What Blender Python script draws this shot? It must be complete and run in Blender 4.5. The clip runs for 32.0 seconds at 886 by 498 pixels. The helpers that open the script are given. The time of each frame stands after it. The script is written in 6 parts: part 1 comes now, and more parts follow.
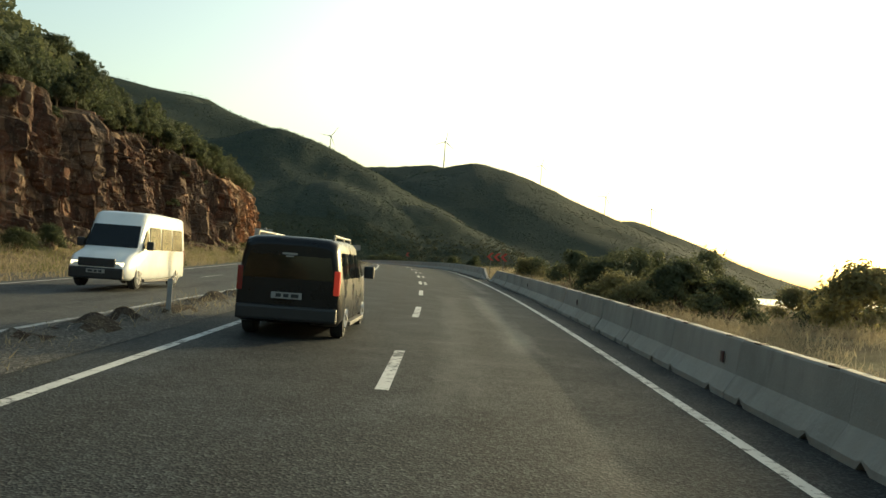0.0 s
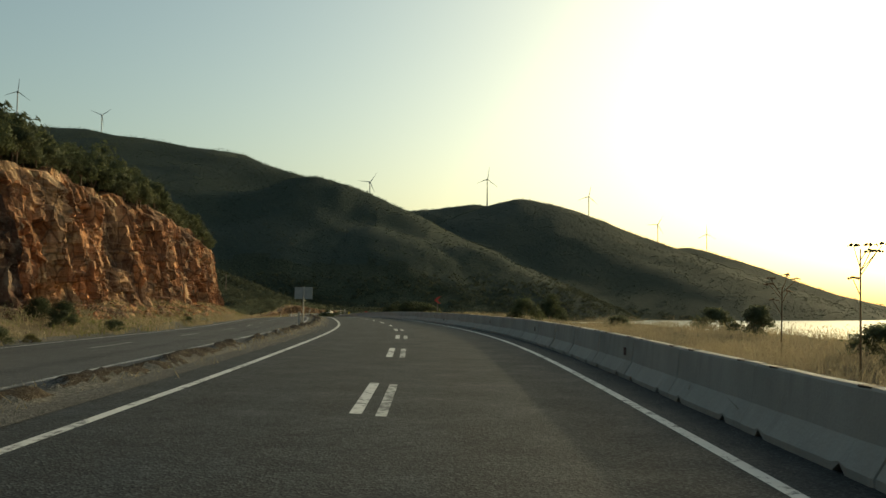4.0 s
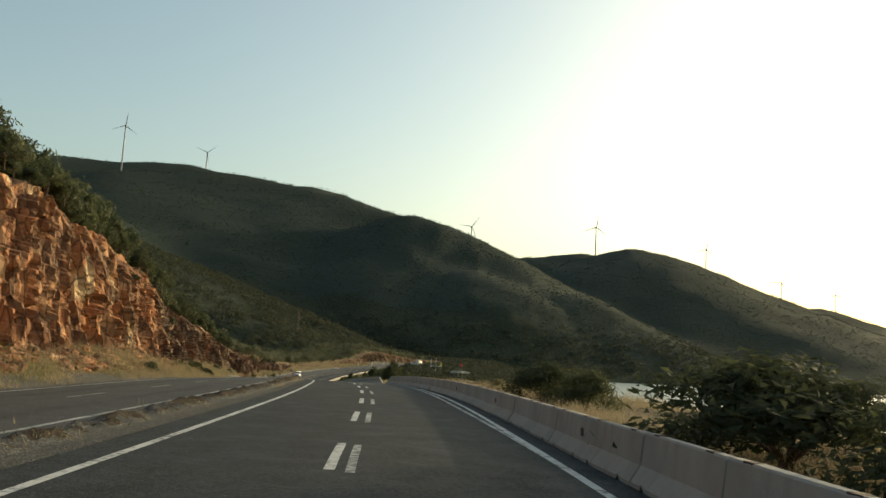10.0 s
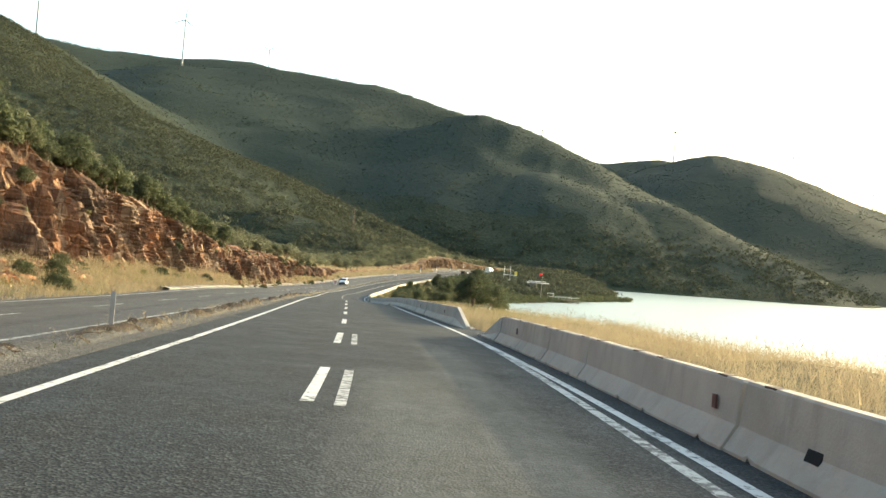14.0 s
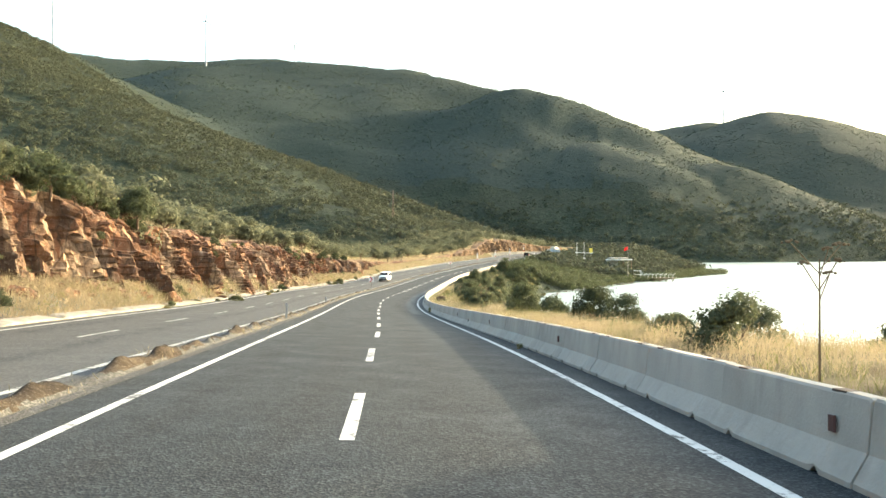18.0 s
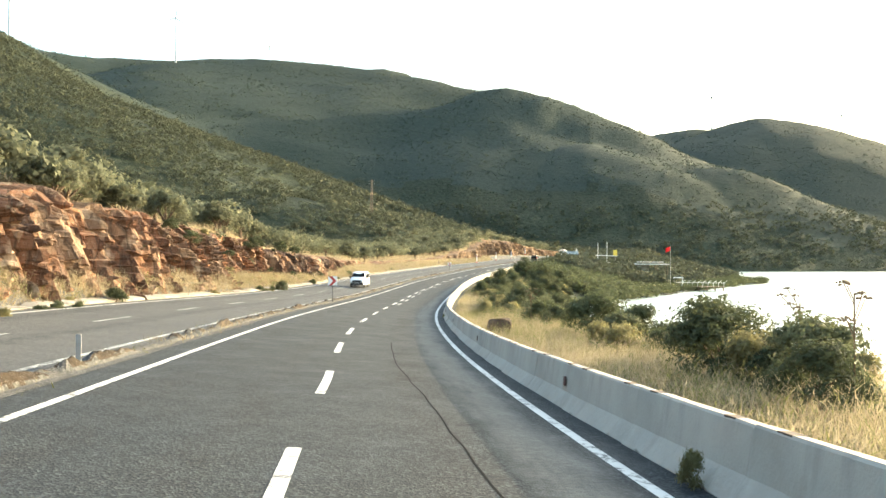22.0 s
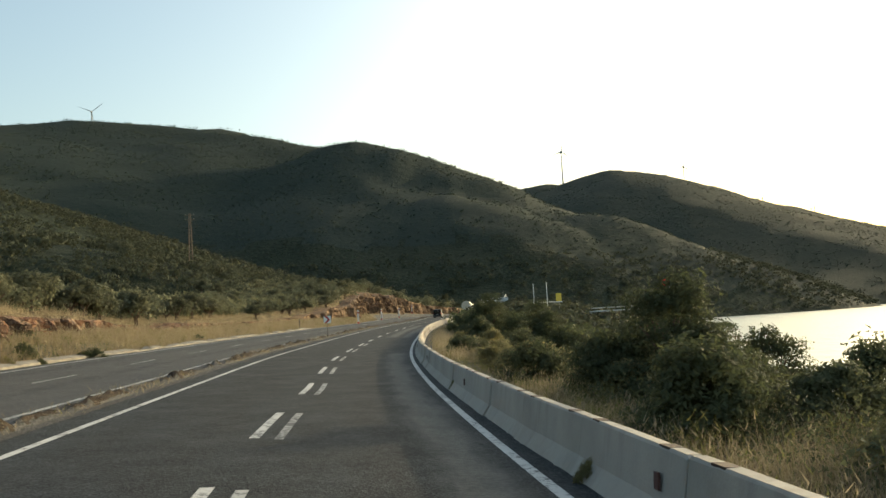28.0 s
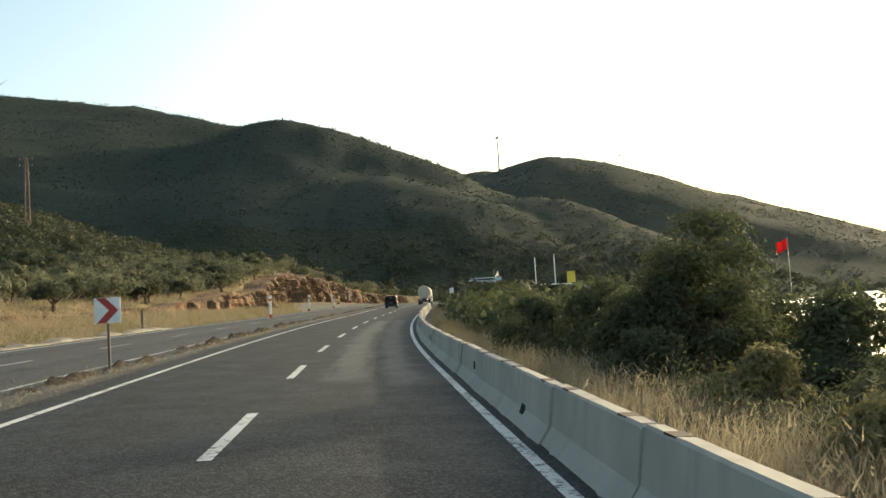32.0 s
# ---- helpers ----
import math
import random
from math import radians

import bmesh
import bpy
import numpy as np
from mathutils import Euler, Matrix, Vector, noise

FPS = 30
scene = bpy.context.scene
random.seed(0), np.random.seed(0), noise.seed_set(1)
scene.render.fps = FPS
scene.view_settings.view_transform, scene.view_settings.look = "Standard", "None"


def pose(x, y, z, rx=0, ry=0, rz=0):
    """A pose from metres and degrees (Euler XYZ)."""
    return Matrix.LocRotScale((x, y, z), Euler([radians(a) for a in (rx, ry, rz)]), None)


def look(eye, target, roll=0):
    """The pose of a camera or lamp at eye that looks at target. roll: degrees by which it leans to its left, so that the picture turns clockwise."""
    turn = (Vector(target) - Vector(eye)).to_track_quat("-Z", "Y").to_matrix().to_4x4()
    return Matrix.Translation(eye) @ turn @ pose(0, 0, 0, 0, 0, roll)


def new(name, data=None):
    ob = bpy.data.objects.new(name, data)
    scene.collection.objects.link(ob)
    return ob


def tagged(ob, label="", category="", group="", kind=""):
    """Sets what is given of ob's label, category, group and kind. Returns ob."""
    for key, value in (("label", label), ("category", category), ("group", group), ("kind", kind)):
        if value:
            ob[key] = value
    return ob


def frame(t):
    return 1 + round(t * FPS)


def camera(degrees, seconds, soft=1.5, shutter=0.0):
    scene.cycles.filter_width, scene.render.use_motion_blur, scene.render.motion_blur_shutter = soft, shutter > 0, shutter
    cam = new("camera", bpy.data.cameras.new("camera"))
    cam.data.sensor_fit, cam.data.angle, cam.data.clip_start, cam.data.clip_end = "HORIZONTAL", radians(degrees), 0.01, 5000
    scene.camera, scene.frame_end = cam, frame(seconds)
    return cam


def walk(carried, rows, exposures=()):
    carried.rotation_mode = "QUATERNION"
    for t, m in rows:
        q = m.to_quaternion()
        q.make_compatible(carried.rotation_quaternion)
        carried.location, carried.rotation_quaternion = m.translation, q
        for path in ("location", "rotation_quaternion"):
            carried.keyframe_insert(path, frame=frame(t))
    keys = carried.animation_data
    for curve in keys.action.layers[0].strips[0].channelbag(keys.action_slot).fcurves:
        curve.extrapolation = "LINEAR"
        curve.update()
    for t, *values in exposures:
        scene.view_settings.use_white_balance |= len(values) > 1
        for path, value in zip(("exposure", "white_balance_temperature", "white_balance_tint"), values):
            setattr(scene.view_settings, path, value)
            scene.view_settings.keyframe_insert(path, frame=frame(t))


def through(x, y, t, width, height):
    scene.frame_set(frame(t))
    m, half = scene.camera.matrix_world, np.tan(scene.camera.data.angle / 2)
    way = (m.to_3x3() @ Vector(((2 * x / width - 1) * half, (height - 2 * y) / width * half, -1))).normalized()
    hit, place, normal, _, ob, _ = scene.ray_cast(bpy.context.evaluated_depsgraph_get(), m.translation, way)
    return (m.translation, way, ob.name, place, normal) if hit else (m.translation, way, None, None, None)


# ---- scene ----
# seconds, x, y, z, yaw, pitch, roll
PATH = [
    (0.0, 0.001, 0.000, 1.645, -0.016, 1.205, 4.202),
    (0.5, 0.166, 7.979, 1.734, 0.800, 1.516, 4.507),
    (1.0, 0.294, 15.956, 1.858, 2.168, 1.168, 4.094),
    (1.5, 0.389, 23.923, 1.983, 3.127, 0.857, 3.546),
    (2.0, 0.228, 31.871, 2.096, 3.018, 0.977, 3.337),
    (2.5, 0.101, 39.786, 2.233, 3.253, 0.569, 3.032),
    (3.0, -0.089, 47.668, 2.390, 3.288, 0.457, 2.054),
    (3.5, -0.340, 55.524, 2.514, 2.850, 2.281, 0.362),
    (4.0, -0.699, 63.362, 2.578, 3.299, 3.942, 0.461),
    (4.5, -1.175, 71.178, 2.732, 7.188, 4.100, 1.015),
    (6.5, -3.935, 102.379, 3.039, 13.930, 5.671, 1.288),
    (7.0, -4.945, 110.138, 3.047, 14.810, 6.033, 0.951),
    (7.5, -6.354, 117.833, 3.046, 15.936, 5.490, 1.530),
    (8.0, -7.756, 125.513, 3.086, 16.378, 4.600, 2.301),
    (8.5, -9.144, 133.162, 3.011, 15.081, 4.637, 2.439),
    (9.0, -10.588, 140.759, 3.104, 13.062, 4.812, 1.975),
    (9.5, -12.119, 148.312, 3.047, 12.665, 5.316, 2.904),
    (10.0, -13.830, 155.779, 3.017, 10.151, 7.173, 3.196),
    (10.5, -15.461, 163.221, 3.001, 6.903, 5.986, 2.937),
    (11.0, -17.199, 170.597, 2.919, 7.497, 3.387, 4.440),
    (11.5, -18.967, 177.927, 2.855, 8.966, 2.098, 4.273),
    (12.0, -20.783, 185.216, 2.815, 10.449, 0.956, 3.840),
    (12.5, -22.685, 192.468, 2.732, 11.388, 0.751, 3.808),
    (13.0, -24.738, 199.669, 2.625, 12.295, 0.911, 3.958),
    (13.5, -26.849, 206.840, 2.531, 13.397, 0.930, 4.568),
    (14.0, -28.983, 213.991, 2.349, 14.091, 0.710, 4.492),
    (14.5, -31.250, 221.070, 2.172, 14.859, 0.388, 4.093),
    (16.5, -41.325, 248.876, 1.242, 16.991, 0.887, 3.108),
    (17.0, -43.901, 255.775, 0.950, 16.860, 0.324, 2.001),
    (17.5, -46.381, 262.690, 0.703, 17.020, -0.176, 0.203),
    (18.0, -48.938, 269.580, 0.482, 16.923, -0.189, -0.107),
    (18.5, -51.583, 276.451, 0.222, 16.797, -0.456, 0.182),
    (19.0, -54.187, 283.352, -0.143, 16.632, -0.332, 0.311),
    (19.5, -56.702, 290.295, -0.586, 16.305, -0.006, 0.783),
    (20.0, -59.357, 297.178, -0.966, 16.086, 0.252, 0.497),
    (20.5, -62.015, 304.055, -1.315, 16.143, 0.668, 0.973),
    (21.0, -64.616, 310.954, -1.676, 16.271, 1.283, 1.938),
    (21.5, -67.094, 317.899, -2.094, 16.071, 0.840, 1.102),
    (22.0, -69.695, 324.802, -2.445, 15.392, 0.503, 0.237),
    (22.5, -72.306, 331.676, -2.775, 14.721, 0.323, -1.084),
    (23.0, -74.734, 338.571, -3.077, 14.034, -0.806, -2.114),
    (23.5, -77.018, 345.463, -3.348, 13.262, -1.347, -2.776),
    (24.0, -79.393, 352.298, -3.578, 12.520, -0.577, -3.542),
    (24.5, -81.536, 359.173, -3.834, 11.261, 1.167, -4.092),
    (25.0, -83.651, 366.020, -4.038, 9.502, 3.016, -2.881),
    (25.5, -85.644, 372.862, -4.201, 8.346, 3.599, -2.597),
    (27.5, -92.729, 400.322, -4.731, 5.942, 4.446, -4.206),
    (28.0, -94.276, 407.223, -4.784, 5.185, 4.904, -3.335),
    (28.5, -95.661, 414.149, -4.776, 4.436, 4.741, -3.315),
    (29.0, -97.043, 421.071, -4.769, 3.897, 4.020, -3.375),
    (29.5, -98.354, 427.995, -4.750, 3.542, 3.171, -3.704),
    (30.0, -99.638, 434.911, -4.662, 3.023, 3.016, -3.658),
    (30.5, -100.614, 441.863, -4.650, 2.233, 3.793, -3.883),
    (31.0, -101.562, 448.804, -4.606, 1.541, 3.678, -4.279),
    (31.5, -102.592, 455.736, -4.510, 0.900, 3.821, -3.857),
    (32.0, -103.448, 462.691, -4.423, 0.493, 4.030, -3.558),
]
# seconds, stops, kelvin, tint
EXPOSURES = [
    (0.0, 1.08, 7400, -9), (3.0, 1.18, 7400, -9), (4.0, 0.36, 7400, -9), (4.5, 0.36, 7400, -9), (7.0, 0.74, 7350, -6), (8.0, 1.0, 7300, -4), (9.0, 1.45, 7250, -2), (10.0, 0.74, 7300, -4), (10.5, 0.44, 7350, -4),
    (11.0, 0.66, 7300, -4), (12.0, 2.05, 7000, -2), (13.0, 2.28, 6950, -2), (17.0, 2.66, 6850, 0), (19.0, 2.92, 6850, 0), (23.0, 2.9, 6850, 0), (25.5, 2.72, 6850, 0),
    (28.0, 1.15, 6950, -1), (29.0, 1.52, 6950, -1), (30.0, 2.05, 6950, -1), (31.0, 1.4, 6950, -1), (32.0, 1.42, 6950, -1),
]
cam = camera(54.93, 32.0)
walk(cam, [(r[0], pose(r[1], r[2], r[3], 90 + r[5], 0, r[4]) @ pose(0, 0, 0, 0, 0, r[6])) for r in PATH], EXPOSURES)

# ---- sky, sun ----
SUN_AZIMUTH, SUN_HEIGHT = 42.0, 13.0  # degrees to the right of +y, above the horizon
world = bpy.data.worlds.new("world")
scene.world = world
world.use_nodes = True
wn = world.node_tree.nodes
sky = wn.new("ShaderNodeTexSky")
sky.sky_type = "NISHITA"
sky.sun_disc = False
sky.sun_elevation, sky.sun_rotation = radians(SUN_HEIGHT), radians(SUN_AZIMUTH)
sky.air_density, sky.dust_density, sky.ozone_density = 1.0, 4.0, 1.0
wn["Background"].inputs["Strength"].default_value = 0.15
world.node_tree.links.new(sky.outputs[0], wn["Background"].inputs["Color"])
sun_data = bpy.data.lights.new("sun", "SUN")
sun_data.energy, sun_data.angle, sun_data.color = 2.1, radians(0.9), (1.0, 0.81, 0.59)
sun = new("sun", sun_data)
sun_way = Vector((math.sin(radians(SUN_AZIMUTH)) * math.cos(radians(SUN_HEIGHT)), math.cos(radians(SUN_AZIMUTH)) * math.cos(radians(SUN_HEIGHT)), math.sin(radians(SUN_HEIGHT))))
sun.matrix_world = look(sun_way * 300, (0, 0, 0))

# ---- materials ----
class Nodes:
    """A material with a few short ways to add nodes."""

    def __init__(self, name, rough=0.8, metal=0.0, spec=0.3):
        self.mat = bpy.data.materials.new(name)
        self.mat.use_nodes = True
        self.tree = self.mat.node_tree
        self.bsdf = self.tree.nodes["Principled BSDF"]
        self.bsdf.inputs["Roughness"].default_value = rough
        self.bsdf.inputs["Metallic"].default_value = metal
        self.bsdf.inputs["Specular IOR Level"].default_value = spec
        self.coords = self.tree.nodes.new("ShaderNodeTexCoord").outputs["Object"]

    def add(self, kind, **inputs):
        node = self.tree.nodes.new(kind)
        for key, value in inputs.items():
            sock = node.inputs[key.replace("_", " ")]
            if isinstance(value, bpy.types.NodeSocket):
                self.tree.links.new(value, sock)
            else:
                sock.default_value = value
        return node

    def mapped(self, scale):
        return self.add("ShaderNodeMapping", Vector=self.coords, Scale=scale).outputs[0]

    def noise(self, size, detail=4.0, rough=0.55, at=None, stretch=None):
        vec = at or (self.mapped(stretch) if stretch else self.coords)
        return self.add("ShaderNodeTexNoise", Vector=vec, Scale=1.0 / size, Detail=detail, Roughness=rough).outputs["Fac"]

    def cells(self, size, stretch=None, feature="F1"):
        node = self.add("ShaderNodeTexVoronoi", Vector=self.mapped(stretch) if stretch else self.coords, Scale=1.0 / size)
        node.feature = feature
        return node

    def ramp(self, fac, *stops):
        node = self.add("ShaderNodeValToRGB", Fac=fac)
        els = node.color_ramp.elements
        while len(els) < len(stops):
            els.new(0.5)
        for el, (at, col) in zip(els, stops):
            el.position, el.color = at, (*col, 1)
        return node.outputs[0]

    def mix(self, fac, a, b, how="MIX"):
        node = self.tree.nodes.new("ShaderNodeMix")
        node.data_type, node.blend_type = "RGBA", how
        for sock, value in ((node.inputs[0], fac), (node.inputs[6], a), (node.inputs[7], b)):
            if isinstance(value, bpy.types.NodeSocket):
                self.tree.links.new(value, sock)
            else:
                sock.default_value = (*value, 1) if isinstance(value, tuple) else value
        return node.outputs[2]

    def sums(self, how, a, b):
        node = self.tree.nodes.new("ShaderNodeMath")
        node.operation = how
        for sock, value in zip(node.inputs, (a, b)):
            if isinstance(value, bpy.types.NodeSocket):
                self.tree.links.new(value, sock)
            else:
                sock.default_value = value
        return node.outputs[0]

    def done(self, color, bump=None, height=0.02, rough=None):
        if isinstance(color, tuple):
            self.bsdf.inputs["Base Color"].default_value = (*color, 1)
        else:
            self.tree.links.new(color, self.bsdf.inputs["Base Color"])
        if bump is not None:
            node = self.add("ShaderNodeBump", Height=bump, Distance=height, Strength=1.0)
            self.tree.links.new(node.outputs[0], self.bsdf.inputs["Normal"])
        if rough is not None:
            self.tree.links.new(rough, self.bsdf.inputs["Roughness"])
        return self.mat

    def either(self):
        return self.add("ShaderNodeObjectInfo").outputs["Random"]

    def island(self):
        return self.add("ShaderNodeNewGeometry").outputs["Random Per Island"]


def plain(name, color, rough=0.5, metal=0.0, spec=0.4, vary=0.12, size=0.3, bump=0.002):
    n = Nodes(name, rough, metal, spec)
    low = tuple(c * (1 - vary) for c in color)
    high = tuple(min(1.0, c * (1 + vary)) for c in color)
    fac = n.noise(size)
    return n.done(n.ramp(fac, (0.3, low), (0.7, high)), n.noise(size / 12, 2) if bump else None, bump)


def asphalt(name, dark, light, chip, tracks=()):
    """Chip-sealed asphalt; tracks are streaks along the road: offset, half width, arc from and to, shade, how much."""
    n = Nodes(name, 0.85, 0, 0.15)
    big = n.noise(9.0, 4, 0.6, stretch=(1, 0.22, 1))
    mid = n.noise(1.1, 5, 0.65)
    base = n.mix(n.ramp(big, (0.35, (0, 0, 0)), (0.68, (1, 1, 1))), dark, light)
    base = n.mix(n.ramp(mid, (0.45, (0, 0, 0)), (0.75, (0.55, 0.55, 0.55))), base, tuple(c * 1.35 for c in light))
    if tracks:
        uv = n.add("ShaderNodeUVMap").outputs[0]
        axes = n.add("ShaderNodeSeparateXYZ", Vector=uv)
        arc, side = axes.outputs[0], axes.outputs[1]
        streaks = n.noise(1.0, 5, 0.62, at=n.add("ShaderNodeMapping", Vector=uv, Scale=(0.10, 1.6, 1)).outputs[0])
        blots = n.noise(1.0, 6, 0.72, at=n.add("ShaderNodeMapping", Vector=uv, Scale=(0.8, 3.5, 1)).outputs[0])
        rag = n.sums("MULTIPLY", n.sums("SUBTRACT", n.noise(1.0, 4, 0.6, at=n.add("ShaderNodeMapping", Vector=uv, Scale=(0.35, 0.9, 1)).outputs[0]), 0.5), 0.9)
        side = n.sums("ADD", side, rag)
        fac = n.sums("ADD", n.sums("MULTIPLY", streaks, 0.6), n.sums("MULTIPLY", blots, 0.5))
        for at, half, a0, a1, shade, much in tracks:
            near = n.sums("SUBTRACT", 1.0, n.sums("DIVIDE", n.sums("ABSOLUTE", n.sums("SUBTRACT", side, at), 0.0), half))
            ends = n.sums("MINIMUM", n.sums("DIVIDE", n.sums("SUBTRACT", arc, a0), 4.0), n.sums("DIVIDE", n.sums("SUBTRACT", a1, arc), 4.0))
            here = n.sums("MINIMUM", n.sums("MINIMUM", n.sums("MAXIMUM", near, 0.0), n.sums("MAXIMUM", ends, 0.0)), 1.0)
            cover = n.sums("MULTIPLY", n.ramp(n.sums("MULTIPLY", n.sums("ADD", here, 0.35), fac), (0.30, (0, 0, 0)), (0.62, (1, 1, 1))), n.sums("MULTIPLY", n.sums("MINIMUM", n.sums("MULTIPLY", here, 4.0), 1.0), much))
            base = n.mix(cover, base, shade)
    grit = n.cells(0.026)
    base = n.mix(n.ramp(grit.outputs["Color"], (0.45, (0, 0, 0)), (0.95, (0.9, 0.9, 0.9))), base, chip)
    coarse = n.noise(0.09, 4, 0.75)
    base = n.mix(n.ramp(coarse, (0.42, (0.35, 0.35, 0.35)), (0.62, (0, 0, 0))), base, tuple(c * 0.45 for c in dark))
    return n.done(base, n.sums("ADD", grit.outputs["Distance"], n.sums("MULTIPLY", coarse, 0.25)), 0.0055, n.ramp(mid, (0.3, (0.66,) * 3), (0.7, (0.90,) * 3)))


def worn_paint(name, color, under, wear):
    n = Nodes(name, 0.6, 0, 0.3)
    fac = n.sums("ADD", n.noise(0.16, 5, 0.75), n.sums("MULTIPLY", n.noise(1.6, 2), 0.35))
    mask = n.ramp(fac, (wear, (0, 0, 0)), (wear + 0.10, (1, 1, 1)))
    return n.done(n.mix(mask, under, n.mix(n.noise(0.5), tuple(c * 0.8 for c in color), color)), n.noise(0.03, 2), 0.004)


def rock(name, tones, size=1.0, slabs=()):
    n = Nodes(name, 0.88, 0, 0.2)
    strata = n.noise(2.4 * size, 6, 0.64, stretch=(1, 1, 0.22))
    col = n.ramp(strata, *[(0.24 + 0.52 * i / (len(tones) - 1), t) for i, t in enumerate(tones)])
    slab_ = n.cells(1.5 * size, (1, 1, 0.26))
    warp = n.ramp(slab_.outputs["Color"], *[(0.12 + 0.8 * i / (len(slabs) - 1), t) for i, t in enumerate(slabs)]) if slabs else col
    col = n.mix(0.52 if slabs else 0.0, col, warp)
    tint = n.ramp(n.cells(0.55 * size, (1, 1, 0.4)).outputs["Color"], (0.1, (0.45, 0.42, 0.40)), (0.55, (0.85, 0.80, 0.76)), (0.95, (1.25, 1.2, 1.12)))
    col = n.mix(1.0, col, tint, "MULTIPLY")
    if slabs:
        pale = n.noise(2.6 * size, 4, 0.55, stretch=(1, 1, 0.6))
        col = n.mix(n.ramp(pale, (0.60, (0, 0, 0)), (0.67, (0.62, 0.62, 0.62))), col, tuple(min(0.7, c * 1.15) for c in slabs[-2]))
        deep = n.noise(5.0 * size, 4, 0.6, stretch=(1, 1, 0.5))
        col = n.mix(n.ramp(deep, (0.55, (0, 0, 0)), (0.64, (0.6, 0.6, 0.6))), col, tuple(c * 1.2 for c in slabs[0]))
    stain = n.noise(3.6 * size, 5, 0.6)
    col = n.mix(n.ramp(stain, (0.50, (0, 0, 0)), (0.66, (0.75, 0.75, 0.75))), col, tones[0])
    crack = n.cells(0.9 * size, (1, 1, 0.4), "DISTANCE_TO_EDGE").outputs["Distance"]
    col = n.mix(n.ramp(crack, (0.0, (0.75, 0.75, 0.75)), (0.07, (0, 0, 0))), col, (0.05, 0.035, 0.025))
    fine = n.noise(0.22 * size, 6, 0.7)
    col = n.mix(n.ramp(fine, (0.55, (0, 0, 0)), (0.8, (0.5, 0.5, 0.5))), col, (0.42, 0.36, 0.30))
    return n.done(col, n.sums("ADD", n.sums("MINIMUM", crack, 0.25), n.sums("MULTIPLY", fine, 0.6)), 0.22 * size)


def leaves(name, dark, light, rough=0.6, through=0.42):
    n = Nodes(name, rough + 0.12, 0, 0.14)
    fac = n.sums("ADD", n.sums("MULTIPLY", n.island(), 0.42), n.sums("MULTIPLY", n.either(), 0.52))
    col = n.ramp(fac, (0.1, dark), (0.55, tuple((a + b) / 2 for a, b in zip(dark, light))), (0.95, light))
    col = n.mix(n.ramp(n.noise(0.9), (0.4, (0, 0, 0)), (0.7, (0.6, 0.6, 0.6))), col, tuple(c * 0.6 for c in dark))
    n.bsdf.inputs["Transmission Weight"].default_value = 0.0
    n.bsdf.inputs["Subsurface Weight"].default_value = 0.0
    mat = n.done(col)
    glow = n.add("ShaderNodeBsdfTranslucent", Color=n.mix(0.5, col, light))
    both = n.add("ShaderNodeMixShader", Fac=through)
    n.tree.links.new(n.bsdf.outputs[0], both.inputs[1])
    n.tree.links.new(glow.outputs[0], both.inputs[2])
    n.tree.links.new(both.outputs[0], n.tree.nodes["Material Output"].inputs["Surface"])
    return mat


OIL, BARE = (0.014, 0.0148, 0.0155), (0.125, 0.126, 0.118)
ASPHALT = asphalt("asphalt", (0.0122, 0.0149, 0.0165), (0.0220, 0.0258, 0.0279), (0.078, 0.084, 0.086), (
    (-1.0, 0.55, -90, 720, OIL, 0.55), (-2.6, 0.55, -90, 720, OIL, 0.55), (1.0, 0.6, -90, 335, OIL, 0.6), (2.6, 0.6, 40, 335, OIL, 0.5), (1.75, 0.8, 330, 720, OIL, 0.9), (-1.8, 1.3, 395, 720, OIL, 0.55), (0.3, 0.9, 395, 720, OIL, 0.5),
    (2.05, 0.55, 14, 36, BARE, 0.9), (0.8, 0.6, 8, 34, BARE, 0.45), (2.5, 0.5, 36, 62, BARE, 0.6), (0.8, 1.3, 218, 233, BARE, 0.5), (1.9, 0.7, 205, 240, BARE, 0.5),
    (2.8, 0.7, 335, 470, BARE, 0.75), (1.3, 0.8, 495, 545, BARE, 0.8), (2.6, 0.7, 494, 545, BARE, 0.7)))
ASPHALT_OLD = asphalt("old_asphalt", (0.036, 0.037, 0.039), (0.064, 0.064, 0.062), (0.16, 0.158, 0.153), ((-7.9, 0.6, -90, 720, OIL, 0.6), (-11.4, 0.7, -90, 720, OIL, 0.6)))
PAINT = worn_paint("road_paint", (0.53, 0.53, 0.51), (0.06, 0.06, 0.058), 0.56)
PAINT_OLD = worn_paint("faded_road_paint", (0.42, 0.42, 0.40), (0.06, 0.06, 0.058), 0.62)


def concrete_mat():
    n = Nodes("concrete", 0.85, 0, 0.25)
    base = n.ramp(n.noise(1.3, 5, 0.6), (0.3, (0.255, 0.232, 0.196)), (0.7, (0.385, 0.352, 0.298)))
    streak = n.noise(0.35, 4, 0.6, stretch=(1, 1, 0.12))
    base = n.mix(n.ramp(streak, (0.52, (0, 0, 0)), (0.75, (0.55, 0.55, 0.55))), base, (0.17, 0.15, 0.13))
    base = n.mix(n.sums("MULTIPLY", n.either(), 0.35), base, (0.42, 0.385, 0.335))
    pits = n.noise(0.05, 3, 0.7)
    return n.done(base, pits, 0.008)


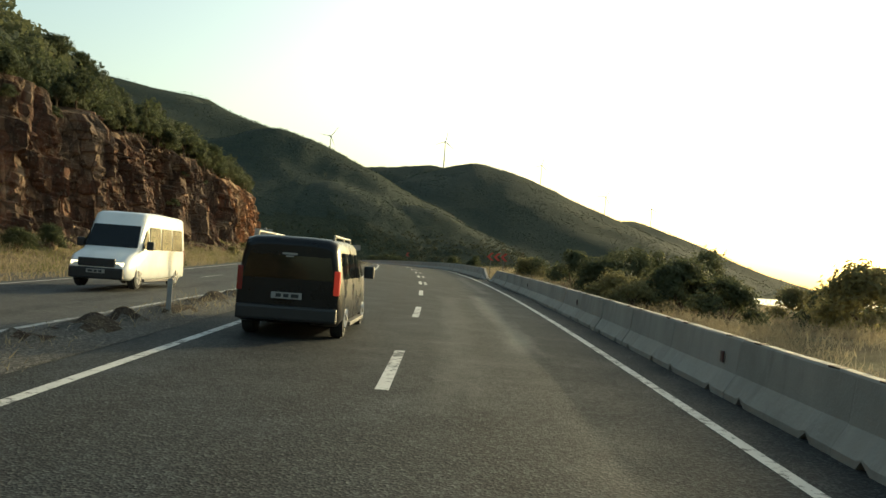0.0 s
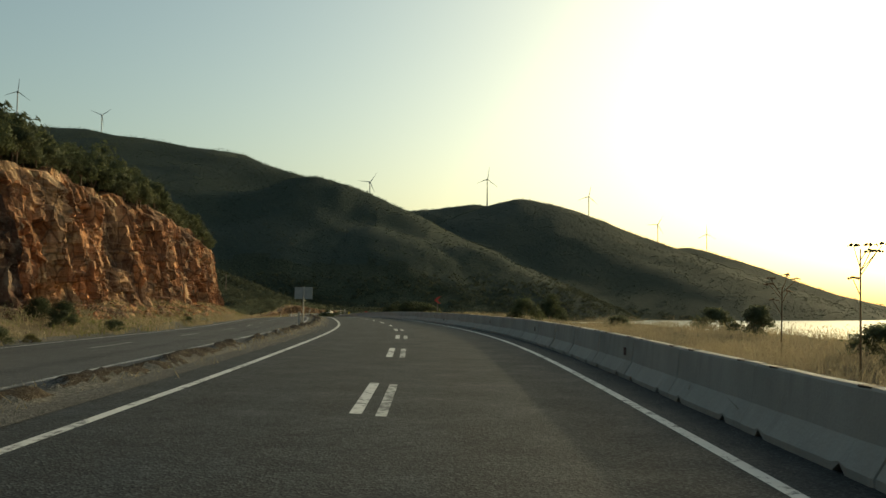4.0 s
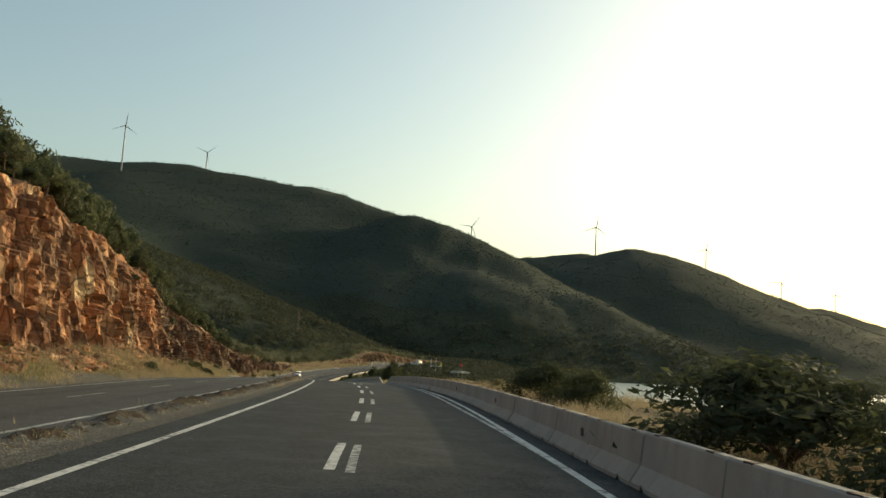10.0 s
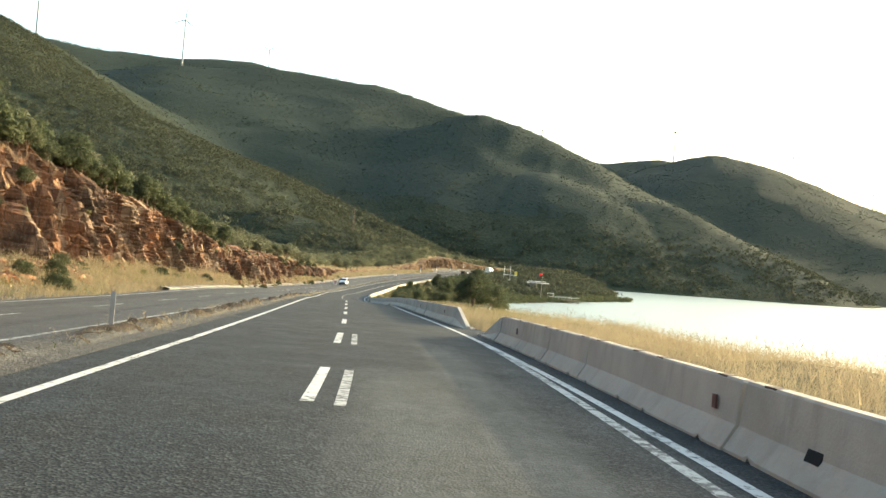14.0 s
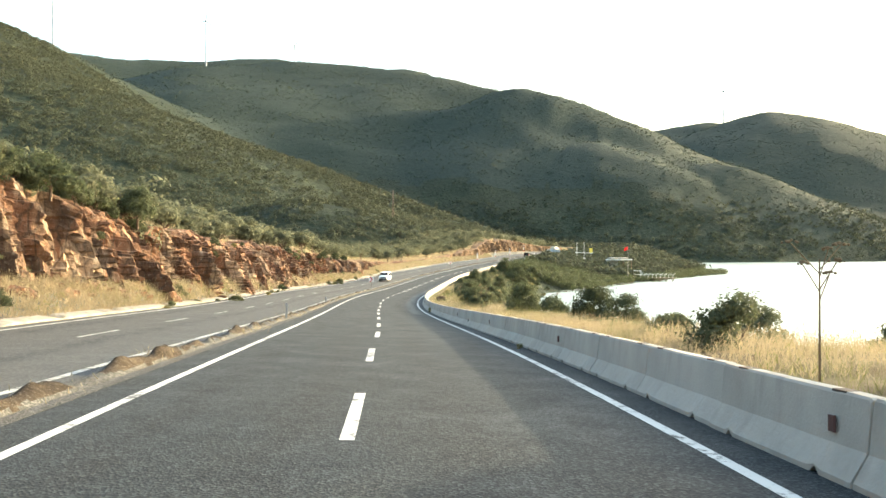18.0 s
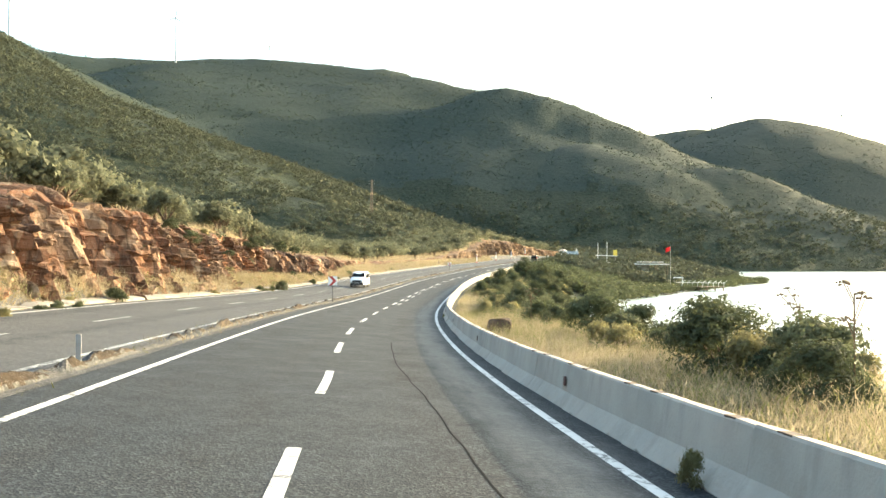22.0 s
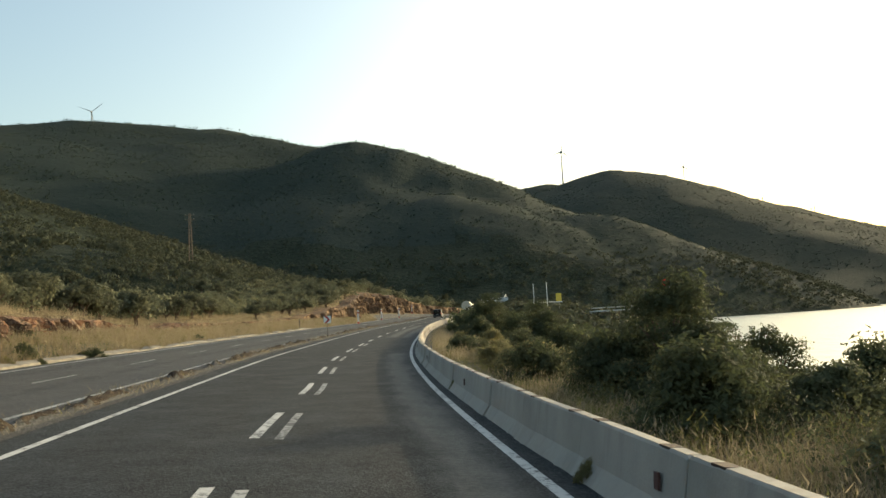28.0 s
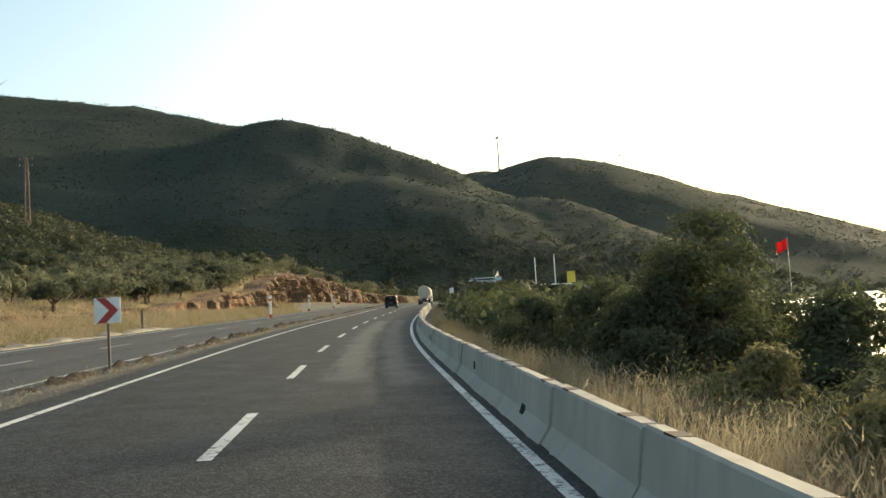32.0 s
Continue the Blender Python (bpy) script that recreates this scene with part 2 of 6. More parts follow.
CONCRETE = concrete_mat()
CLIFF_MAT = rock("red_rock", [(0.095, 0.058, 0.040), (0.24, 0.120, 0.070), (0.44, 0.230, 0.125), (0.26, 0.145, 0.095), (0.56, 0.39, 0.25), (0.34, 0.175, 0.10)], 1.0, [(0.10, 0.060, 0.042), (0.43, 0.19, 0.085), (0.25, 0.125, 0.072), (0.56, 0.26, 0.115), (0.20, 0.115, 0.075), (0.66, 0.48, 0.30), (0.48, 0.27, 0.145)])
RUSSET_ROCK = rock("russet_rock", [(0.055, 0.037, 0.028), (0.14, 0.078, 0.050), (0.235, 0.128, 0.078), (0.14, 0.085, 0.058), (0.38, 0.28, 0.195), (0.19, 0.105, 0.066)], 1.0, [(0.055, 0.037, 0.028), (0.225, 0.11, 0.06), (0.13, 0.073, 0.048), (0.31, 0.155, 0.08), (0.11, 0.066, 0.046), (0.50, 0.39, 0.275), (0.21, 0.122, 0.076)])
BROWN_ROCK = rock("brown_rock", [(0.045, 0.030, 0.024), (0.085, 0.048, 0.034), (0.15, 0.075, 0.048), (0.075, 0.052, 0.042), (0.21, 0.15, 0.115), (0.11, 0.062, 0.045)], 1.0, [(0.04, 0.027, 0.022), (0.12, 0.06, 0.04), (0.07, 0.045, 0.035), (0.19, 0.08, 0.048), (0.09, 0.058, 0.045), (0.30, 0.22, 0.16), (0.10, 0.055, 0.04)])
STONE = rock("grey_stone", [(0.12, 0.10, 0.085), (0.30, 0.26, 0.22), (0.42, 0.37, 0.31)], 0.25)


def soil_mat():
    """Bare earth, dry grass and low scrub in patches."""
    n = Nodes("hill_ground", 0.95, 0, 0.1)
    patch = n.noise(11.0, 6, 0.62)
    scrub = n.noise(2.4, 6, 0.7)
    col = n.ramp(scrub, (0.30, (0.015, 0.021, 0.014)), (0.52, (0.025, 0.032, 0.020)), (0.68, (0.035, 0.042, 0.026)), (0.84, (0.054, 0.056, 0.036)))
    col = n.mix(n.ramp(patch, (0.58, (0, 0, 0)), (0.8, (0.3, 0.3, 0.3))), col, (0.078, 0.070, 0.045))
    wide = n.noise(160.0, 4, 0.6)
    col = n.mix(n.ramp(wide, (0.35, (0.45, 0.45, 0.45)), (0.65, (0, 0, 0))), col, (0.035, 0.048, 0.029))
    lump = n.cells(3.2)
    return n.done(col, n.sums("ADD", n.sums("MULTIPLY", lump.outputs["Distance"], -0.8), scrub), 1.3)


def far_scrub_mat():
    """Grey-green maquis of the far hills, paler stony patches; blued to imitate haze."""
    n = Nodes("hazy_maquis_ground", 0.95, 0, 0.08)
    scrub = n.noise(5.5, 6, 0.7)
    col = n.ramp(scrub, (0.30, (0.020, 0.029, 0.022)), (0.52, (0.026, 0.036, 0.027)), (0.70, (0.031, 0.042, 0.031)), (0.86, (0.042, 0.050, 0.037)))
    stony = n.noise(38.0, 5, 0.65)
    col = n.mix(n.ramp(stony, (0.60, (0, 0, 0)), (0.80, (0.2, 0.2, 0.2))), col, (0.075, 0.078, 0.060))
    wide = n.noise(210.0, 4, 0.6)
    col = n.mix(n.ramp(wide, (0.38, (0.5, 0.5, 0.5)), (0.64, (0, 0, 0))), col, (0.031, 0.042, 0.037))
    return n.done(col, scrub, 1.6)


def verge_mat():
    n = Nodes("dry_verge", 0.95, 0, 0.1)
    col = n.ramp(n.noise(1.7, 6, 0.65), (0.28, (0.055, 0.042, 0.028)), (0.5, (0.125, 0.096, 0.058)), (0.72, (0.20, 0.155, 0.09)))
    col = n.mix(n.ramp(n.noise(5.0, 4), (0.5, (0, 0, 0)), (0.72, (0.6, 0.6, 0.6))), col, (0.10, 0.105, 0.05))
    return n.done(col, n.noise(0.12, 5, 0.7), 0.08)


def gravel_mat():
    n = Nodes("gravel_verge", 0.92, 0, 0.15)
    stones = n.cells(0.032)
    col = n.ramp(stones.outputs["Color"], (0.1, (0.036, 0.036, 0.034)), (0.6, (0.072, 0.071, 0.067)), (0.95, (0.17, 0.165, 0.155)))
    col = n.mix(n.ramp(n.noise(1.4, 5, 0.6), (0.45, (0, 0, 0)), (0.7, (0.4, 0.4, 0.4))), col, (0.075, 0.064, 0.050))
    return n.done(col, n.sums("ADD", stones.outputs["Distance"], n.noise(0.3)), 0.014)


def earth_mat():
    """Dug-over dark soil with pebbles and straw."""
    n = Nodes("median_earth", 0.95, 0, 0.1)
    lumps_ = n.noise(0.5, 6, 0.7)
    col = n.ramp(lumps_, (0.30, (0.018, 0.014, 0.011)), (0.5, (0.042, 0.032, 0.023)), (0.7, (0.085, 0.066, 0.046)))
    pebbles = n.cells(0.022)
    col = n.mix(n.ramp(pebbles.outputs["Color"], (0.75, (0, 0, 0)), (0.95, (0.6, 0.6, 0.6))), col, (0.24, 0.21, 0.18))
    return n.done(col, n.sums("ADD", n.noise(0.11, 6, 0.75), n.sums("MULTIPLY", pebbles.outputs["Distance"], 0.2)), 0.06)


MEDIAN_EARTH = earth_mat()
HILL, VERGE, GRAVEL, HAZY_MAQUIS = soil_mat(), verge_mat(), gravel_mat(), far_scrub_mat()


def water_mat():
    n = Nodes("lake_water", 0.30, 0, 0.5)
    n.bsdf.inputs["IOR"].default_value = 1.33
    wave = n.sums("ADD", n.noise(1.6, 3, 0.55, stretch=(1, 0.5, 1)), n.noise(7.0, 3, 0.5))
    return n.done((0.24, 0.29, 0.27), wave, 0.35)


WATER = water_mat()

# ---- plan of the road: seconds of arc along it, sideways to the right, up ----
KNOTS = np.array([
    (-100, 0.6, -100, -1.2), (-50, 0.1, -50, -0.7), (0, -0.57, 0.01, -0.01), (29.85, -0.41, 29.86, 0.44), (59.71, -1.18, 59.7, 0.92),
    (89.56, -3.14, 89.5, 1.32), (119.41, -7.26, 119.06, 1.41), (149.26, -12.84, 148.38, 1.42), (179.12, -19.32, 177.52, 1.22),
    (208.97, -26.9, 206.39, 0.89), (238.82, -36.09, 234.79, 0.06), (268.67, -46.57, 262.75, -0.9), (298.53, -57.33, 290.59, -2.2),
    (328.38, -68.44, 318.3, -3.77), (358.23, -78.95, 346.23, -5.03), (388.09, -87.86, 374.72, -5.91), (417.94, -95.2, 403.65, -6.39),
    (447.79, -101.09, 432.92, -6.35)])
KNOTS_FAR = np.array([
    (477.64, -105.31, 462.46, -6.08), (515, -108.9, 499.6, -5.6), (545, -110.2, 529.6, -5.0), (575, -110.6, 559.6, -4.4), (605, -111.0, 589.6, -3.8),
    (635, -111.0, 619.6, -3.3), (665, -109.3, 649.5, -3.0), (695, -103.0, 678.8, -2.9), (730, -90.0, 711.2, -2.8)])
KNOTS = np.concatenate([KNOTS, KNOTS_FAR])
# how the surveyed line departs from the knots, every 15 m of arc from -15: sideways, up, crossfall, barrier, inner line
STEP = np.arange(-15, 571, 15.0)
SIDE = [0.16, 0.12, 0.09, 0.01, -0.02, -0.03, -0.05, 0.05, 0.16, 0.19, 0.05, -0.01, -0.06, -0.05, 0.00, -0.07, -0.08, -0.13, -0.14, -0.08, 0.12, 0.33, 0.51, 0.60, 0.55, 0.43, 0.33, 0.28, 0.32, 0.38, 0.35, 0.20, 0.01, 0.08, 0.18, 0.08, 0.06, 0.04, 0.02, 0.00]
RISE = [-0.15, -0.07, 0.01, 0.03, 0.04, 0.06, 0.01, 0.03, 0.00, -0.03, -0.05, -0.06, -0.03, -0.01, -0.01, 0.01, 0.09, 0.09, -0.02, -0.13, -0.07, -0.06, -0.06, -0.05, -0.09, -0.07, -0.02, -0.06, -0.10, -0.10, -0.08, -0.07, -0.01, 0.02, 0.08, 0.10, 0.09, 0.06, 0.03, 0.00]
FALL = [0.002, 0.003, 0.003, 0.004, 0.006, 0.010, 0.014, 0.012, 0.009, 0.006, 0.005, 0.006, 0.007, 0.009, 0.008, 0.008, 0.004, 0.004, 0.007, 0.012, 0.021, 0.034, 0.045, 0.052, 0.055, 0.054, 0.050, 0.044, 0.036, 0.029, 0.024, 0.020, 0.020, 0.017, 0.014, 0.012, 0.010, 0.007, 0.003, 0.000]
OUTER = [-0.01, -0.03, -0.04, -0.04, -0.04, -0.04, -0.05, -0.04, -0.06, -0.09, -0.10, -0.09, -0.06, -0.05, -0.05, -0.07, -0.07, -0.04, -0.01, -0.00, -0.02, -0.07, -0.11, -0.13, -0.12, -0.09, -0.06, -0.08, -0.09, -0.12, -0.13, -0.11, -0.09, -0.09, -0.06, -0.05, -0.03, -0.02, 0.00, 0.00]
INNER = [0.04, 0.09, 0.14, 0.17, 0.19, 0.17, 0.15, 0.16, 0.19, 0.24, 0.28, 0.26, 0.21, 0.16, 0.14, 0.17, 0.21, 0.23, 0.25, 0.26, 0.25, 0.18, 0.15, 0.17, 0.20, 0.27, 0.35, 0.40, 0.43, 0.42, 0.39, 0.33, 0.24, 0.17, 0.09, 0.10, 0.06, 0.04, 0.02, 0.00]


def natural(xk, yk):
    """A natural cubic curve through the rows yk at xk."""
    n, h = len(xk), np.diff(xk)
    a, b = np.eye(n), np.zeros_like(yk)
    for i in range(1, n - 1):
        a[i, i - 1 : i + 2] = h[i - 1], 2 * (h[i - 1] + h[i]), h[i]
        b[i] = 6 * ((yk[i + 1] - yk[i]) / h[i] - (yk[i] - yk[i - 1]) / h[i - 1])
    m = np.linalg.solve(a, b)

    def at(x):
        i = np.clip(np.searchsorted(xk, x) - 1, 0, n - 2)
        w = h[i][:, None]
        p, q = ((xk[i + 1] - x) / h[i])[:, None], ((x - xk[i]) / h[i])[:, None]
        return p * yk[i] + q * yk[i + 1] + (p**3 - p) * w**2 / 6 * m[i] + (q**3 - q) * w**2 / 6 * m[i + 1]

    return at


ARC = np.arange(-100, 730.01, 0.5)
LINE = natural(KNOTS[:, 0], KNOTS[:, 1:])(ARC)
WAY = np.gradient(LINE[:, :2], 0.5, axis=0)
WAY /= np.linalg.norm(WAY, axis=1)[:, None]
LINE[:, 0] += WAY[:, 1] * np.interp(ARC, STEP, SIDE)
LINE[:, 1] -= WAY[:, 0] * np.interp(ARC, STEP, SIDE)
LINE[:, 2] += np.interp(ARC, STEP, RISE)
for column in range(3):
    LINE[:, column] = np.convolve(np.pad(LINE[:, column], 15, mode="reflect", reflect_type="odd"), np.ones(31) / 31, "valid")
WAY = np.gradient(LINE[:, :2], 0.5, axis=0)
WAY /= np.linalg.norm(WAY, axis=1)[:, None]


def steps(s, *pairs):
    return np.interp(s, [p[0] for p in pairs], [p[1] for p in pairs])


def inner_line(s):
    return steps(s, (-100, -6.4), (230, -6.4), (300, -5.6), (350, -5.6), (400, -5.9), (730, -5.9)) + np.interp(s, STEP, INNER)


def tilt(s):
    return steps(s, (330, 0.0), (410, 0.026), (730, 0.026)) + np.interp(s, STEP, FALL)


def surface(s, d):
    """Height of the paved surface over the centre line."""
    crown = steps(s, (-100, 0.045), (235, 0.045), (320, 0.012), (380, 0.0))
    return -tilt(s) * d + crown * np.minimum(0, d + 5.6)


def on_road(s, d, z=0.0):
    """Points of the world for arc, side offset and height over the paved surface."""
    s, d = np.broadcast_arrays(np.asarray(s, float), np.asarray(d, float))
    c = [np.interp(s, ARC, LINE[:, k]) for k in range(3)]
    tx, ty = np.interp(s, ARC, WAY[:, 0]), np.interp(s, ARC, WAY[:, 1])
    return np.stack([c[0] + ty * d, c[1] - tx * d, c[2] + surface(s, np.clip(d, -14, 5)) + z], -1)


def heading(s):
    """Degrees to the left of +y."""
    return float(np.degrees(np.arctan2(-np.interp(s, ARC, WAY[:, 0]), np.interp(s, ARC, WAY[:, 1]))))


def grid_noise(x, y, seed=0):
    """Value noise, 0 to 1, one lattice cell a unit."""
    x, y = np.asarray(x, float), np.asarray(y, float)
    i, j = np.floor(x).astype(np.int64), np.floor(y).astype(np.int64)
    u, v = x - i, y - j
    u, v = u * u * (3 - 2 * u), v * v * (3 - 2 * v)

    def h(a, b):
        k = (a * 374761393 + b * 668265263 + seed * 974634541) & 0x7FFFFFFF
        k = ((k ^ (k >> 13)) * 1274126177) & 0x7FFFFFFF
        return ((k ^ (k >> 16)) & 0xFFFF) / 65535.0

    return (h(i, j) * (1 - u) + h(i + 1, j) * u) * (1 - v) + (h(i, j + 1) * (1 - u) + h(i + 1, j + 1) * u) * v


def fbm(x, y, seed=0, octaves=4):
    out, amp = 0.0, 0.5
    for k in range(octaves):
        out = out + amp * grid_noise(x * 2**k, y * 2**k, seed + k)
        amp *= 0.5
    return out / (1 - 0.5**octaves)


def smooth(x):
    x = np.clip(x, 0, 1)
    return x * x * (3 - 2 * x)


# crest lines of the hills: x, y, height; and how steeply the flanks fall
RIDGES = {
    "knoll": (0.62, [(-75, -120, 44), (-70, 0, 38), (-68, 70, 33), (-70, 130, 29), (-78, 185, 25), (-86, 222, 19), (-92, 255, 11), (-100, 285, 4)]),
    "olive_slope": (0.418, [(-688, 884, 213), (-516, 726, 133), (-385, 796, 78), (-297, 770, 45), (-150, 725, 3), (-207, 598, 18), (-191, 658, 13), (-125, 771, -4)]),
    "dome": (0.396, [(-1700, 850, 390), (-1200, 1050, 330), (-847, 1254, 230), (-749, 1340, 260), (-678, 1479, 289), (-523, 1554, 276), (-460, 1550, 263), (-372, 1494, 228)]),
    "plateau": (0.457, [(-1209, 1449, 351), (-1073, 1634, 352), (-881, 1798, 377), (-592, 1917, 342), (-304, 1994, 211), (-45, 1943, 235)]),
    "spur": (0.465, [(-479, 1553, 273), (-476, 1551, 227), (-276, 1392, 185), (-273, 1324, 195), (-162, 1162, 115), (-149, 1185, 112), (-50, 1150, 84), (20, 1120, 46), (90, 1100, 10)]),
    "far_hill": (0.383, [(-155, 1876, 210), (-51, 1834, 196), (54, 1787, 226), (142, 1921, 171), (364, 1959, 111), (394, 1843, 133), (625, 1765, 44), (775, 1731, 8), (981, 1650, -13)]),
}
LAKE = -11.2


def ridge(x, y, fall, pts):
    best = np.full(x.shape, -99.0)
    for (ax, ay, az), (bx, by, bz) in zip(pts, pts[1:]):
        ex, ey = bx - ax, by - ay
        t = np.clip(((x - ax) * ex + (y - ay) * ey) / (ex * ex + ey * ey), 0, 1)
        far = np.hypot(x - ax - t * ex, y - ay - t * ey)
        best = np.maximum(best, az + t * (bz - az) - fall * (np.sqrt(far**2 + 30.0**2) - 30.0))
    return best


def cliff_face(s):
    return steps(s, (-100, -24), (105, -23.5), (132, -21.5), (155, -20.8), (275, -20.6), (320, -17.5), (345, -16.2), (420, -16.0), (450, -16.4), (475, -17.6), (500, -18.4), (560, -18.6), (600, -17.5), (700, -17.5))


def cliff_top(s):
    return steps(s, (-100, 10), (60, 9.6), (120, 10.4), (160, 11.2), (210, 11.4), (255, 10.3), (272, 8.9), (298, 8.0), (330, 6.9), (360, 6.6), (395, 6.4), (425, 5.6), (445, 4.2), (470, 3.0), (490, 2.1), (540, 1.9), (555, 2.2), (585, 3.5), (612, 6.6), (650, 6.0), (690, 3.0), (730, 2))


def shore(s):
    """Side offset at which the right bank meets the lake."""
    return steps(s, (-100, 120), (120, 95), (180, 70), (240, 48), (300, 36), (350, 29), (420, 25), (490, 24), (515, 30), (535, 36), (565, 43), (575, 48), (600, 55), (640, 66), (656, 71), (690, 72), (730, 70))


def place(x, y):
    """Arc and side offset of a point beside the road."""
    h = np.interp(y, LINE[:, 1], np.arctan2(-WAY[:, 0], WAY[:, 1]))
    off = x - np.interp(y, LINE[:, 1], LINE[:, 0])
    return np.interp(y, LINE[:, 1], ARC) - off * np.sin(h) * (np.abs(off) < 80), off * np.cos(h)


def ground(x, y, rough=True):
    """Height of the land."""
    x, y = np.asarray(x, float), np.asarray(y, float)
    s, d = place(x, y)
    zr = np.interp(s, ARC, LINE[:, 2])
    bed = zr + surface(s, np.clip(d, -14, 5)) - 0.16
    # left: ditch, foot of the cliff, top of the cliff
    face, top = cliff_face(s), cliff_top(s)
    foot = smooth((-13.6 - d) / np.maximum(0.5, -13.6 - face - 0.8)) * np.minimum(3.2, top * 0.30) * steps(s, (-100, 0.40), (110, 0.40), (140, 0.52), (260, 0.56), (295, 0.70), (430, 0.70), (452, 0.75), (480, 1.7), (545, 1.7), (590, 0.8), (730, 0.58))
    step = smooth((face - 0.2 - 2.6 * np.clip(top / 8, 0.1, 1) - d) / 1.6)
    left = bed + foot * (1 - step) + step * top + np.clip(face - 2 - d, 0, 60) * steps(s, (250, 0.20), (320, 0.11), (500, 0.07), (730, 0.06))
    # right: shoulder, then the bank to the lake
    edge = steps(s, (-100, 14), (150, 12), (240, 10.5), (300, 10), (380, 9), (450, 7.5), (730, 6.5))
    lip = steps(s, (-100, 0.25), (230, 0.25), (280, 0.3), (340, 0.25), (400, 0.05), (450, -0.2), (730, -0.4))
    right = bed + lip * smooth((d - 5.2) / 2) + (LAKE - 0.4 - bed - lip) * smooth((d - edge) / np.maximum(2, shore(s) - edge))
    right = np.where(d > shore(s), LAKE - 0.4 - np.minimum(2.5, 0.08 * (d - shore(s))), right)
    near = np.where(d < 0, left, right)
    near = np.where((d > -14.2) & (d < 5.2), bed, near)
    hills = np.full(x.shape, -14.0)
    for name, (fall, pts) in RIDGES.items():
        r = ridge(x, y, fall, pts)
        if name in ("knoll", "olive_slope"):
            r = np.where(d < -15, r, -99)
        hills = np.maximum(hills, r) + 4.0 * np.log1p(np.exp(-np.abs(hills - r) / 4.0)) * (hills > -13)
    if rough:
        far = np.hypot(x + 60, y - 250)
        big = (fbm(x / 190, y / 190, 3) - 0.5) * np.clip((hills + 14) / 130, 0, 1) * 46
        gully = (fbm(x / 62, y / 62, 9) - 0.5) * np.clip((far - 250) / 500, 0, 1) * 13
        hills = hills + (big * 0.45 + gully) * np.clip((hills + 12) / 40, 0, 1)
    w = np.where(d < 0, smooth((face - 3 - d) / 30.0), smooth((y - 640) / 110))
    q = smooth((y - 690) / 90)
    w = np.maximum(w, q)
    hills = np.maximum(hills, -14 + 12.5 * smooth((-45 - x) / 50) * smooth((1150 - y) / 80))
    upper = np.where(d < 0, np.maximum(near, hills), hills) * (1 - q) + hills * q
    out = near * (1 - w) + upper * w
    if rough:
        bumps = (fbm(x / 2.3, y / 2.3, 21) - 0.5) * 0.5 + (fbm(x / 9, y / 9, 22) - 0.5) * 0.9
        out = out + bumps * np.clip((np.abs(d + 4.7) - 10.2) / 5, 0, 1)
    return out


def mesh_from(name, verts, faces, mats, index=None, shade=True):
    """A mesh from arrays of points and of quads or triangles."""
    me = bpy.data.meshes.new(name)
    verts, faces = np.asarray(verts, np.float32), np.asarray(faces, np.int32)
    me.vertices.add(len(verts))
    me.vertices.foreach_set("co", verts.ravel())
    me.loops.add(faces.size)
    me.loops.foreach_set("vertex_index", faces.ravel())
    me.polygons.add(len(faces))
    me.polygons.foreach_set("loop_start", np.arange(len(faces), dtype=np.int32) * faces.shape[1])
    if index is not None:
        me.polygons.foreach_set("material_index", np.asarray(index, np.int32))
    me.polygons.foreach_set("use_smooth", np.full(len(faces), shade))
    me.update(calc_edges=True)
    for m in mats if isinstance(mats, (list, tuple)) else [mats]:
        me.materials.append(m)
    return me


def sheet(rows, cols):
    """Quads of a grid of points, row by row."""
    i = np.arange(rows - 1)[:, None] * cols + np.arange(cols - 1)[None]
    return np.stack([i, i + 1, i + cols + 1, i + cols], -1).reshape(-1, 4)


# ---- the land, one sheet ----
def spread(a, b, first, grow):
    out, step = [a], first
    while out[-1] < b:
        out.append(out[-1] + step)
        step *= grow
    return np.array(out)


cols_d = np.concatenate([-spread(120, 1900, 4, 1.085)[::-1], np.arange(-117, -32, 2.4), np.arange(-32, 22, 0.6), np.arange(22, 90, 2.0), spread(92, 1700, 3, 1.10)])
rows_y = np.concatenate([np.arange(-140, -20, 6.0), np.arange(-20, 500, 1.5), np.arange(500, 730, 2.5), spread(730, 2900, 5, 1.035)])
gx = np.interp(rows_y, LINE[:, 1], LINE[:, 0])[:, None] + cols_d[None]
gy = np.repeat(rows_y[:, None], len(cols_d), 1)
gz = ground(gx, gy)
gs, gd = place(gx, gy)
centre = np.stack([gx, gy, gz], -1)
kind = np.zeros(gx.shape, int)
kind[(gd > -40) & (gd < 40) & (gy < 720)] = 1
kind[(gd < cliff_face(gs) - 1.0 - 12 * fbm(gx / 9, gy / 9, 5) - 4 * (gs > 440))] = 0
kind[(gd > np.where(gs > 425, 7.5, 12) + np.where(gs > 425, 4, 9) * fbm(gx / 6, gy / 6, 6))] = 0
kind[(gd > -16.2) & (gd < 6.2) & (gy < 720)] = 2
kind[gd > shore(gs) - 1.5] = 2
kind[(gy > 740) | (gd < -60)] = 0
kind[gy > 985 + 90 * (fbm(gx / 60, gy / 60, 7) - 0.5)] = 3
land = new("ground", mesh_from("ground", centre.reshape(-1, 3), sheet(*gx.shape), [HILL, VERGE, GRAVEL, HAZY_MAQUIS], kind[:-1, :-1].ravel()))
tagged(land, "dry hillside ground with scrub, verges and gravel", "ground", kind="structure")
lake_rows, lake_cols = spread(-400, 4600, 20, 1.02), np.linspace(-160, 4200, 60)
lx, ly = np.meshgrid(lake_cols, lake_rows)
lake = new("water", mesh_from("water", np.stack([lx, ly, np.full(lx.shape, LAKE)], -1).reshape(-1, 3), sheet(*lx.shape), WATER))
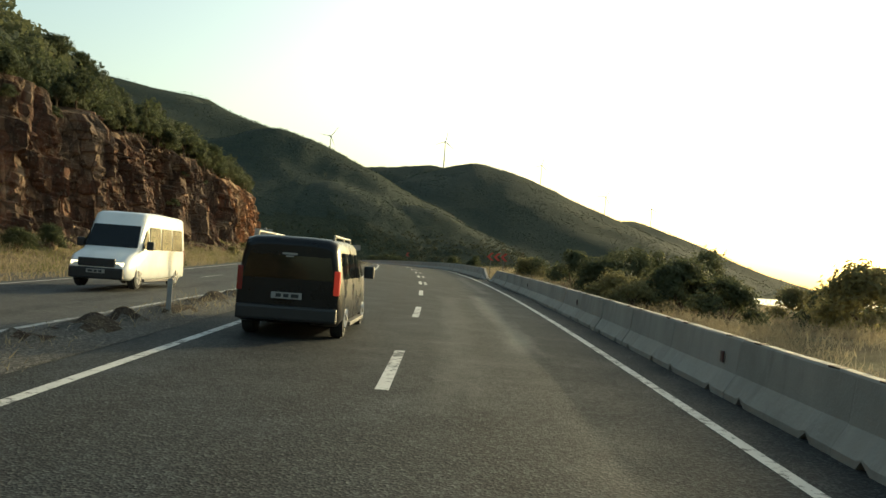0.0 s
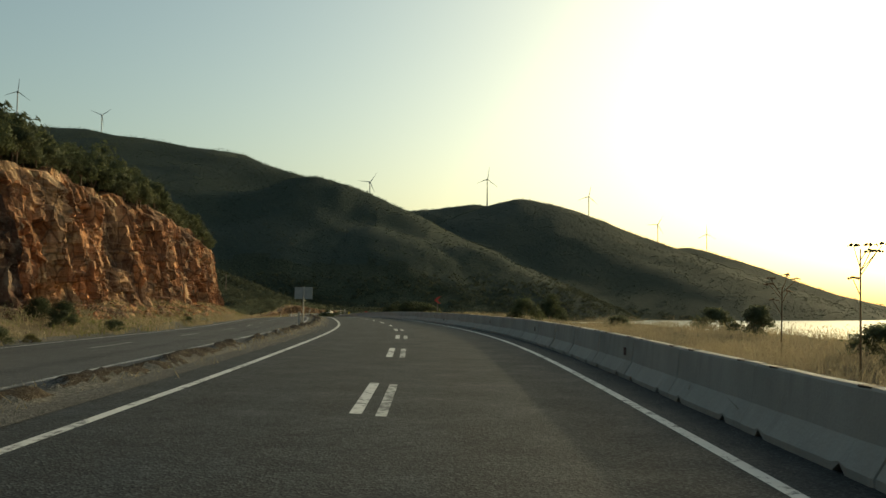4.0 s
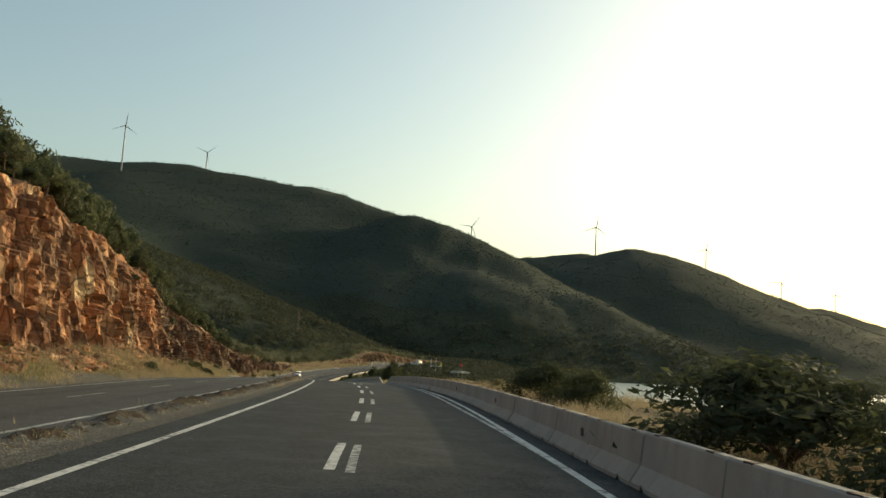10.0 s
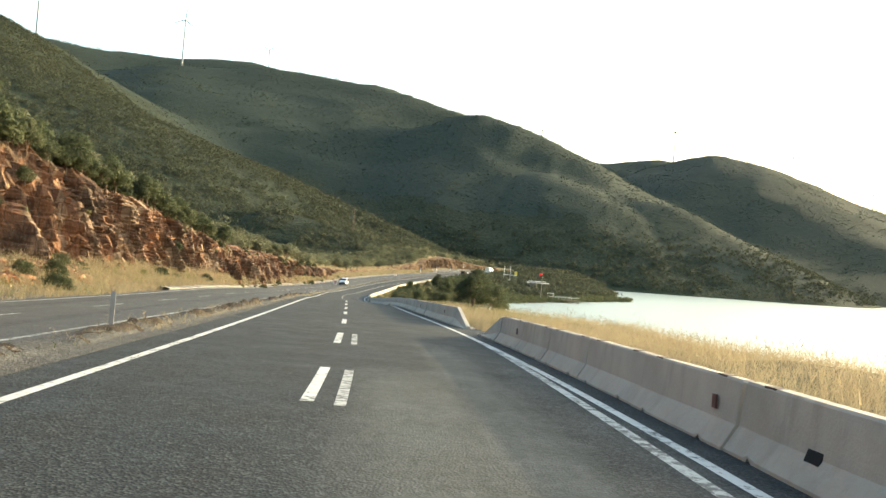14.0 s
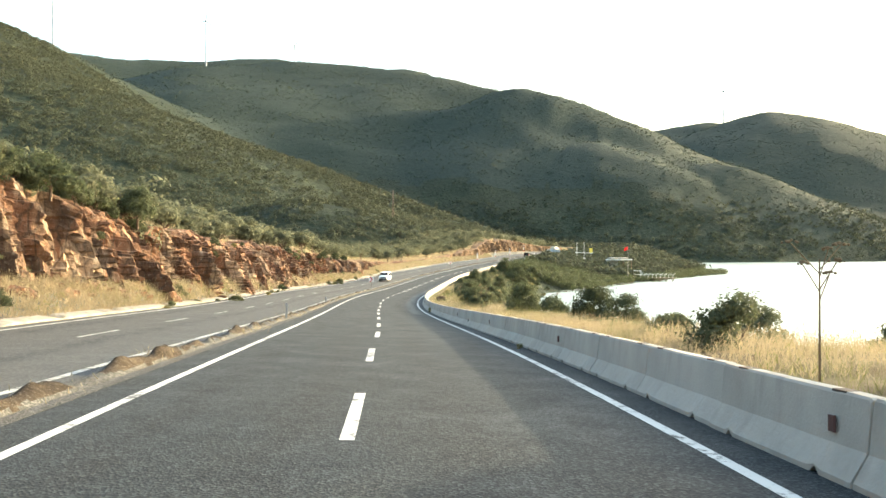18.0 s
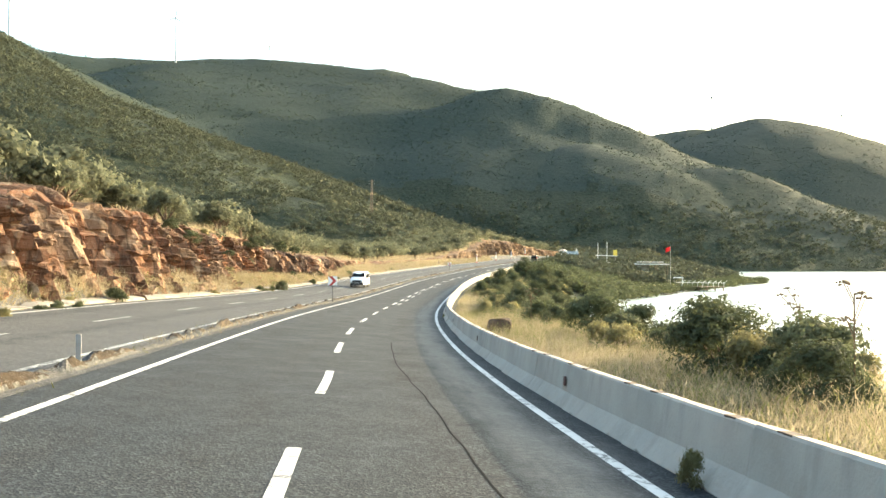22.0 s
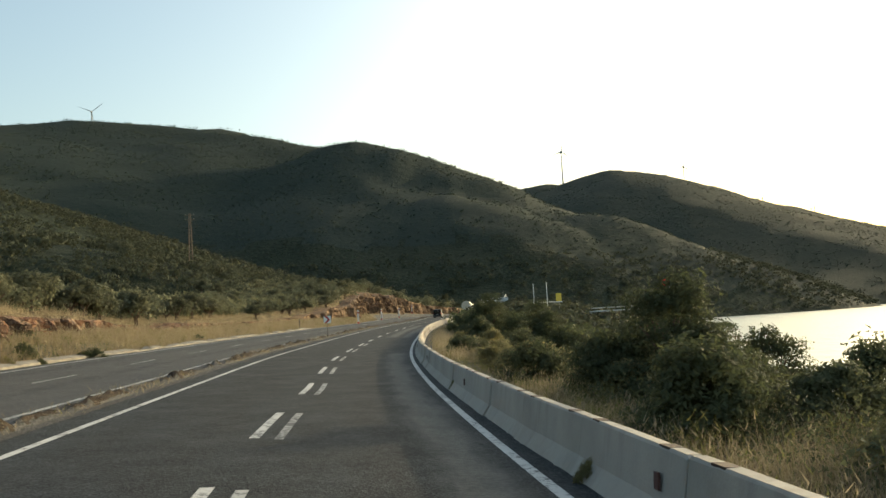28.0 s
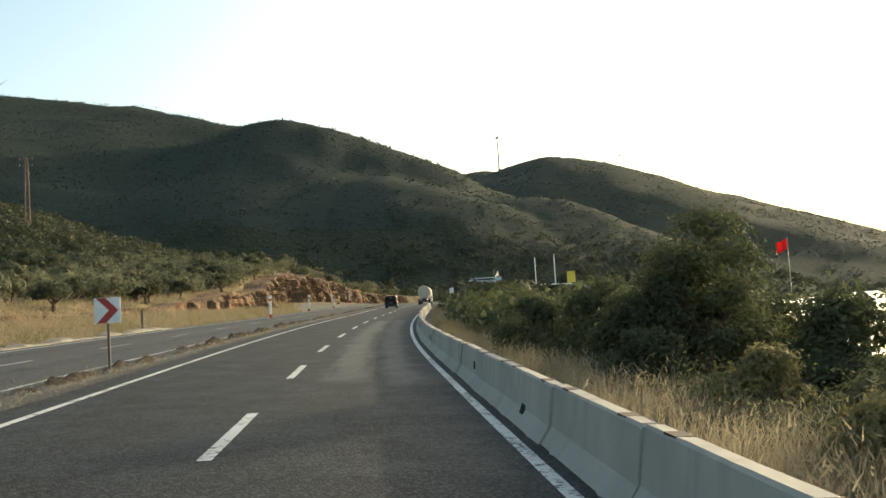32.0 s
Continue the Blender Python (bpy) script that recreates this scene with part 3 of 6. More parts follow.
tagged(lake, "pale lake water glittering in low sun", "lake", kind="structure")


# ---- carriageways and their lines ----
def strip(name, s0, s1, left, right, mat, lift, step=1.0, cross=6, thick=0.0):
    """A paved band between two side offsets (numbers or functions of arc)."""
    s = np.arange(s0, s1 + 0.01, step)
    a = left(s) if callable(left) else np.full(s.shape, left)
    b = right(s) if callable(right) else np.full(s.shape, right)
    d = a[:, None] + (b - a)[:, None] * np.linspace(0, 1, cross)[None]
    v = on_road(s[:, None], d, lift)
    verts, faces = v.reshape(-1, 3), sheet(len(s), cross)
    if thick:
        n = len(verts)
        low = verts - np.array([0, 0, thick])
        i = np.arange(len(s) - 1) * cross
        j = i + cross - 1
        sides = np.concatenate([np.stack([i, i + cross, i + cross + n, i + n], -1), np.stack([j, j + n, j + cross + n, j + cross], -1)])
        verts, faces = np.concatenate([verts, low]), np.concatenate([faces, sides])
    me = mesh_from(name, verts, faces, mat, shade=not thick)
    plan = np.stack([np.broadcast_to(s[:, None], d.shape), d], -1).reshape(-1, 2)
    plan = np.concatenate([plan, plan]) if thick else plan
    me.uv_layers.new(name="plan").data.foreach_set("uv", plan[faces.ravel()].astype(np.float32).ravel())
    return me


road = new("road", strip("road", -95, 725, lambda s: -4.35 + 0.10 * (grid_noise(s / 1.7, 0 * s, 31) - 0.5), 4.85, ASPHALT, 0.0, 0.5, 12, 0.12))
tagged(road, "grey chip-sealed asphalt carriageway with worn wheel tracks", "road", kind="structure")
road_far = new("road", strip("road_oncoming", -95, 725, lambda s: inner_line(s) - 7.75 + 0.15 * (grid_noise(s / 2.1, 0 * s, 32) - 0.5), lambda s: inner_line(s) + 0.55, ASPHALT_OLD, 0.0, 0.5, 10, 0.12))
tagged(road_far, "dark asphalt carriageway of the oncoming lanes", "road", kind="structure")


def marking(name, s0, s1, d, width, mat, lift=0.005, label=""):
    ob = new(name, strip(name, s0, s1, lambda s: d(s) - width / 2, lambda s: d(s) + width / 2, mat, lift, min(1.0, (s1 - s0) / 3), 3))
    ob.parent = road if d(np.array([s0]))[0] > -5 else road_far
    return ob


def fixed(v):
    return lambda s: np.full(np.shape(s), float(v))


marking("edge_line", -95, 720, fixed(3.55), 0.155, PAINT)
marking("edge_line", -95, 720, fixed(-3.55), 0.155, PAINT)
marking("edge_line", -95, 720, inner_line, 0.17, PAINT_OLD)
marking("edge_line", -95, 720, lambda s: inner_line(s) - 7.0, 0.15, PAINT)
marking("faded_edge_line", 168, 246, lambda s: 3.55 - 0.38 * smooth((s - 168) / 25) * smooth((246 - s) / 25), 0.16, PAINT_OLD, 0.004)


def dash_line(s):
    return steps(s, (0, -0.2), (24, -0.2), (45, -0.36), (66, -0.4), (77, -0.51), (89, -0.6), (105, -0.4), (122, -0.17), (140, -0.22), (162, -0.21), (171, -0.38), (182, -0.46), (210, -0.55), (220, -0.57), (240, -0.51), (271, -0.29), (299, -0.27), (307, -0.16), (330, -0.05), (345, -0.05), (352, 0.0), (361, -0.16), (371, -0.25), (378, -0.18), (405, -0.13), (432, -0.3), (438, -0.2), (446, 0.0), (463, -0.16), (489, 0.0), (510, 0.08), (730, 0.1))


starts = [10.2 - 11.1 * k for k in range(8, 0, -1)] + [10.2, 21.5, 32.2] + [42.8 + 10.62 * k for k in range(11)] + [159.6, 169.6, 179.5, 188.7, 198.5]
starts += [208.0 + 9.66 * k for k in range(11)] + [313.0, 322.8, 331.8, 340.5, 349.5, 358.5, 366.8, 376.0, 385.2, 394.0, 402.8] + [410.9 + 8.2 * k for k in range(4)] + [444.0, 452.5, 461.3] + [470.4, 479.3, 487.4, 497.4, 507.5] + [518.5 + 10.2 * k for k in range(19)]
for s0 in starts:
    marking("lane_dash", s0, s0 + 4.9, dash_line, 0.17, PAINT, 0.006)
    if 34 < s0 < 110 or 150 < s0 < 245 or 400 < s0 < 485:
        gap = float(steps(s0, (26, 0.22), (46, 0.27), (76, 0.35), (110, 0.3), (150, 0.2), (200, 0.49), (231, 0.40), (245, 0.4), (400, 0.4), (450, 0.42), (485, 0.3)))
        marking("faded_dash", s0 - 0.2, s0 + 4.6, lambda s, g=gap: dash_line(s) + g, 0.15, PAINT_OLD, 0.0045)
TAR = plain("tar_seal", (0.008, 0.008, 0.009), 0.95, 0, 0.05)
marking("crack_seal", 327, 364, lambda s: steps(s, (327, 1.62), (333, 1.8), (340, 1.98), (345, 1.9), (350, 1.78), (356, 1.46), (364, 1.4)) + 0.05 * (grid_noise(np.asarray(s) / 0.9, 0 * np.asarray(s), 77) - 0.5), 0.03, TAR, 0.003)
for k in range(75):
    s0 = -80 + 10.6 * k
    marking("lane_dash", s0, s0 + 4.4, lambda s: inner_line(s) - 3.5, 0.14, PAINT_OLD, 0.006)


def cliff(name, s0, s1, seed, mat, step=0.22, slant=0.0):
    """A fractured rock face: blocks of uneven depth, with ledges, over a foot of rubble."""
    s = np.arange(s0, s1, step)
    v = np.linspace(0, 1, 56)
    S, V = np.meshgrid(s, v, indexing="ij")
    top = cliff_top(S) + 0.5
    h = V * top
    wob = (fbm(S / 6, h / 12, seed) - 0.5) * 2.6 + (fbm(S / 17, h / 40, seed + 1) - 0.5) * 3.0
    lean = 0.5 - 1.7 * V**1.3 + 1.6 * np.clip((5.5 - top) / 3, 0, 1) - slant * (2.2 * V - 0.9)
    # blocks: the nearest of jittered cells, each with a depth of its own
    depth = np.zeros(S.shape)
    tall, fine = 1 + 0.5 * slant, 1 + 1.1 * slant
    for size_s, size_h, amp, k in ((5.5, 11.0, 0.85, 29), (2.3, 9.0, 0.80, 0), (1.1, 5.5, 0.55, 7), (0.5, 2.4, 0.34, 13), (0.25, 1.0, 0.17, 19)):
        a, b = S / size_s + (0.10 + 0.25 * np.sin(S / 9.0) + 0.55 * slant) * h / size_s + 0.8 * (fbm(S / 3, h / 3, seed + k) - 0.5), h / (size_h * tall) + 0.5 * grid_noise(S / 2, h / (2 * tall), seed + k + 1)
        i0, j0 = np.floor(a), np.floor(b)
        best, pick = np.full(S.shape, 9.0), np.zeros(S.shape)
        for di in (-1, 0, 1):
            for dj in (-1, 0, 1):
                i, j = i0 + di, j0 + dj
                px, py = i + 0.5 + 0.8 * (grid_noise(i, j, seed + k + 2) - 0.5), j + 0.5 + 0.8 * (grid_noise(i, j, seed + k + 3) - 0.5)
                r = (a - px) ** 2 + (b - py) ** 2
                hit = r < best
                best, pick = np.where(hit, r, best), np.where(hit, grid_noise(i, j, seed + k + 4), pick)
        depth += (pick - 0.5) * 2 * amp * (fine if size_s < 2 else 1 - 0.35 * slant)
    fade = np.clip(top / 6.0, 0.25, 1.0) * np.clip((1.02 - V) * 6, 0.3, 1)
    rubble = np.maximum(0, 0.22 - V) * 3.0
    d = cliff_face(S) + (lean + wob) * np.clip(top / 8, 0.3, 1) + depth * fade + rubble * np.clip(top / 9, 0.2, 1) * (0.7 + 0.6 * fbm(S / 5, S * 0, seed + 40))
    d = np.where(V > 0.97, d - 1.4, d)
    d = np.where(V > 0.995, cliff_face(S) - 1.0 - 5.5 * np.clip(top / 8, 0.2, 1), d)
    base = on_road(S, d)
    zr = np.interp(S, ARC, LINE[:, 2])
    base[..., 2] = zr - 0.4 + h + ((fbm(S / 5, V * 0, seed + 50) - 0.5) * 2.0 + slant * (fbm(S / 1.6, V * 0, seed + 51) - 0.5) * 1.6) * V * np.clip(top / 8, 0.2, 1)
    ob = new(name, mesh_from(name, base.reshape(-1, 3), sheet(*S.shape)[:, ::-1], mat, shade=False))
    return ob


dark_cut = cliff("cliff", -60, 112.1, 70, BROWN_ROCK)
tagged(dark_cut, "dark reddish-brown rock cut with upright cracks", "cliff", kind="structure")
rock_cut = cliff("cliff", 112, 252.1, 70, CLIFF_MAT)
tagged(rock_cut, "fractured red and orange rock cut beside the road", "cliff", kind="structure")
low_cut = cliff("cliff", 252, 549, 70, RUSSET_ROCK, 0.22, 0.55)
tagged(low_cut, "low broken russet rock cut under dry grass", "cliff", kind="structure")
bank = cliff("cliff", 548, 705, 90, rock("earth_bank", [(0.085, 0.052, 0.034), (0.18, 0.115, 0.068), (0.25, 0.165, 0.095), (0.13, 0.08, 0.05)], 0.8), 0.45)
tagged(bank, "low reddish cut bank topped with dry grass", "bank", kind="structure")

# ---- helpers for things ----
def part(name, bm, material, parent=None, label="", m=None):
    """Link a bmesh as one mesh object under a thing or a part."""
    me = bpy.data.meshes.new(name)
    bm.to_mesh(me)
    bm.free()
    me.materials.append(material)
    ob = new(name, me)
    if parent is not None:
        ob.parent = parent
    if m is not None:
        ob.matrix_basis = m
    if label:
        tagged(ob, label)
    return ob


def thing(name, m, label, category, group=""):
    ob = new(name)
    ob.empty_display_size = 0.2
    ob.matrix_basis = m
    return tagged(ob, label, category, group)


def box(bm, x0, x1, y0, y1, z0, z1, bevel=0.0, taper=0.0):
    """A box with softened edges; taper draws the top in."""
    vs = [bm.verts.new((x, y, z)) for z, k in ((z0, 0), (z1, taper)) for x, y in ((x0 + k, y0 + k), (x1 - k, y0 + k), (x1 - k, y1 - k), (x0 + k, y1 - k))]
    fs = [bm.faces.new([vs[i] for i in q]) for q in ((3, 2, 1, 0), (4, 5, 6, 7), (0, 1, 5, 4), (1, 2, 6, 5), (2, 3, 7, 6), (3, 0, 4, 7))]
    if bevel:
        bmesh.ops.bevel(bm, geom=list({e for f in fs for e in f.edges}), offset=bevel, segments=2, affect="EDGES", profile=0.6)
    return bm


def rod(bm, a, b, r0, r1=None, sides=10):
    a, b = Vector(a), Vector(b)
    m = Matrix.Translation((a + b) / 2) @ (b - a).to_track_quat("Z", "Y").to_matrix().to_4x4()
    bmesh.ops.create_cone(bm, cap_ends=True, segments=sides, radius1=r0, radius2=r0 if r1 is None else r1, depth=(b - a).length, matrix=m)
    return bm


def road_pose(s, d, z=0.0, turn=0.0):
    """A pose on the paved surface, facing along the road."""
    p = on_road(s, d, z)
    return pose(*p, 0, 0, heading(s) + turn)


def land_pose(x, y, z=0.0, turn=0.0):
    return pose(x, y, float(ground(np.array([x]), np.array([y]))[0]) + z, 0, 0, turn)


# ---- concrete barrier ----
REFLECT = plain("red_reflector", (0.085, 0.035, 0.028), 0.45, 0, 0.5)
BLACK_GAP = plain("shaded_gap", (0.022, 0.021, 0.020), 0.9, 0, 0.1)
RUST = plain("rusty_loop", (0.07, 0.045, 0.032), 0.8, 0.2)
PROFILE = [(-0.29, 0.0), (-0.29, 0.09), (-0.13, 0.34), (-0.085, 0.80), (-0.065, 0.83), (0.065, 0.83), (0.085, 0.80), (0.13, 0.34), (0.29, 0.09), (0.29, 0.0)]


def barrier_block(length, slope=0, seed=0):
    """One precast unit; slope -1 or 1 lowers its near or far end."""
    bm = bmesh.new()
    rnd = random.Random(seed)
    rings = []
    ys = [0.0, 0.03, 0.5, 0.62, 0.8, length / 2, length - 0.8, length - 0.62, length - 0.5, length - 0.03, length]
    for y in ys:
        cut = 0.025 if y in (0.0, length) else 0.0
        notch = 0.11 if 0.55 < y < 0.7 or length - 0.7 < y < length - 0.55 else 0.0
        t = y / length
        drop = 1.0 if not slope else (0.18 + 0.82 * (t if slope < 0 else 1 - t))
        ring = []
        for k, (x, z) in enumerate(PROFILE):
            if k in (0, 9):
                z = notch
            if k in (1, 8):
                z = max(z, notch + 0.02)
            ring.append(bm.verts.new((x * (1 - cut * 1.2) + rnd.uniform(-0.004, 0.004), y, (z * drop if k not in (0, 1, 8, 9) else z) - (cut if z > 0.7 else 0) + rnd.uniform(-0.004, 0.004))))
        rings.append(ring)
    for a, b in zip(rings, rings[1:]):
        for k in range(len(a)):
            bm.faces.new((a[k], a[(k + 1) % len(a)], b[(k + 1) % len(a)], b[k]))
    bm.faces.new(rings[0][::-1])
    bm.faces.new(rings[-1])
    bmesh.ops.recalc_face_normals(bm, faces=bm.faces)
    return bm


UNIT = 3.3
masters = {}
for k, slope in (("a", 0), ("b", 0), ("c", 0), ("near_end", -1), ("far_end", 1)):
    bm = barrier_block(UNIT - 0.02, slope, len(masters))
    me = bpy.data.meshes.new("concrete_barrier")
    bm.to_mesh(me)
    bm.free()
    me.materials.append(CONCRETE)
    masters[k] = me
plate = bmesh.new()
box(plate, -0.16, -0.135, -0.055, 0.055, 0.44, 0.60, 0.004)
plate_mesh = bpy.data.meshes.new("reflector")
plate.to_mesh(plate_mesh)
plate.free()
plate_mesh.materials.append(REFLECT)
loop = bmesh.new()
box(loop, -0.075, 0.075, -0.13, 0.13, 0.80, 0.834, 0.006)
loop_mesh = bpy.data.meshes.new("lifting_recess")
loop.to_mesh(loop_mesh)
loop.free()
loop_mesh.materials.append(RUST)
barrier_rnd = random.Random(4)


def barrier_side(s):
    return steps(s, (0, 4.66), (125, 4.72), (165, 4.5), (213, 4.36), (260, 4.45), (300, 4.58), (340, 4.5), (360, 4.43), (390, 4.34), (430, 4.33), (470, 4.12), (600, 4.12)) + np.interp(s, STEP, OUTER)


s = -18.0
count = 0
while s < 592:
    end = "near_end" if abs(s - 61.2) < UNIT / 2 or abs(s - 250.5) < UNIT / 2 else "far_end" if abs(s - 54.6) < UNIT / 2 or abs(s - 243.9) < UNIT / 2 else None
    if abs(s - 57.9) < UNIT / 2 or abs(s - 247.2) < UNIT / 2:
        s += UNIT * 0.45
        continue
    ob = new("concrete_barrier", masters[end or "abc"[count % 3]])
    side, low = float(barrier_side(s)), float(barrier_side(s + UNIT))
    sunk = float(steps(s, (150, -0.01), (213, -0.06), (300, -0.03), (340, -0.08), (365, -0.13)))
    a, b = on_road(s, side + barrier_rnd.uniform(-0.02, 0.02), sunk), on_road(s + UNIT, low + barrier_rnd.uniform(-0.02, 0.02), sunk)
    yaw = math.degrees(math.atan2(-(b[0] - a[0]), b[1] - a[1]))
    ob.matrix_basis = pose(*a, math.degrees(math.atan2(b[2] - a[2], UNIT)), math.degrees(float(tilt(s))) + barrier_rnd.uniform(-0.6, 0.6), yaw + barrier_rnd.uniform(-0.25, 0.25))
    tagged(ob, "weathered precast concrete road barrier unit", "barrier", "barrier units along the road")
    if not end:
        for y in (0.55, UNIT - 0.57):
            top = new("lifting_recess", loop_mesh)
            top.parent = ob
            top.matrix_basis = pose(0, y, 0)
        if count % 4 == 1:
            r = new("reflector", plate_mesh)
            r.parent = ob
            r.matrix_basis = pose(0, 0.55, 0)
    # solid dark blocks put in for the shade inside the drain openings
    if any(s <= at < s + UNIT for at in (128.0, 223.0, 316.5, 421.0, 489.5, 538.0)):
        part("drain_opening", box(bmesh.new(), -0.255, -0.20, 1.5, 1.78, 0.10, 0.34, 0.01), BLACK_GAP, ob, "dark block standing for a shaded drain opening", pose(0.0, 0, 0, 0, 20, 0))
    s += UNIT
    count += 1

# ---- median: a low uneven ridge of earth between the carriageways ----
def median_mesh():
    s = np.arange(-60, 640, 0.22)
    t = np.linspace(0, 1, 19)
    S, V = np.meshgrid(s, t, indexing="ij")
    a, b = inner_line(S) + 0.35, np.full(S.shape, -4.25)
    d = a + (b - a) * V
    heap = np.sin(np.pi * np.clip((V - 0.08) / 0.58, 0, 1)) ** 0.8
    lump = np.maximum(0, fbm(S / 1.3, d / 0.8, 33) - 0.44)
    h = heap * ((0.03 + 0.42 * lump) * (0.4 + 1.2 * fbm(S / 7.0, d * 0, 38)) + 0.55 * np.maximum(0, fbm(S / 0.5, d / 0.36, 34) - 0.47)) - 0.01
    return mesh_from("median", on_road(S, d, 0.02 + h).reshape(-1, 3), sheet(*S.shape), [GRAVEL, MEDIAN_EARTH], (h > 0.055)[:-1, :-1].ravel())


median = new("median", median_mesh())
tagged(median, "low ridge of earth and gravel between the carriageways", "median", kind="structure")


KERB = plain("old_gutter", (0.20, 0.185, 0.16), 0.9, 0, 0.2, 0.35, 0.8, 0.01)


def kerb_mesh():
    s = np.arange(282, 540, 0.3)
    prof = [(-0.1, -0.1), (-0.1, 0.10), (-0.32, 0.16), (-0.75, 0.20), (-0.85, -0.1)]
    S = np.repeat(s[:, None], len(prof), 1)
    d = inner_line(S) - 7.75 + np.array([p[0] for p in prof])[None] + 0.10 * (fbm(S / 1.3, S * 0, 36) - 0.5)
    broken = np.clip((fbm(S / 2.2, S * 0, 37) - 0.36) * 9, 0, 1)
    z = np.array([p[1] for p in prof])[None] * (0.25 + 0.75 * broken)
    return mesh_from("kerb", on_road(S, d, z).reshape(-1, 3), sheet(*S.shape), KERB, shade=False)


kerb = new("kerb", kerb_mesh())
tagged(kerb, "broken pale concrete gutter along the road edge", "kerb", kind="structure")

# ---- plants ----
LEAF_DARK = leaves("dark_leaves", (0.036, 0.045, 0.024), (0.094, 0.108, 0.054))
LEAF_OLIVE = leaves("olive_leaves", (0.048, 0.055, 0.034), (0.165, 0.170, 0.105))
LEAF_PALE = leaves("pale_shrub_leaves", (0.11, 0.105, 0.05), (0.28, 0.25, 0.12))
LEAF_SCRUB = leaves("scrub_leaves", (0.045, 0.056, 0.030), (0.125, 0.135, 0.072))
# narrow greyish tones, with the far hills' haze put into the leaf colour
LEAF_FAR = leaves("hazy_maquis_leaves", (0.046, 0.058, 0.045), (0.080, 0.094, 0.070), 0.85, 0.14)
LEAF_GROVE = leaves("grove_leaves", (0.034, 0.041, 0.026), (0.105, 0.110, 0.068), 0.75, 0.2)
STRAW = leaves("dry_grass", (0.18, 0.146, 0.092), (0.41, 0.35, 0.24), 0.8)
STRAW_GREEN = leaves("green_grass", (0.09, 0.10, 0.035), (0.22, 0.21, 0.08), 0.7)
BARK = rock("bark", [(0.06, 0.045, 0.035), (0.13, 0.10, 0.075), (0.19, 0.155, 0.12)], 0.12)


def facing(out, r, stray):
    """Two axes across a leaf that faces outwards, give or take some stray."""
    m = out / (np.linalg.norm(out, axis=-1)[..., None] + 1e-6) + r.normal(size=out.shape) * stray
    a = np.cross(m, r.normal(size=out.shape))
    a /= np.linalg.norm(a, axis=-1)[..., None] + 1e-6
    b = np.cross(m, a)
    b /= np.linalg.norm(b, axis=-1)[..., None] + 1e-6
    return a, b


def leaf_quads(at, out, size, r, flat=0.55):
    """Small leaves at the given points, most of them facing out of the crown."""
    n = len(at)
    a, b = facing(out, r, 0.42)
    k = (size * r.uniform(0.6, 1.35, n))[:, None]
    v = np.stack([at - a * k, at + a * k, at + b * k * flat * 1.3], 1)
    return v.reshape(-1, 3), np.arange(3 * n).reshape(-1, 3)


def crown_points(lobes, count, r):
    """Points in the outer shells of several lumps (x, y, z, radius, squash)."""
    w = np.array([l[3] ** 2 for l in lobes])
    pick = r.choice(len(lobes), count, p=w / w.sum())
    l = np.array(lobes)[pick]
    v = r.normal(size=(count, 3))
    v /= np.linalg.norm(v, axis=1)[:, None]
    v[:, 2] = np.where(v[:, 2] < -0.45, -v[:, 2], v[:, 2])
    rad = l[:, 3] * (0.55 + 0.5 * r.uniform(0, 1, count) ** 0.6)
    rad *= 0.82 + 0.36 * np.sin(v[:, 0] * 7 + l[:, 0] * 3) * np.sin(v[:, 1] * 6 + v[:, 2] * 5)
    p = l[:, :3] + v * rad[:, None] * np.stack([np.ones(count), np.ones(count), l[:, 4]], 1)
    p[:, 2] = np.maximum(p[:, 2], 0.03)
    return p, v


def lumps(count, wide, tall, r, low=0.3):
    out = []
    for k in range(count):
        a, q = r.uniform(0, 6.28), r.uniform(0, 1) ** 0.6
        rad = wide * r.uniform(0.27, 0.46)
        out.append((math.cos(a) * q * wide * 0.62, math.sin(a) * q * wide * 0.62, tall * (low + (0.72 - low) * (1 - q * q) * r.uniform(0.7, 1.1)), rad, r.uniform(0.7, 0.95)))
    return out


def limb_mesh(name, height, limbs, r, girth):
    bm = bmesh.new()
    bend = Vector((r.uniform(-0.15, 0.15), r.uniform(-0.15, 0.15), 0)) * height
    mid = Vector((0, 0, height * 0.5)) + bend * 0.4
    rod(bm, (0, 0, -0.25), mid, girth, girth * 0.75, 8)
    for k in range(limbs):
        a = k * 6.28 / limbs + r.uniform(-0.4, 0.4)
        tip = mid + Vector((math.cos(a), math.sin(a), r.uniform(0.8, 1.4))) * height * r.uniform(0.35, 0.5)
        rod(bm, mid - Vector((0, 0, 0.1)), tip, girth * 0.5, girth * 0.16, 6)
        rod(bm, (mid + tip) / 2, tip + Vector((math.sin(a) * 0.4, math.cos(a) * 0.4, 0.3)) * height * 0.25, girth * 0.25, girth * 0.08, 5)
    me = bpy.data.meshes.new(name)
    bm.to_mesh(me)
    bm.free()
    me.materials.append(BARK)
    return me


def plant(seed, wide, tall, count, leaf, mat, stem=0.0, low=0.3, lobes=9):
    """Crown and trunk meshes of one kind of bush or tree, sized about 1:1."""
    r = np.random.default_rng(seed)
    ls = lumps(lobes, wide, tall, r, low)
    v, f = leaf_quads(*crown_points(ls, count, r), leaf, r)
    crown = mesh_from("crown", v, f, mat, shade=False)
    trunk = limb_mesh("trunk", tall * (0.36 if not stem else 0.46), 5, r, 0.035 * tall if not stem else 0.045 * tall)
    return crown, trunk


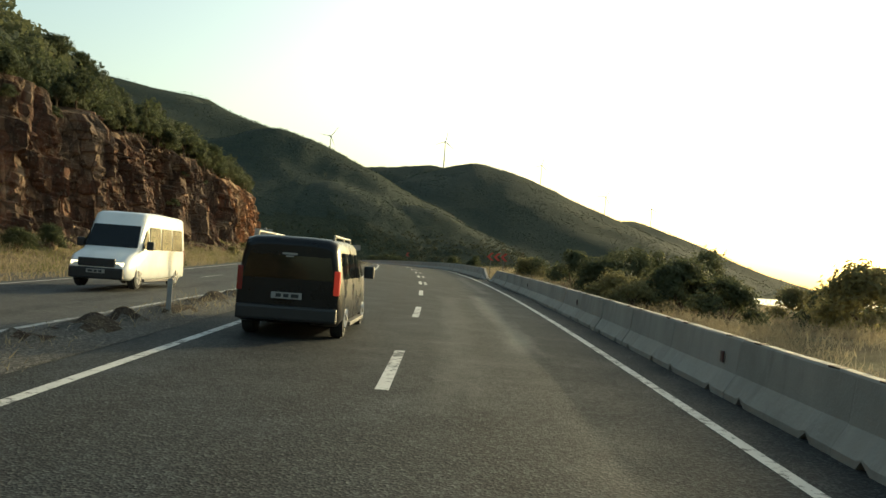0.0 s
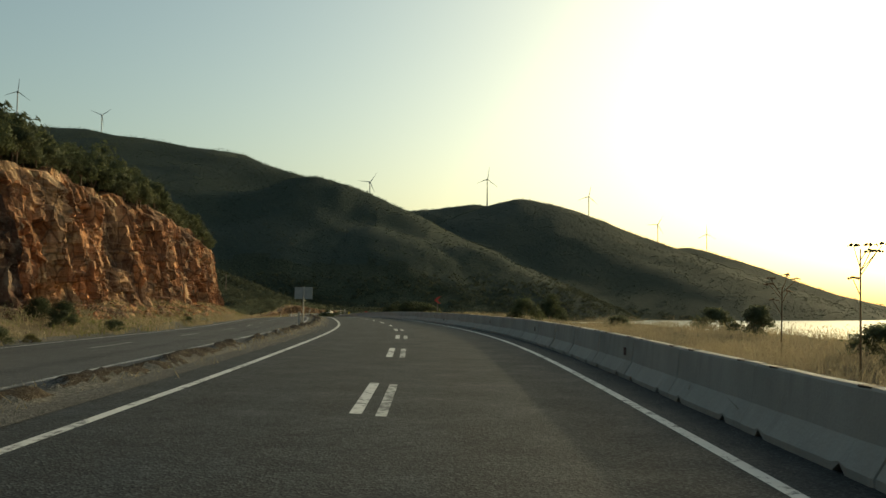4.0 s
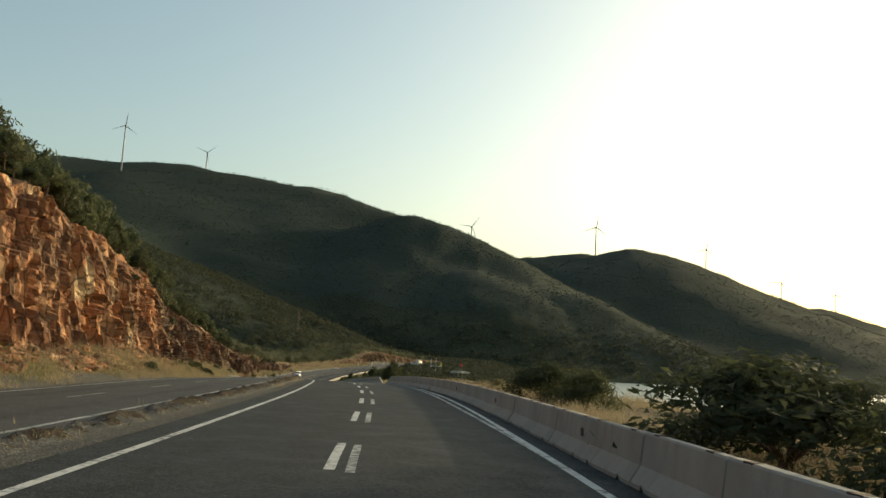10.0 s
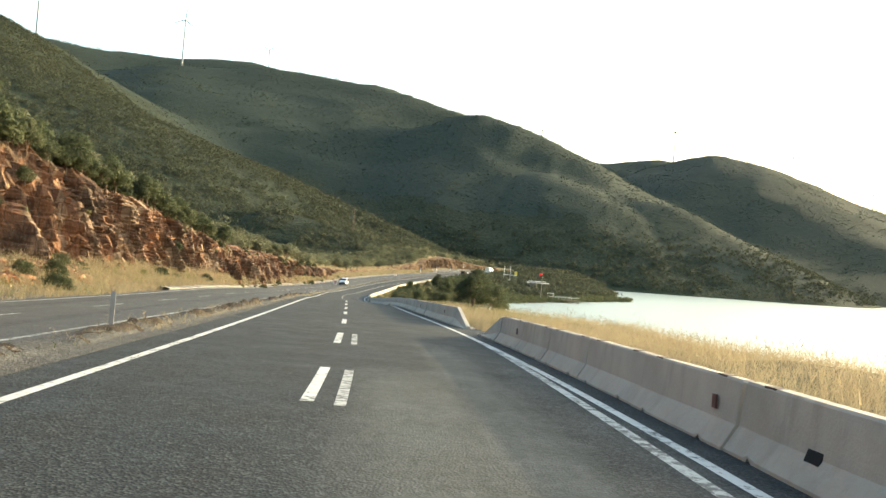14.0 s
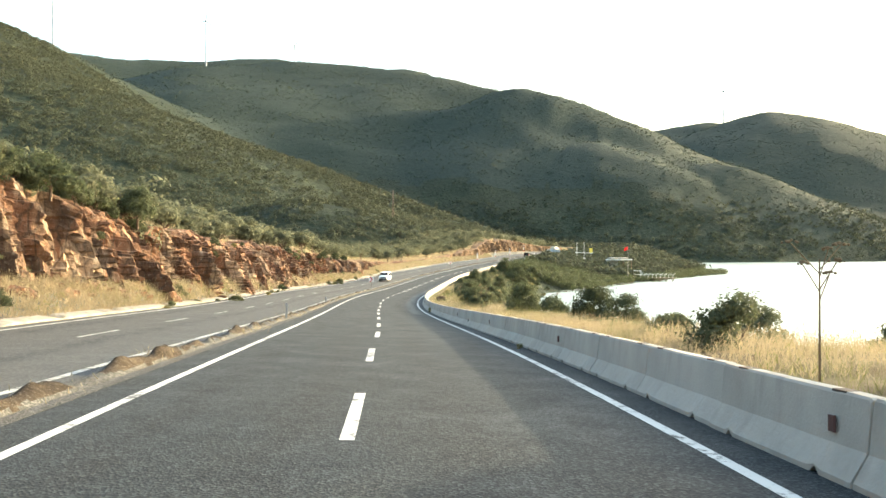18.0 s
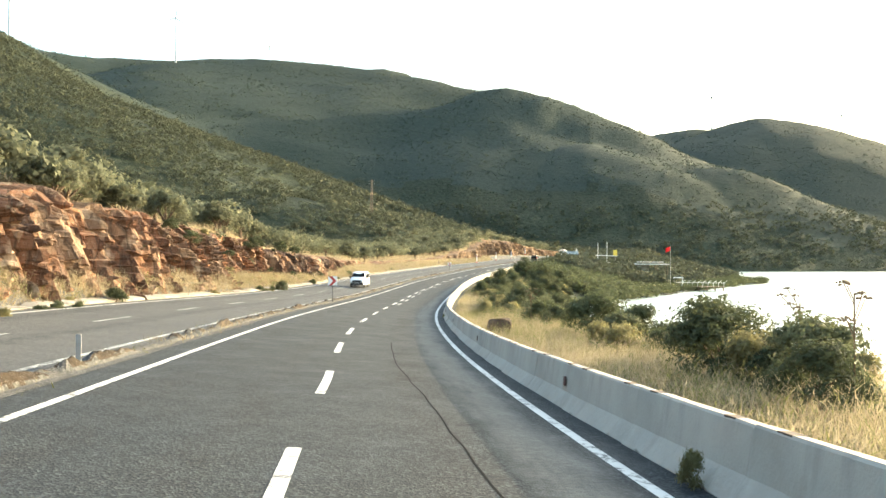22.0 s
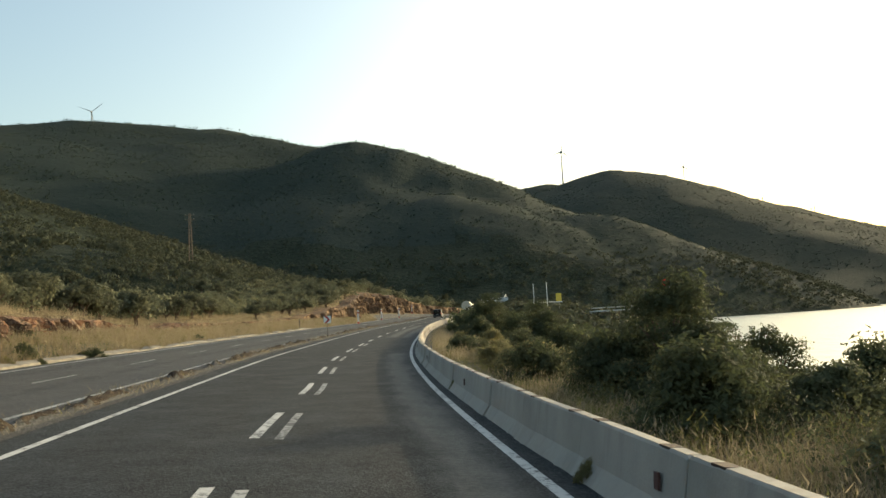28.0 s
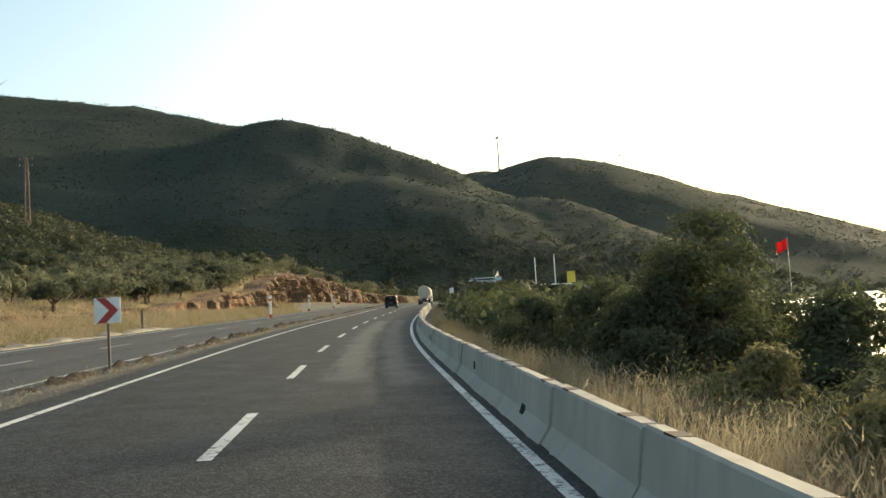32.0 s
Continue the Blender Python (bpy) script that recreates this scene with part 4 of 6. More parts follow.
KINDS = {
    "dark": [plant(k, 1.35, 1.9, 6200, 0.056, LEAF_DARK, low=0.14, lobes=15) for k in (1, 2, 3)],
    "pale": [plant(k, 1.0, 1.25, 4200, 0.050, LEAF_PALE, low=0.12) for k in (4, 5)],
    "scrub": [plant(k, 1.2, 1.5, 3800, 0.062, LEAF_SCRUB, low=0.14, lobes=11) for k in (6, 7, 8)],
    "olive": [plant(k, 1.7, 3.6, 1900, 0.14, LEAF_OLIVE, 1.5, 0.30, 14) for k in (9, 10, 11)],
    "tree": [plant(k, 1.9, 4.0, 16000, 0.062, LEAF_DARK, 1.6, 0.13, 28) for k in (12, 13)],
    "brink": [plant(k, 1.45, 2.2, 1900, 0.112, LEAF_DARK, low=0.15, lobes=13) for k in (14, 15, 16)],
}
NAMES = {
    "dark": ("evergreen_shrub", "dense dark evergreen shrub beside the road", "shrub"),
    "pale": ("broom_shrub", "pale yellow-green shrub among dry grass", "shrub"),
    "scrub": ("scrub_bush", "grey-green wild scrub bush on dry ground", "shrub"),
    "olive": ("olive_tree", "grey-green olive tree on the dry slope", "tree"),
    "brink": ("bush", "dark evergreen bush on the brink of the cliff", "bush"),
    "tree": ("tree", "dark spreading tree above the lake bank", "tree"),
}


def grow(kind, x, y, size=1.0, turn=None, squash=1.0, lift=0.0):
    name, label, category = NAMES[kind]
    r = random.Random(int(x * 91 + y * 57))
    crown_mesh, trunk_mesh = r.choice(KINDS[kind])
    ob = new(name)
    ob.empty_display_size = 0.3
    z = float(ground(np.array([x]), np.array([y]))[0])
    ob.matrix_basis = pose(x, y, z - 0.05 + lift, 0, 0, turn if turn is not None else r.uniform(0, 360)) @ Matrix.Diagonal((size, size, size * squash, 1))
    tagged(ob, label, category, {"olive": "olive trees on the slope"}.get(kind, ""))
    for part_name, me in (("crown", crown_mesh), ("trunk", trunk_mesh)):
        p = new(part_name, me)
        p.parent = ob
    return ob


def grow_at(kind, s, d, size=1.0, squash=1.0, lift=0.0):
    p = on_road(s, d)
    return grow(kind, float(p[0]), float(p[1]), size, None, squash, lift)


# single bushes behind the barrier: kind, arc, side, size, squash
for kind_, s_, d_, size_, squash_ in (
    ("dark", 123.5, 9.6, 1.25, 1.0), ("dark", 170.5, 6.9, 2.3, 0.58), ("dark", 167.0, 8.2, 1.9, 0.62), ("dark", 174.0, 8.4, 2.0, 0.62), ("pale", 163.0, 8.0, 1.0, 1.1), ("dark", 192.8, 7.1, 1.55, 0.8), ("dark", 190.6, 8.4, 1.3, 0.8), ("dark", 196.0, 8.8, 1.2, 0.75), ("tree", 162.0, 22.5, 1.3, 0.85), ("pale", 201.5, 8.4, 0.8, 0.9),
    ("scrub", 95.0, 13.0, 1.1, 0.8), ("scrub", 103.0, 14.5, 1.2, 0.8), ("scrub", 110.0, 12.0, 0.9, 0.8), ("scrub", 216.0, 16.0, 1.2, 0.8), ("scrub", 221.0, 12.0, 0.9, 0.7), ("pale", 213.0, 8.6, 0.8, 1.0),
    ("tree", 319.0, 12.5, 0.8, 0.8), ("scrub", 305.0, 10.0, 0.95, 0.8), ("scrub", 309.0, 11.5, 0.9, 0.85), ("scrub", 302.0, 12.0, 1.0, 0.85), ("tree", 287.0, 10.2, 1.15, 0.85), ("dark", 289.5, 12.2, 1.5, 1.0), ("scrub", 297.0, 9.0, 1.3, 0.8), ("scrub", 299.0, 15.0, 1.3, 0.9), ("dark", 319.0, 11.0, 1.35, 1.0), ("scrub", 326.0, 12.5, 0.9, 0.9), ("dark", 339.6, 10.8, 1.5, 1.0), ("dark", 337.0, 12.6, 1.3, 1.0), ("dark", 353.4, 8.6, 1.3, 0.85), ("dark", 356.5, 9.6, 1.2, 0.85), ("scrub", 350.5, 9.2, 1.3, 0.95), ("dark", 370.0, 9.8, 1.35, 0.9), ("scrub", 367.0, 11.0, 1.4, 0.9),
    ("scrub", 345.0, 14.5, 1.2, 0.9), ("pale", 352.0, 9.0, 1.2, 1.1), ("scrub", 358.0, 11.5, 0.85, 0.9), ("pale", 362.0, 8.5, 1.1, 1.1), ("scrub", 366.0, 10.0, 1.2, 1.0), ("scrub", 397.0, 9.2, 1.4, 1.0), ("dark", 398.6, 9.6, 1.35, 0.95), ("pale", 404.4, 8.2, 1.1, 1.0), ("dark", 404.0, 13.0, 1.3, 0.95), ("scrub", 392.5, 12.6, 0.9, 0.9), ("scrub", 389.5, 14.5, 0.8, 0.9), ("scrub", 385.0, 11.5, 1.0, 1.0), ("scrub", 402.5, 7.9, 1.0, 0.9), ("pale", 392.0, 6.7, 0.95, 1.1), ("scrub", 408.0, 9.0, 1.2, 1.0), ("dark", 412.0, 10.5, 1.3, 0.95),
    ("tree", 441.0, 8.9, 1.0, 0.95), ("tree", 445.0, 10.6, 0.9, 0.9), ("tree", 445.5, 13.5, 0.85, 1.0), ("scrub", 437.0, 8.4, 1.2, 1.0), ("tree", 501.0, 11.5, 1.0, 0.95), ("tree", 491.5, 13.8, 1.4, 1.0), ("tree", 497.5, 9.8, 1.3, 0.95), ("tree", 512.0, 13.0, 1.0, 0.95), ("dark", 503.0, 8.8, 1.6, 1.0),
    ("pale", 427.0, 8.0, 1.1, 1.2), ("pale", 455.0, 7.6, 1.1, 1.2), ("pale", 470.0, 8.4, 1.2, 1.2), ("pale", 486.0, 7.4, 1.1, 1.2), ("dark", 518.0, 9.0, 1.3, 0.9)):
    grow_at(kind_, s_, d_, size_, squash_)
pick = random.Random(8)
for k in range(32):  # the thicket at the start
    grow_at(pick.choice(["scrub", "pale", "pale", "scrub"]), pick.uniform(22, 62), pick.uniform(7.6, 14), pick.uniform(1.3, 2.0), pick.uniform(0.8, 1.05))
for k in range(46):  # scrub on the lake bank
    s_ = pick.uniform(330, 610)
    d_ = pick.uniform(7.0, float(shore(s_)) - 2)
    kind_ = pick.choice(["scrub", "dark", "scrub", "pale", "dark"])
    open_ = 446 < s_ < 480 or 340 < s_ < 384
    grow_at("pale" if open_ else kind_, s_, d_, pick.uniform(0.65, 1.25) * (1.15 if s_ > 500 else 0.7 if open_ else 1.0), pick.uniform(0.75, 1.0))
for s0_, s1_, d1_, n_, lo_, hi_ in ((378, 440, 17, 22, 0.75, 1.2), (446, 478, 13, 11, 0.6, 0.95), (478, 560, 17, 38, 1.2, 2.0)):  # close thicket before the bend
    for k in range(n_):
        grow_at(pick.choice(["dark", "dark", "scrub", "pale"] if hi_ > 1 else ["pale", "scrub", "pale", "pale"]), pick.uniform(s0_, s1_), 6.9 + (d1_ - 6.9) * pick.random(), pick.uniform(lo_, hi_), pick.uniform(0.85, 1.1))
for k in range(34):  # tall growth between the barrier and the lake
    s_ = pick.uniform(474, 530)
    d_ = pick.uniform(8.0, 19)
    grow_at(pick.choice(["dark", "scrub", "scrub"]), s_, d_, pick.uniform(1.0, 1.35) * (0.82 if s_ < 496 else 0.85 if d_ > 11 else 1.2), pick.uniform(0.85, 1.05))
for k in range(14):  # pale bushes near the barrier
    grow_at("pale", pick.uniform(446, 472), pick.uniform(6.8, 10.5), pick.uniform(0.9, 1.3), pick.uniform(0.7, 0.9))
for k in range(24):  # undergrowth close behind the barrier
    grow_at(pick.choice(["scrub", "pale", "dark"]), pick.uniform(425, 545), pick.uniform(6.2, 9.0), pick.uniform(0.7, 1.2), pick.uniform(0.8, 1.1))
for s0_, s1_, n_, lo_, hi_ in ((346, 384, 12, 0.6, 0.9), (408, 438, 16, 0.8, 1.25)):  # low bushes either side of the big one
    for k in range(n_):
        grow_at(pick.choice(["scrub", "dark", "scrub", "pale"]), pick.uniform(s0_, s1_), pick.uniform(7.6, 14.5), pick.uniform(lo_, hi_), pick.uniform(0.7, 0.95))
for k in range(44):  # scrub between the boulder and the big bush
    s_, d_ = pick.uniform(377, 434), pick.uniform(7.6, 16)
    grow_at(pick.choice(["scrub", "scrub", "pale", "pale"]), s_, d_, pick.uniform(0.65, 1.0) * (1.0 if s_ < 398 else 1.3), pick.uniform(0.85, 1.1))
for s_, size_ in ((343.2, 0.34), (464.2, 0.26), (431.0, 0.30), (444.6, 0.24), (300.5, 0.2), (388.0, 0.2), (212.0, 0.18)):  # weeds in the gutter
    grow_at("pale", s_, 4.0, size_ * 0.62, 1.9, 0.16)
for k in range(9):  # bushes beyond the gap in the barrier
    grow_at(pick.choice(["scrub", "pale", "scrub"]), pick.uniform(60, 84), pick.uniform(8, 13), pick.uniform(0.8, 1.3), pick.uniform(0.8, 1.0))
for k in range(18):  # green bushes on the scree
    s_ = pick.uniform(35, 115)
    grow_at(pick.choice(["scrub", "dark", "pale"]), s_, float(cliff_face(s_)) + pick.uniform(1.5, 6.5), pick.uniform(0.6, 1.15), 0.9)
for k in range(12):  # low bushes in the ditch and at the cliff's foot
    grow_at(pick.choice(["scrub", "pale", "dark"]), pick.uniform(20, 520), pick.uniform(-16.6, -14.9), pick.uniform(0.45, 0.8), 0.8)
def on_brink(kind, s, back, size, squash):
    p = on_road(s, float(cliff_face(s)) - back)
    rim = float(np.interp(s, ARC, LINE[:, 2]) + cliff_top(s)) - 0.5
    grow(kind, float(p[0]), float(p[1]), size, None, squash, max(0.0, rim - float(ground(p[0:1], p[1:2])[0])))


for k in range(150):  # bushes along the brink of the cliff
    s_ = 20 + 2.0 * k
    big = float(steps(s_, (20, 1.0), (235, 1.0), (285, 0.9), (325, 0.7)))
    on_brink("brink", s_, 2.6 + 2.4 * pick.random(), pick.uniform(1.4, 2.3) * big, pick.uniform(0.9, 1.25))
for k in range(200):  # growth spilling over the very edge
    s_ = 18 + 1.62 * k + pick.uniform(-0.6, 0.6)
    if fbm(np.array(s_ / 7), np.array(0.0), 83) < 0.36:
        continue
    big = float(steps(s_, (20, 1.0), (260, 1.0), (300, 1.0), (345, 0.8)))
    p_ = on_road(s_, float(cliff_face(s_)) - pick.uniform(0.4, 2.4))
    rim = float(np.interp(s_, ARC, LINE[:, 2]) + cliff_top(s_)) + pick.uniform(-0.5, 0.25)
    grow("brink" if pick.random() < 0.7 else "scrub", float(p_[0]), float(p_[1]), pick.uniform(0.8, 1.6) * big, None, pick.uniform(0.85, 1.15), rim - float(ground(p_[0:1], p_[1:2])[0]))
for k in range(120):  # and on the slope above
    s_ = pick.uniform(15, 310)
    on_brink("brink", s_, 6.5 + 26 * pick.random() ** 1.3, pick.uniform(1.3, 2.1) if s_ < 270 else pick.uniform(0.8, 1.2), pick.uniform(0.8, 1.1))
for k in range(14):  # bushes hanging in the face
    s_ = pick.uniform(40, 420)
    p_ = on_road(s_, float(cliff_face(s_)) - 0.2)
    up = pick.uniform(0.45, 1.0) * float(cliff_top(s_))
    grow("scrub", float(p_[0]), float(p_[1]), pick.uniform(0.4, 0.8), None, 0.8, float(np.interp(s_, ARC, LINE[:, 2])) + up - float(ground(p_[0:1], p_[1:2])[0]) - 0.5)
for k in range(70):  # bushes clinging to the low cut
    s_ = pick.uniform(236, 440)
    p_ = on_road(s_, float(cliff_face(s_)) + pick.uniform(-1.6, 0.5))
    up = pick.uniform(0.25, 1.05) * float(cliff_top(s_))
    grow(pick.choice(["scrub", "dark", "pale", "scrub"]), float(p_[0]), float(p_[1]), pick.uniform(0.4, 1.0), None, pick.uniform(0.7, 1.0), float(np.interp(s_, ARC, LINE[:, 2])) + up - float(ground(p_[0:1], p_[1:2])[0]) - 0.6)
for k in range(60):  # green tufts at its foot
    s_ = pick.uniform(225, 470)
    grow_at(pick.choice(["scrub", "pale", "dark"]), s_, float(cliff_face(s_)) + pick.uniform(0.8, 4.2), pick.uniform(0.3, 0.75), pick.uniform(0.7, 0.95))
for k in range(95):  # olives leaning over the brink
    s_ = pick.uniform(262, 600)
    on_brink("olive", s_, pick.uniform(2.0, 6.5), pick.uniform(0.95, 1.45) if s_ < 440 else pick.uniform(0.85, 1.2), pick.uniform(0.75, 0.95))
for k in range(200):  # the olive grove
    s_ = pick.uniform(300, 685)
    d_ = float(cliff_face(s_)) - 3.4 - (1.2 if 430 < s_ < 600 else 0) - 46 * pick.random() ** 1.6
    grow_at("olive", s_, d_, pick.uniform(0.9, 1.4), pick.uniform(0.75, 0.9))
for p_ in ((203.4, -37.0), (209, -41.0)):
    grow_at("tree", p_[0], p_[1], 1.15, 1.15)


# ---- far scrub and trees, as one carpet each ----
def carpet(name, points, sizes, per, mat, label, seed, card=(0.17, 0.34), loose=1.0, round_=False):
    """Clumps of a few leafy cards, one for every point; round ones are set on the shells of four lobes."""
    r = np.random.default_rng(seed)
    n = len(points)
    off = r.normal(size=(n, per, 3)) * np.array([0.42, 0.42, 0.32]) * loose
    off[..., 2] = np.abs(off[..., 2]) + 0.12
    out = off * np.array([1, 1, 0.9])
    if round_:
        lobe = r.normal(size=(n, 4, 3)) * np.array([0.25, 0.25, 0.13]) + np.array([0, 0, 0.40])
        v = r.normal(size=(n, per, 3))
        v /= np.linalg.norm(v, axis=-1)[..., None]
        v[..., 2] = np.where(v[..., 2] < -0.35, -v[..., 2], v[..., 2])
        core = np.take_along_axis(lobe, r.integers(0, 4, (n, per))[..., None].repeat(3, -1), 1)
        off = core + v * r.uniform(0.26, 0.36, (n, per, 1)) * np.array([1, 1, 0.85])
        off[..., 2] = np.maximum(off[..., 2], 0.03)
        out = v + 0.8 * (core - np.array([0, 0, 0.40]))
    at = points[:, None] + off * sizes[:, None, None]
    a, b = facing(out, r, 0.35)
    k = sizes[:, None, None] * r.uniform(*card, (n, per, 1))
    v = np.stack([at - a * k, at + a * k, at + b * k * 1.4], 2).reshape(-1, 3)
    ob = new(name, mesh_from(name, v, np.arange(len(v)).reshape(-1, 3), mat, shade=False))
    return tagged(ob, label, "scrub", kind="stuff")


def scatter(n, box_, keep, seed):
    r = np.random.default_rng(seed)
    x, y = r.uniform(box_[0], box_[1], n), r.uniform(box_[2], box_[3], n)
    ok = keep(x, y, r)
    return np.stack([x[ok], y[ok], ground(x[ok], y[ok])], -1), r


def on_slope(x, y, r):
    s, d = place(x, y)
    return (d < cliff_face(s) - 4 - 16 * (s > 325)) & (y < 900) & (fbm(x / 14, y / 14, 61) > 0.34)


pts, r_ = scatter(38000, (-720, -95, 240, 900), on_slope, 3)
side = place(pts[:, 0], pts[:, 1])[1]
close = side > -75
carpet("hillside_scrub", pts[~close], r_.uniform(2.2, 4.4, (~close).sum()), 30, LEAF_GROVE, "olive trees and scrub dotting the long hillside", 4, (0.08, 0.155), 1.0, True)
carpet("hillside_scrub", pts[close], r_.uniform(2.2, 4.2, close.sum()), 90, LEAF_GROVE, "olive scrub between the nearer olive trees", 14, (0.045, 0.095), 1.0, True)
pts, r_ = scatter(12000, (-195, -60, 250, 700), lambda x, y, r: (place(x, y)[1] < cliff_face(place(x, y)[0]) - 3.0) & (place(x, y)[1] > cliff_face(place(x, y)[0]) - 24) & (place(x, y)[0] > 258), 15)
carpet("hillside_scrub", pts, r_.uniform(1.6, 3.8, len(pts)), 170, LEAF_OLIVE, "grey-green olive scrub along the brink of the low cut", 16, (0.036, 0.072), 1.0, True)
pts, r_ = scatter(15000, (-420, 260, 690, 1180), lambda x, y, r: (ground(x, y) > LAKE + 1.2) & (ground(x, y) < 42 - 26 * r.uniform(0, 1, x.shape)) & (fbm(x / 22, y / 22, 67) > 0.38), 17)
carpet("lowland_trees", pts, r_.uniform(2.6, 5.0, len(pts)), 16, LEAF_GROVE, "dark olive trees at the foot of the far hills", 18, (0.12, 0.24), 1.0, True)
pts, r_ = scatter(9000, (-140, -45, 20, 330), lambda x, y, r: (place(x, y)[1] < cliff_face(place(x, y)[0]) - 2) & (fbm(x / 9, y / 9, 62) > 0.36), 5)
carpet("cliff_top_scrub", pts, r_.uniform(0.9, 2.2, len(pts)), 12, LEAF_SCRUB, "low scrub on the slope above the cliff", 6)
pts, r_ = scatter(76000, (-1500, 900, 720, 2000), lambda x, y, r: (ground(x, y) > LAKE + 1.5) & (r.uniform(0, 1, x.shape) < np.clip(1.35 - (y - 700) / 1400, 0.25, 1)) & (fbm(x / 40, y / 40, 63) > 0.36), 7)
carpet("mountain_scrub", pts, r_.uniform(1.5, 3.0, len(pts)), 6, LEAF_FAR, "dark maquis scrub covering the far hills", 8)


def on_bank(x, y, r, s0, s1, d0):
    s, d = place(x, y)
    return (s > s0) & (s < s1) & (d > d0) & (d < shore(s) - 1.0) & (fbm(x / 5, y / 5, 64) > 0.30)


pts, r_ = scatter(26000, (-125, -10, 490, 690), lambda x, y, r: on_bank(x, y, r, 508, 668, 7.5), 9)
half = r_.uniform(0, 1, len(pts)) < 0.6
carpet("bank_scrub", pts[half], r_.uniform(1.6, 3.2, half.sum()), 56, LEAF_DARK, "dense dark green thicket on the lake bank", 10, (0.05, 0.10), 1.0, True)
carpet("bank_scrub", pts[~half], r_.uniform(1.0, 2.2, (~half).sum()), 44, LEAF_SCRUB, "grey-green scrub filling the lake bank", 11, (0.05, 0.10), 1.0, True)

pts, r_ = scatter(21000, (-118, -55, 362, 512), lambda x, y, r: on_bank(x, y, r, 384, 512, 6.8) & (place(x, y)[1] < 17), 12)
carpet("undergrowth", pts, r_.uniform(0.7, 1.5, len(pts)), 90, LEAF_SCRUB, "low green undergrowth between the bushes", 13, (0.018, 0.036), 0.7)


def on_spit(x, y, r):
    built = (np.hypot(x + 76.9, y - 574) < 6.5) | (np.hypot(x + 91, y - 575) < 3)
    return ~built & (place(x, y)[1] > 9.0) & (ground(x, y) > LAKE + 0.35) & (fbm(x / 7, y / 7, 66) > 0.36)


pts, r_ = scatter(24000, (-110, 120, 535, 760), on_spit, 21)
carpet("shore_trees", pts, r_.uniform(2.2, 4.6, len(pts)), 34, LEAF_GROVE, "dark low trees covering the far shore", 22, (0.08, 0.16), 1.0, True)


# ---- dry grass ----
def grass(name, s0, s1, d0, d1, count, height, mat, label, seed, blades=9, patchy=0.35, left=False, broad=1.0):
    r = np.random.default_rng(seed)
    s = r.uniform(s0, s1, count)
    lo = d0(s) if callable(d0) else np.full(count, float(d0))
    hi = d1(s) if callable(d1) else np.full(count, float(d1))
    d = lo + (hi - lo) * r.uniform(0, 1, count) ** (1.5 if not left else 1.0)
    ok = fbm(s / 5, d / 3, seed) > patchy
    p = on_road(s[ok], d[ok])
    p[:, 2] = ground(p[:, 0], p[:, 1])
    n = len(p)
    tall = height * r.uniform(0.55, 1.25, n) * (0.6 + 0.8 * fbm(s[ok] / 9, d[ok] / 9, seed + 1))
    root = p[:, None] + np.concatenate([r.normal(size=(n, blades, 2)) * 0.26, np.full((n, blades, 1), -0.03)], -1)
    lean = r.normal(size=(n, blades, 2)) * 0.42
    h = tall[:, None] * r.uniform(0.4, 1.15, (n, blades))
    tip = root + np.concatenate([lean * h[..., None], h[..., None]], -1)
    a = r.uniform(0, 6.28, (n, blades))
    w = np.stack([np.cos(a), np.sin(a), 0 * a], -1) * r.uniform(0.0022, 0.0055, (n, blades, 1)) * broad
    v = np.stack([root - w * 1.3, root + w * 1.3, tip], 2).reshape(-1, 3, 3)
    seeded = r.uniform(0, 1, (n, blades)) < 0.45
    bow = np.concatenate([r.normal(size=(n, blades, 2)) * 0.05, r.uniform(0.02, 0.11, (n, blades, 1))], -1)
    plume = np.stack([tip - bow * 0.7 - w * 2.2, tip - bow * 0.5 + w * 2.2, tip + bow], 2)[seeded]
    v = np.concatenate([v, plume])
    ob = new(name, mesh_from(name, v.reshape(-1, 3), np.arange(v.size // 3).reshape(-1, 3), mat, shade=False))
    return tagged(ob, label, "grass", kind="stuff")


grass("dry_grass", -5, 345, 5.2, 16, 21000, 0.48, STRAW, "tall golden dry grass behind the barrier", 41, 16, 0.38, False, 1.3)
grass("dry_grass", 345, 600, 5.2, 13, 8500, 0.52, STRAW, "dry grass between the barrier and the bushes", 42, 13, 0.53, False, 1.3)
grass("dry_grass", 342, 446, 5.3, 11, 5500, 0.50, STRAW, "tall seeding dry grass before the bushes", 49, 16, 0.34)
grass("green_grass", 342, 446, 5.3, 11, 2600, 0.62, STRAW_GREEN, "tall green weeds among the dry grass", 50, 12, 0.40)
grass("green_grass", 250, 600, 5.1, 15, 5000, 0.6, STRAW_GREEN, "green weeds behind the barrier", 43, 9, 0.45)
grass("dry_grass", -5, 600, lambda s: cliff_face(s) + 0.5, lambda s: inner_line(s) - 8.3, 19000, 0.40, STRAW, "golden dry grass along the foot of the cliff", 44, 9, 0.36, True, 2.6)
grass("dry_grass", 300, 690, lambda s: cliff_face(s) - 14, lambda s: cliff_face(s) - 0.5, 15000, 0.62, STRAW, "dry grass under the olive trees", 45, 9, 0.36, True, 3.2)
grass("dry_grass", -5, 600, lambda s: inner_line(s) + 0.45, -4.7, 5200, 0.30, STRAW, "dry tufts of grass in the median", 46, 14, 0.50, True)
grass("green_grass", -5, 600, lambda s: inner_line(s) + 0.5, -4.9, 1800, 0.2, STRAW_GREEN, "brownish green weeds on the median earth", 48, 14, 0.52, True)
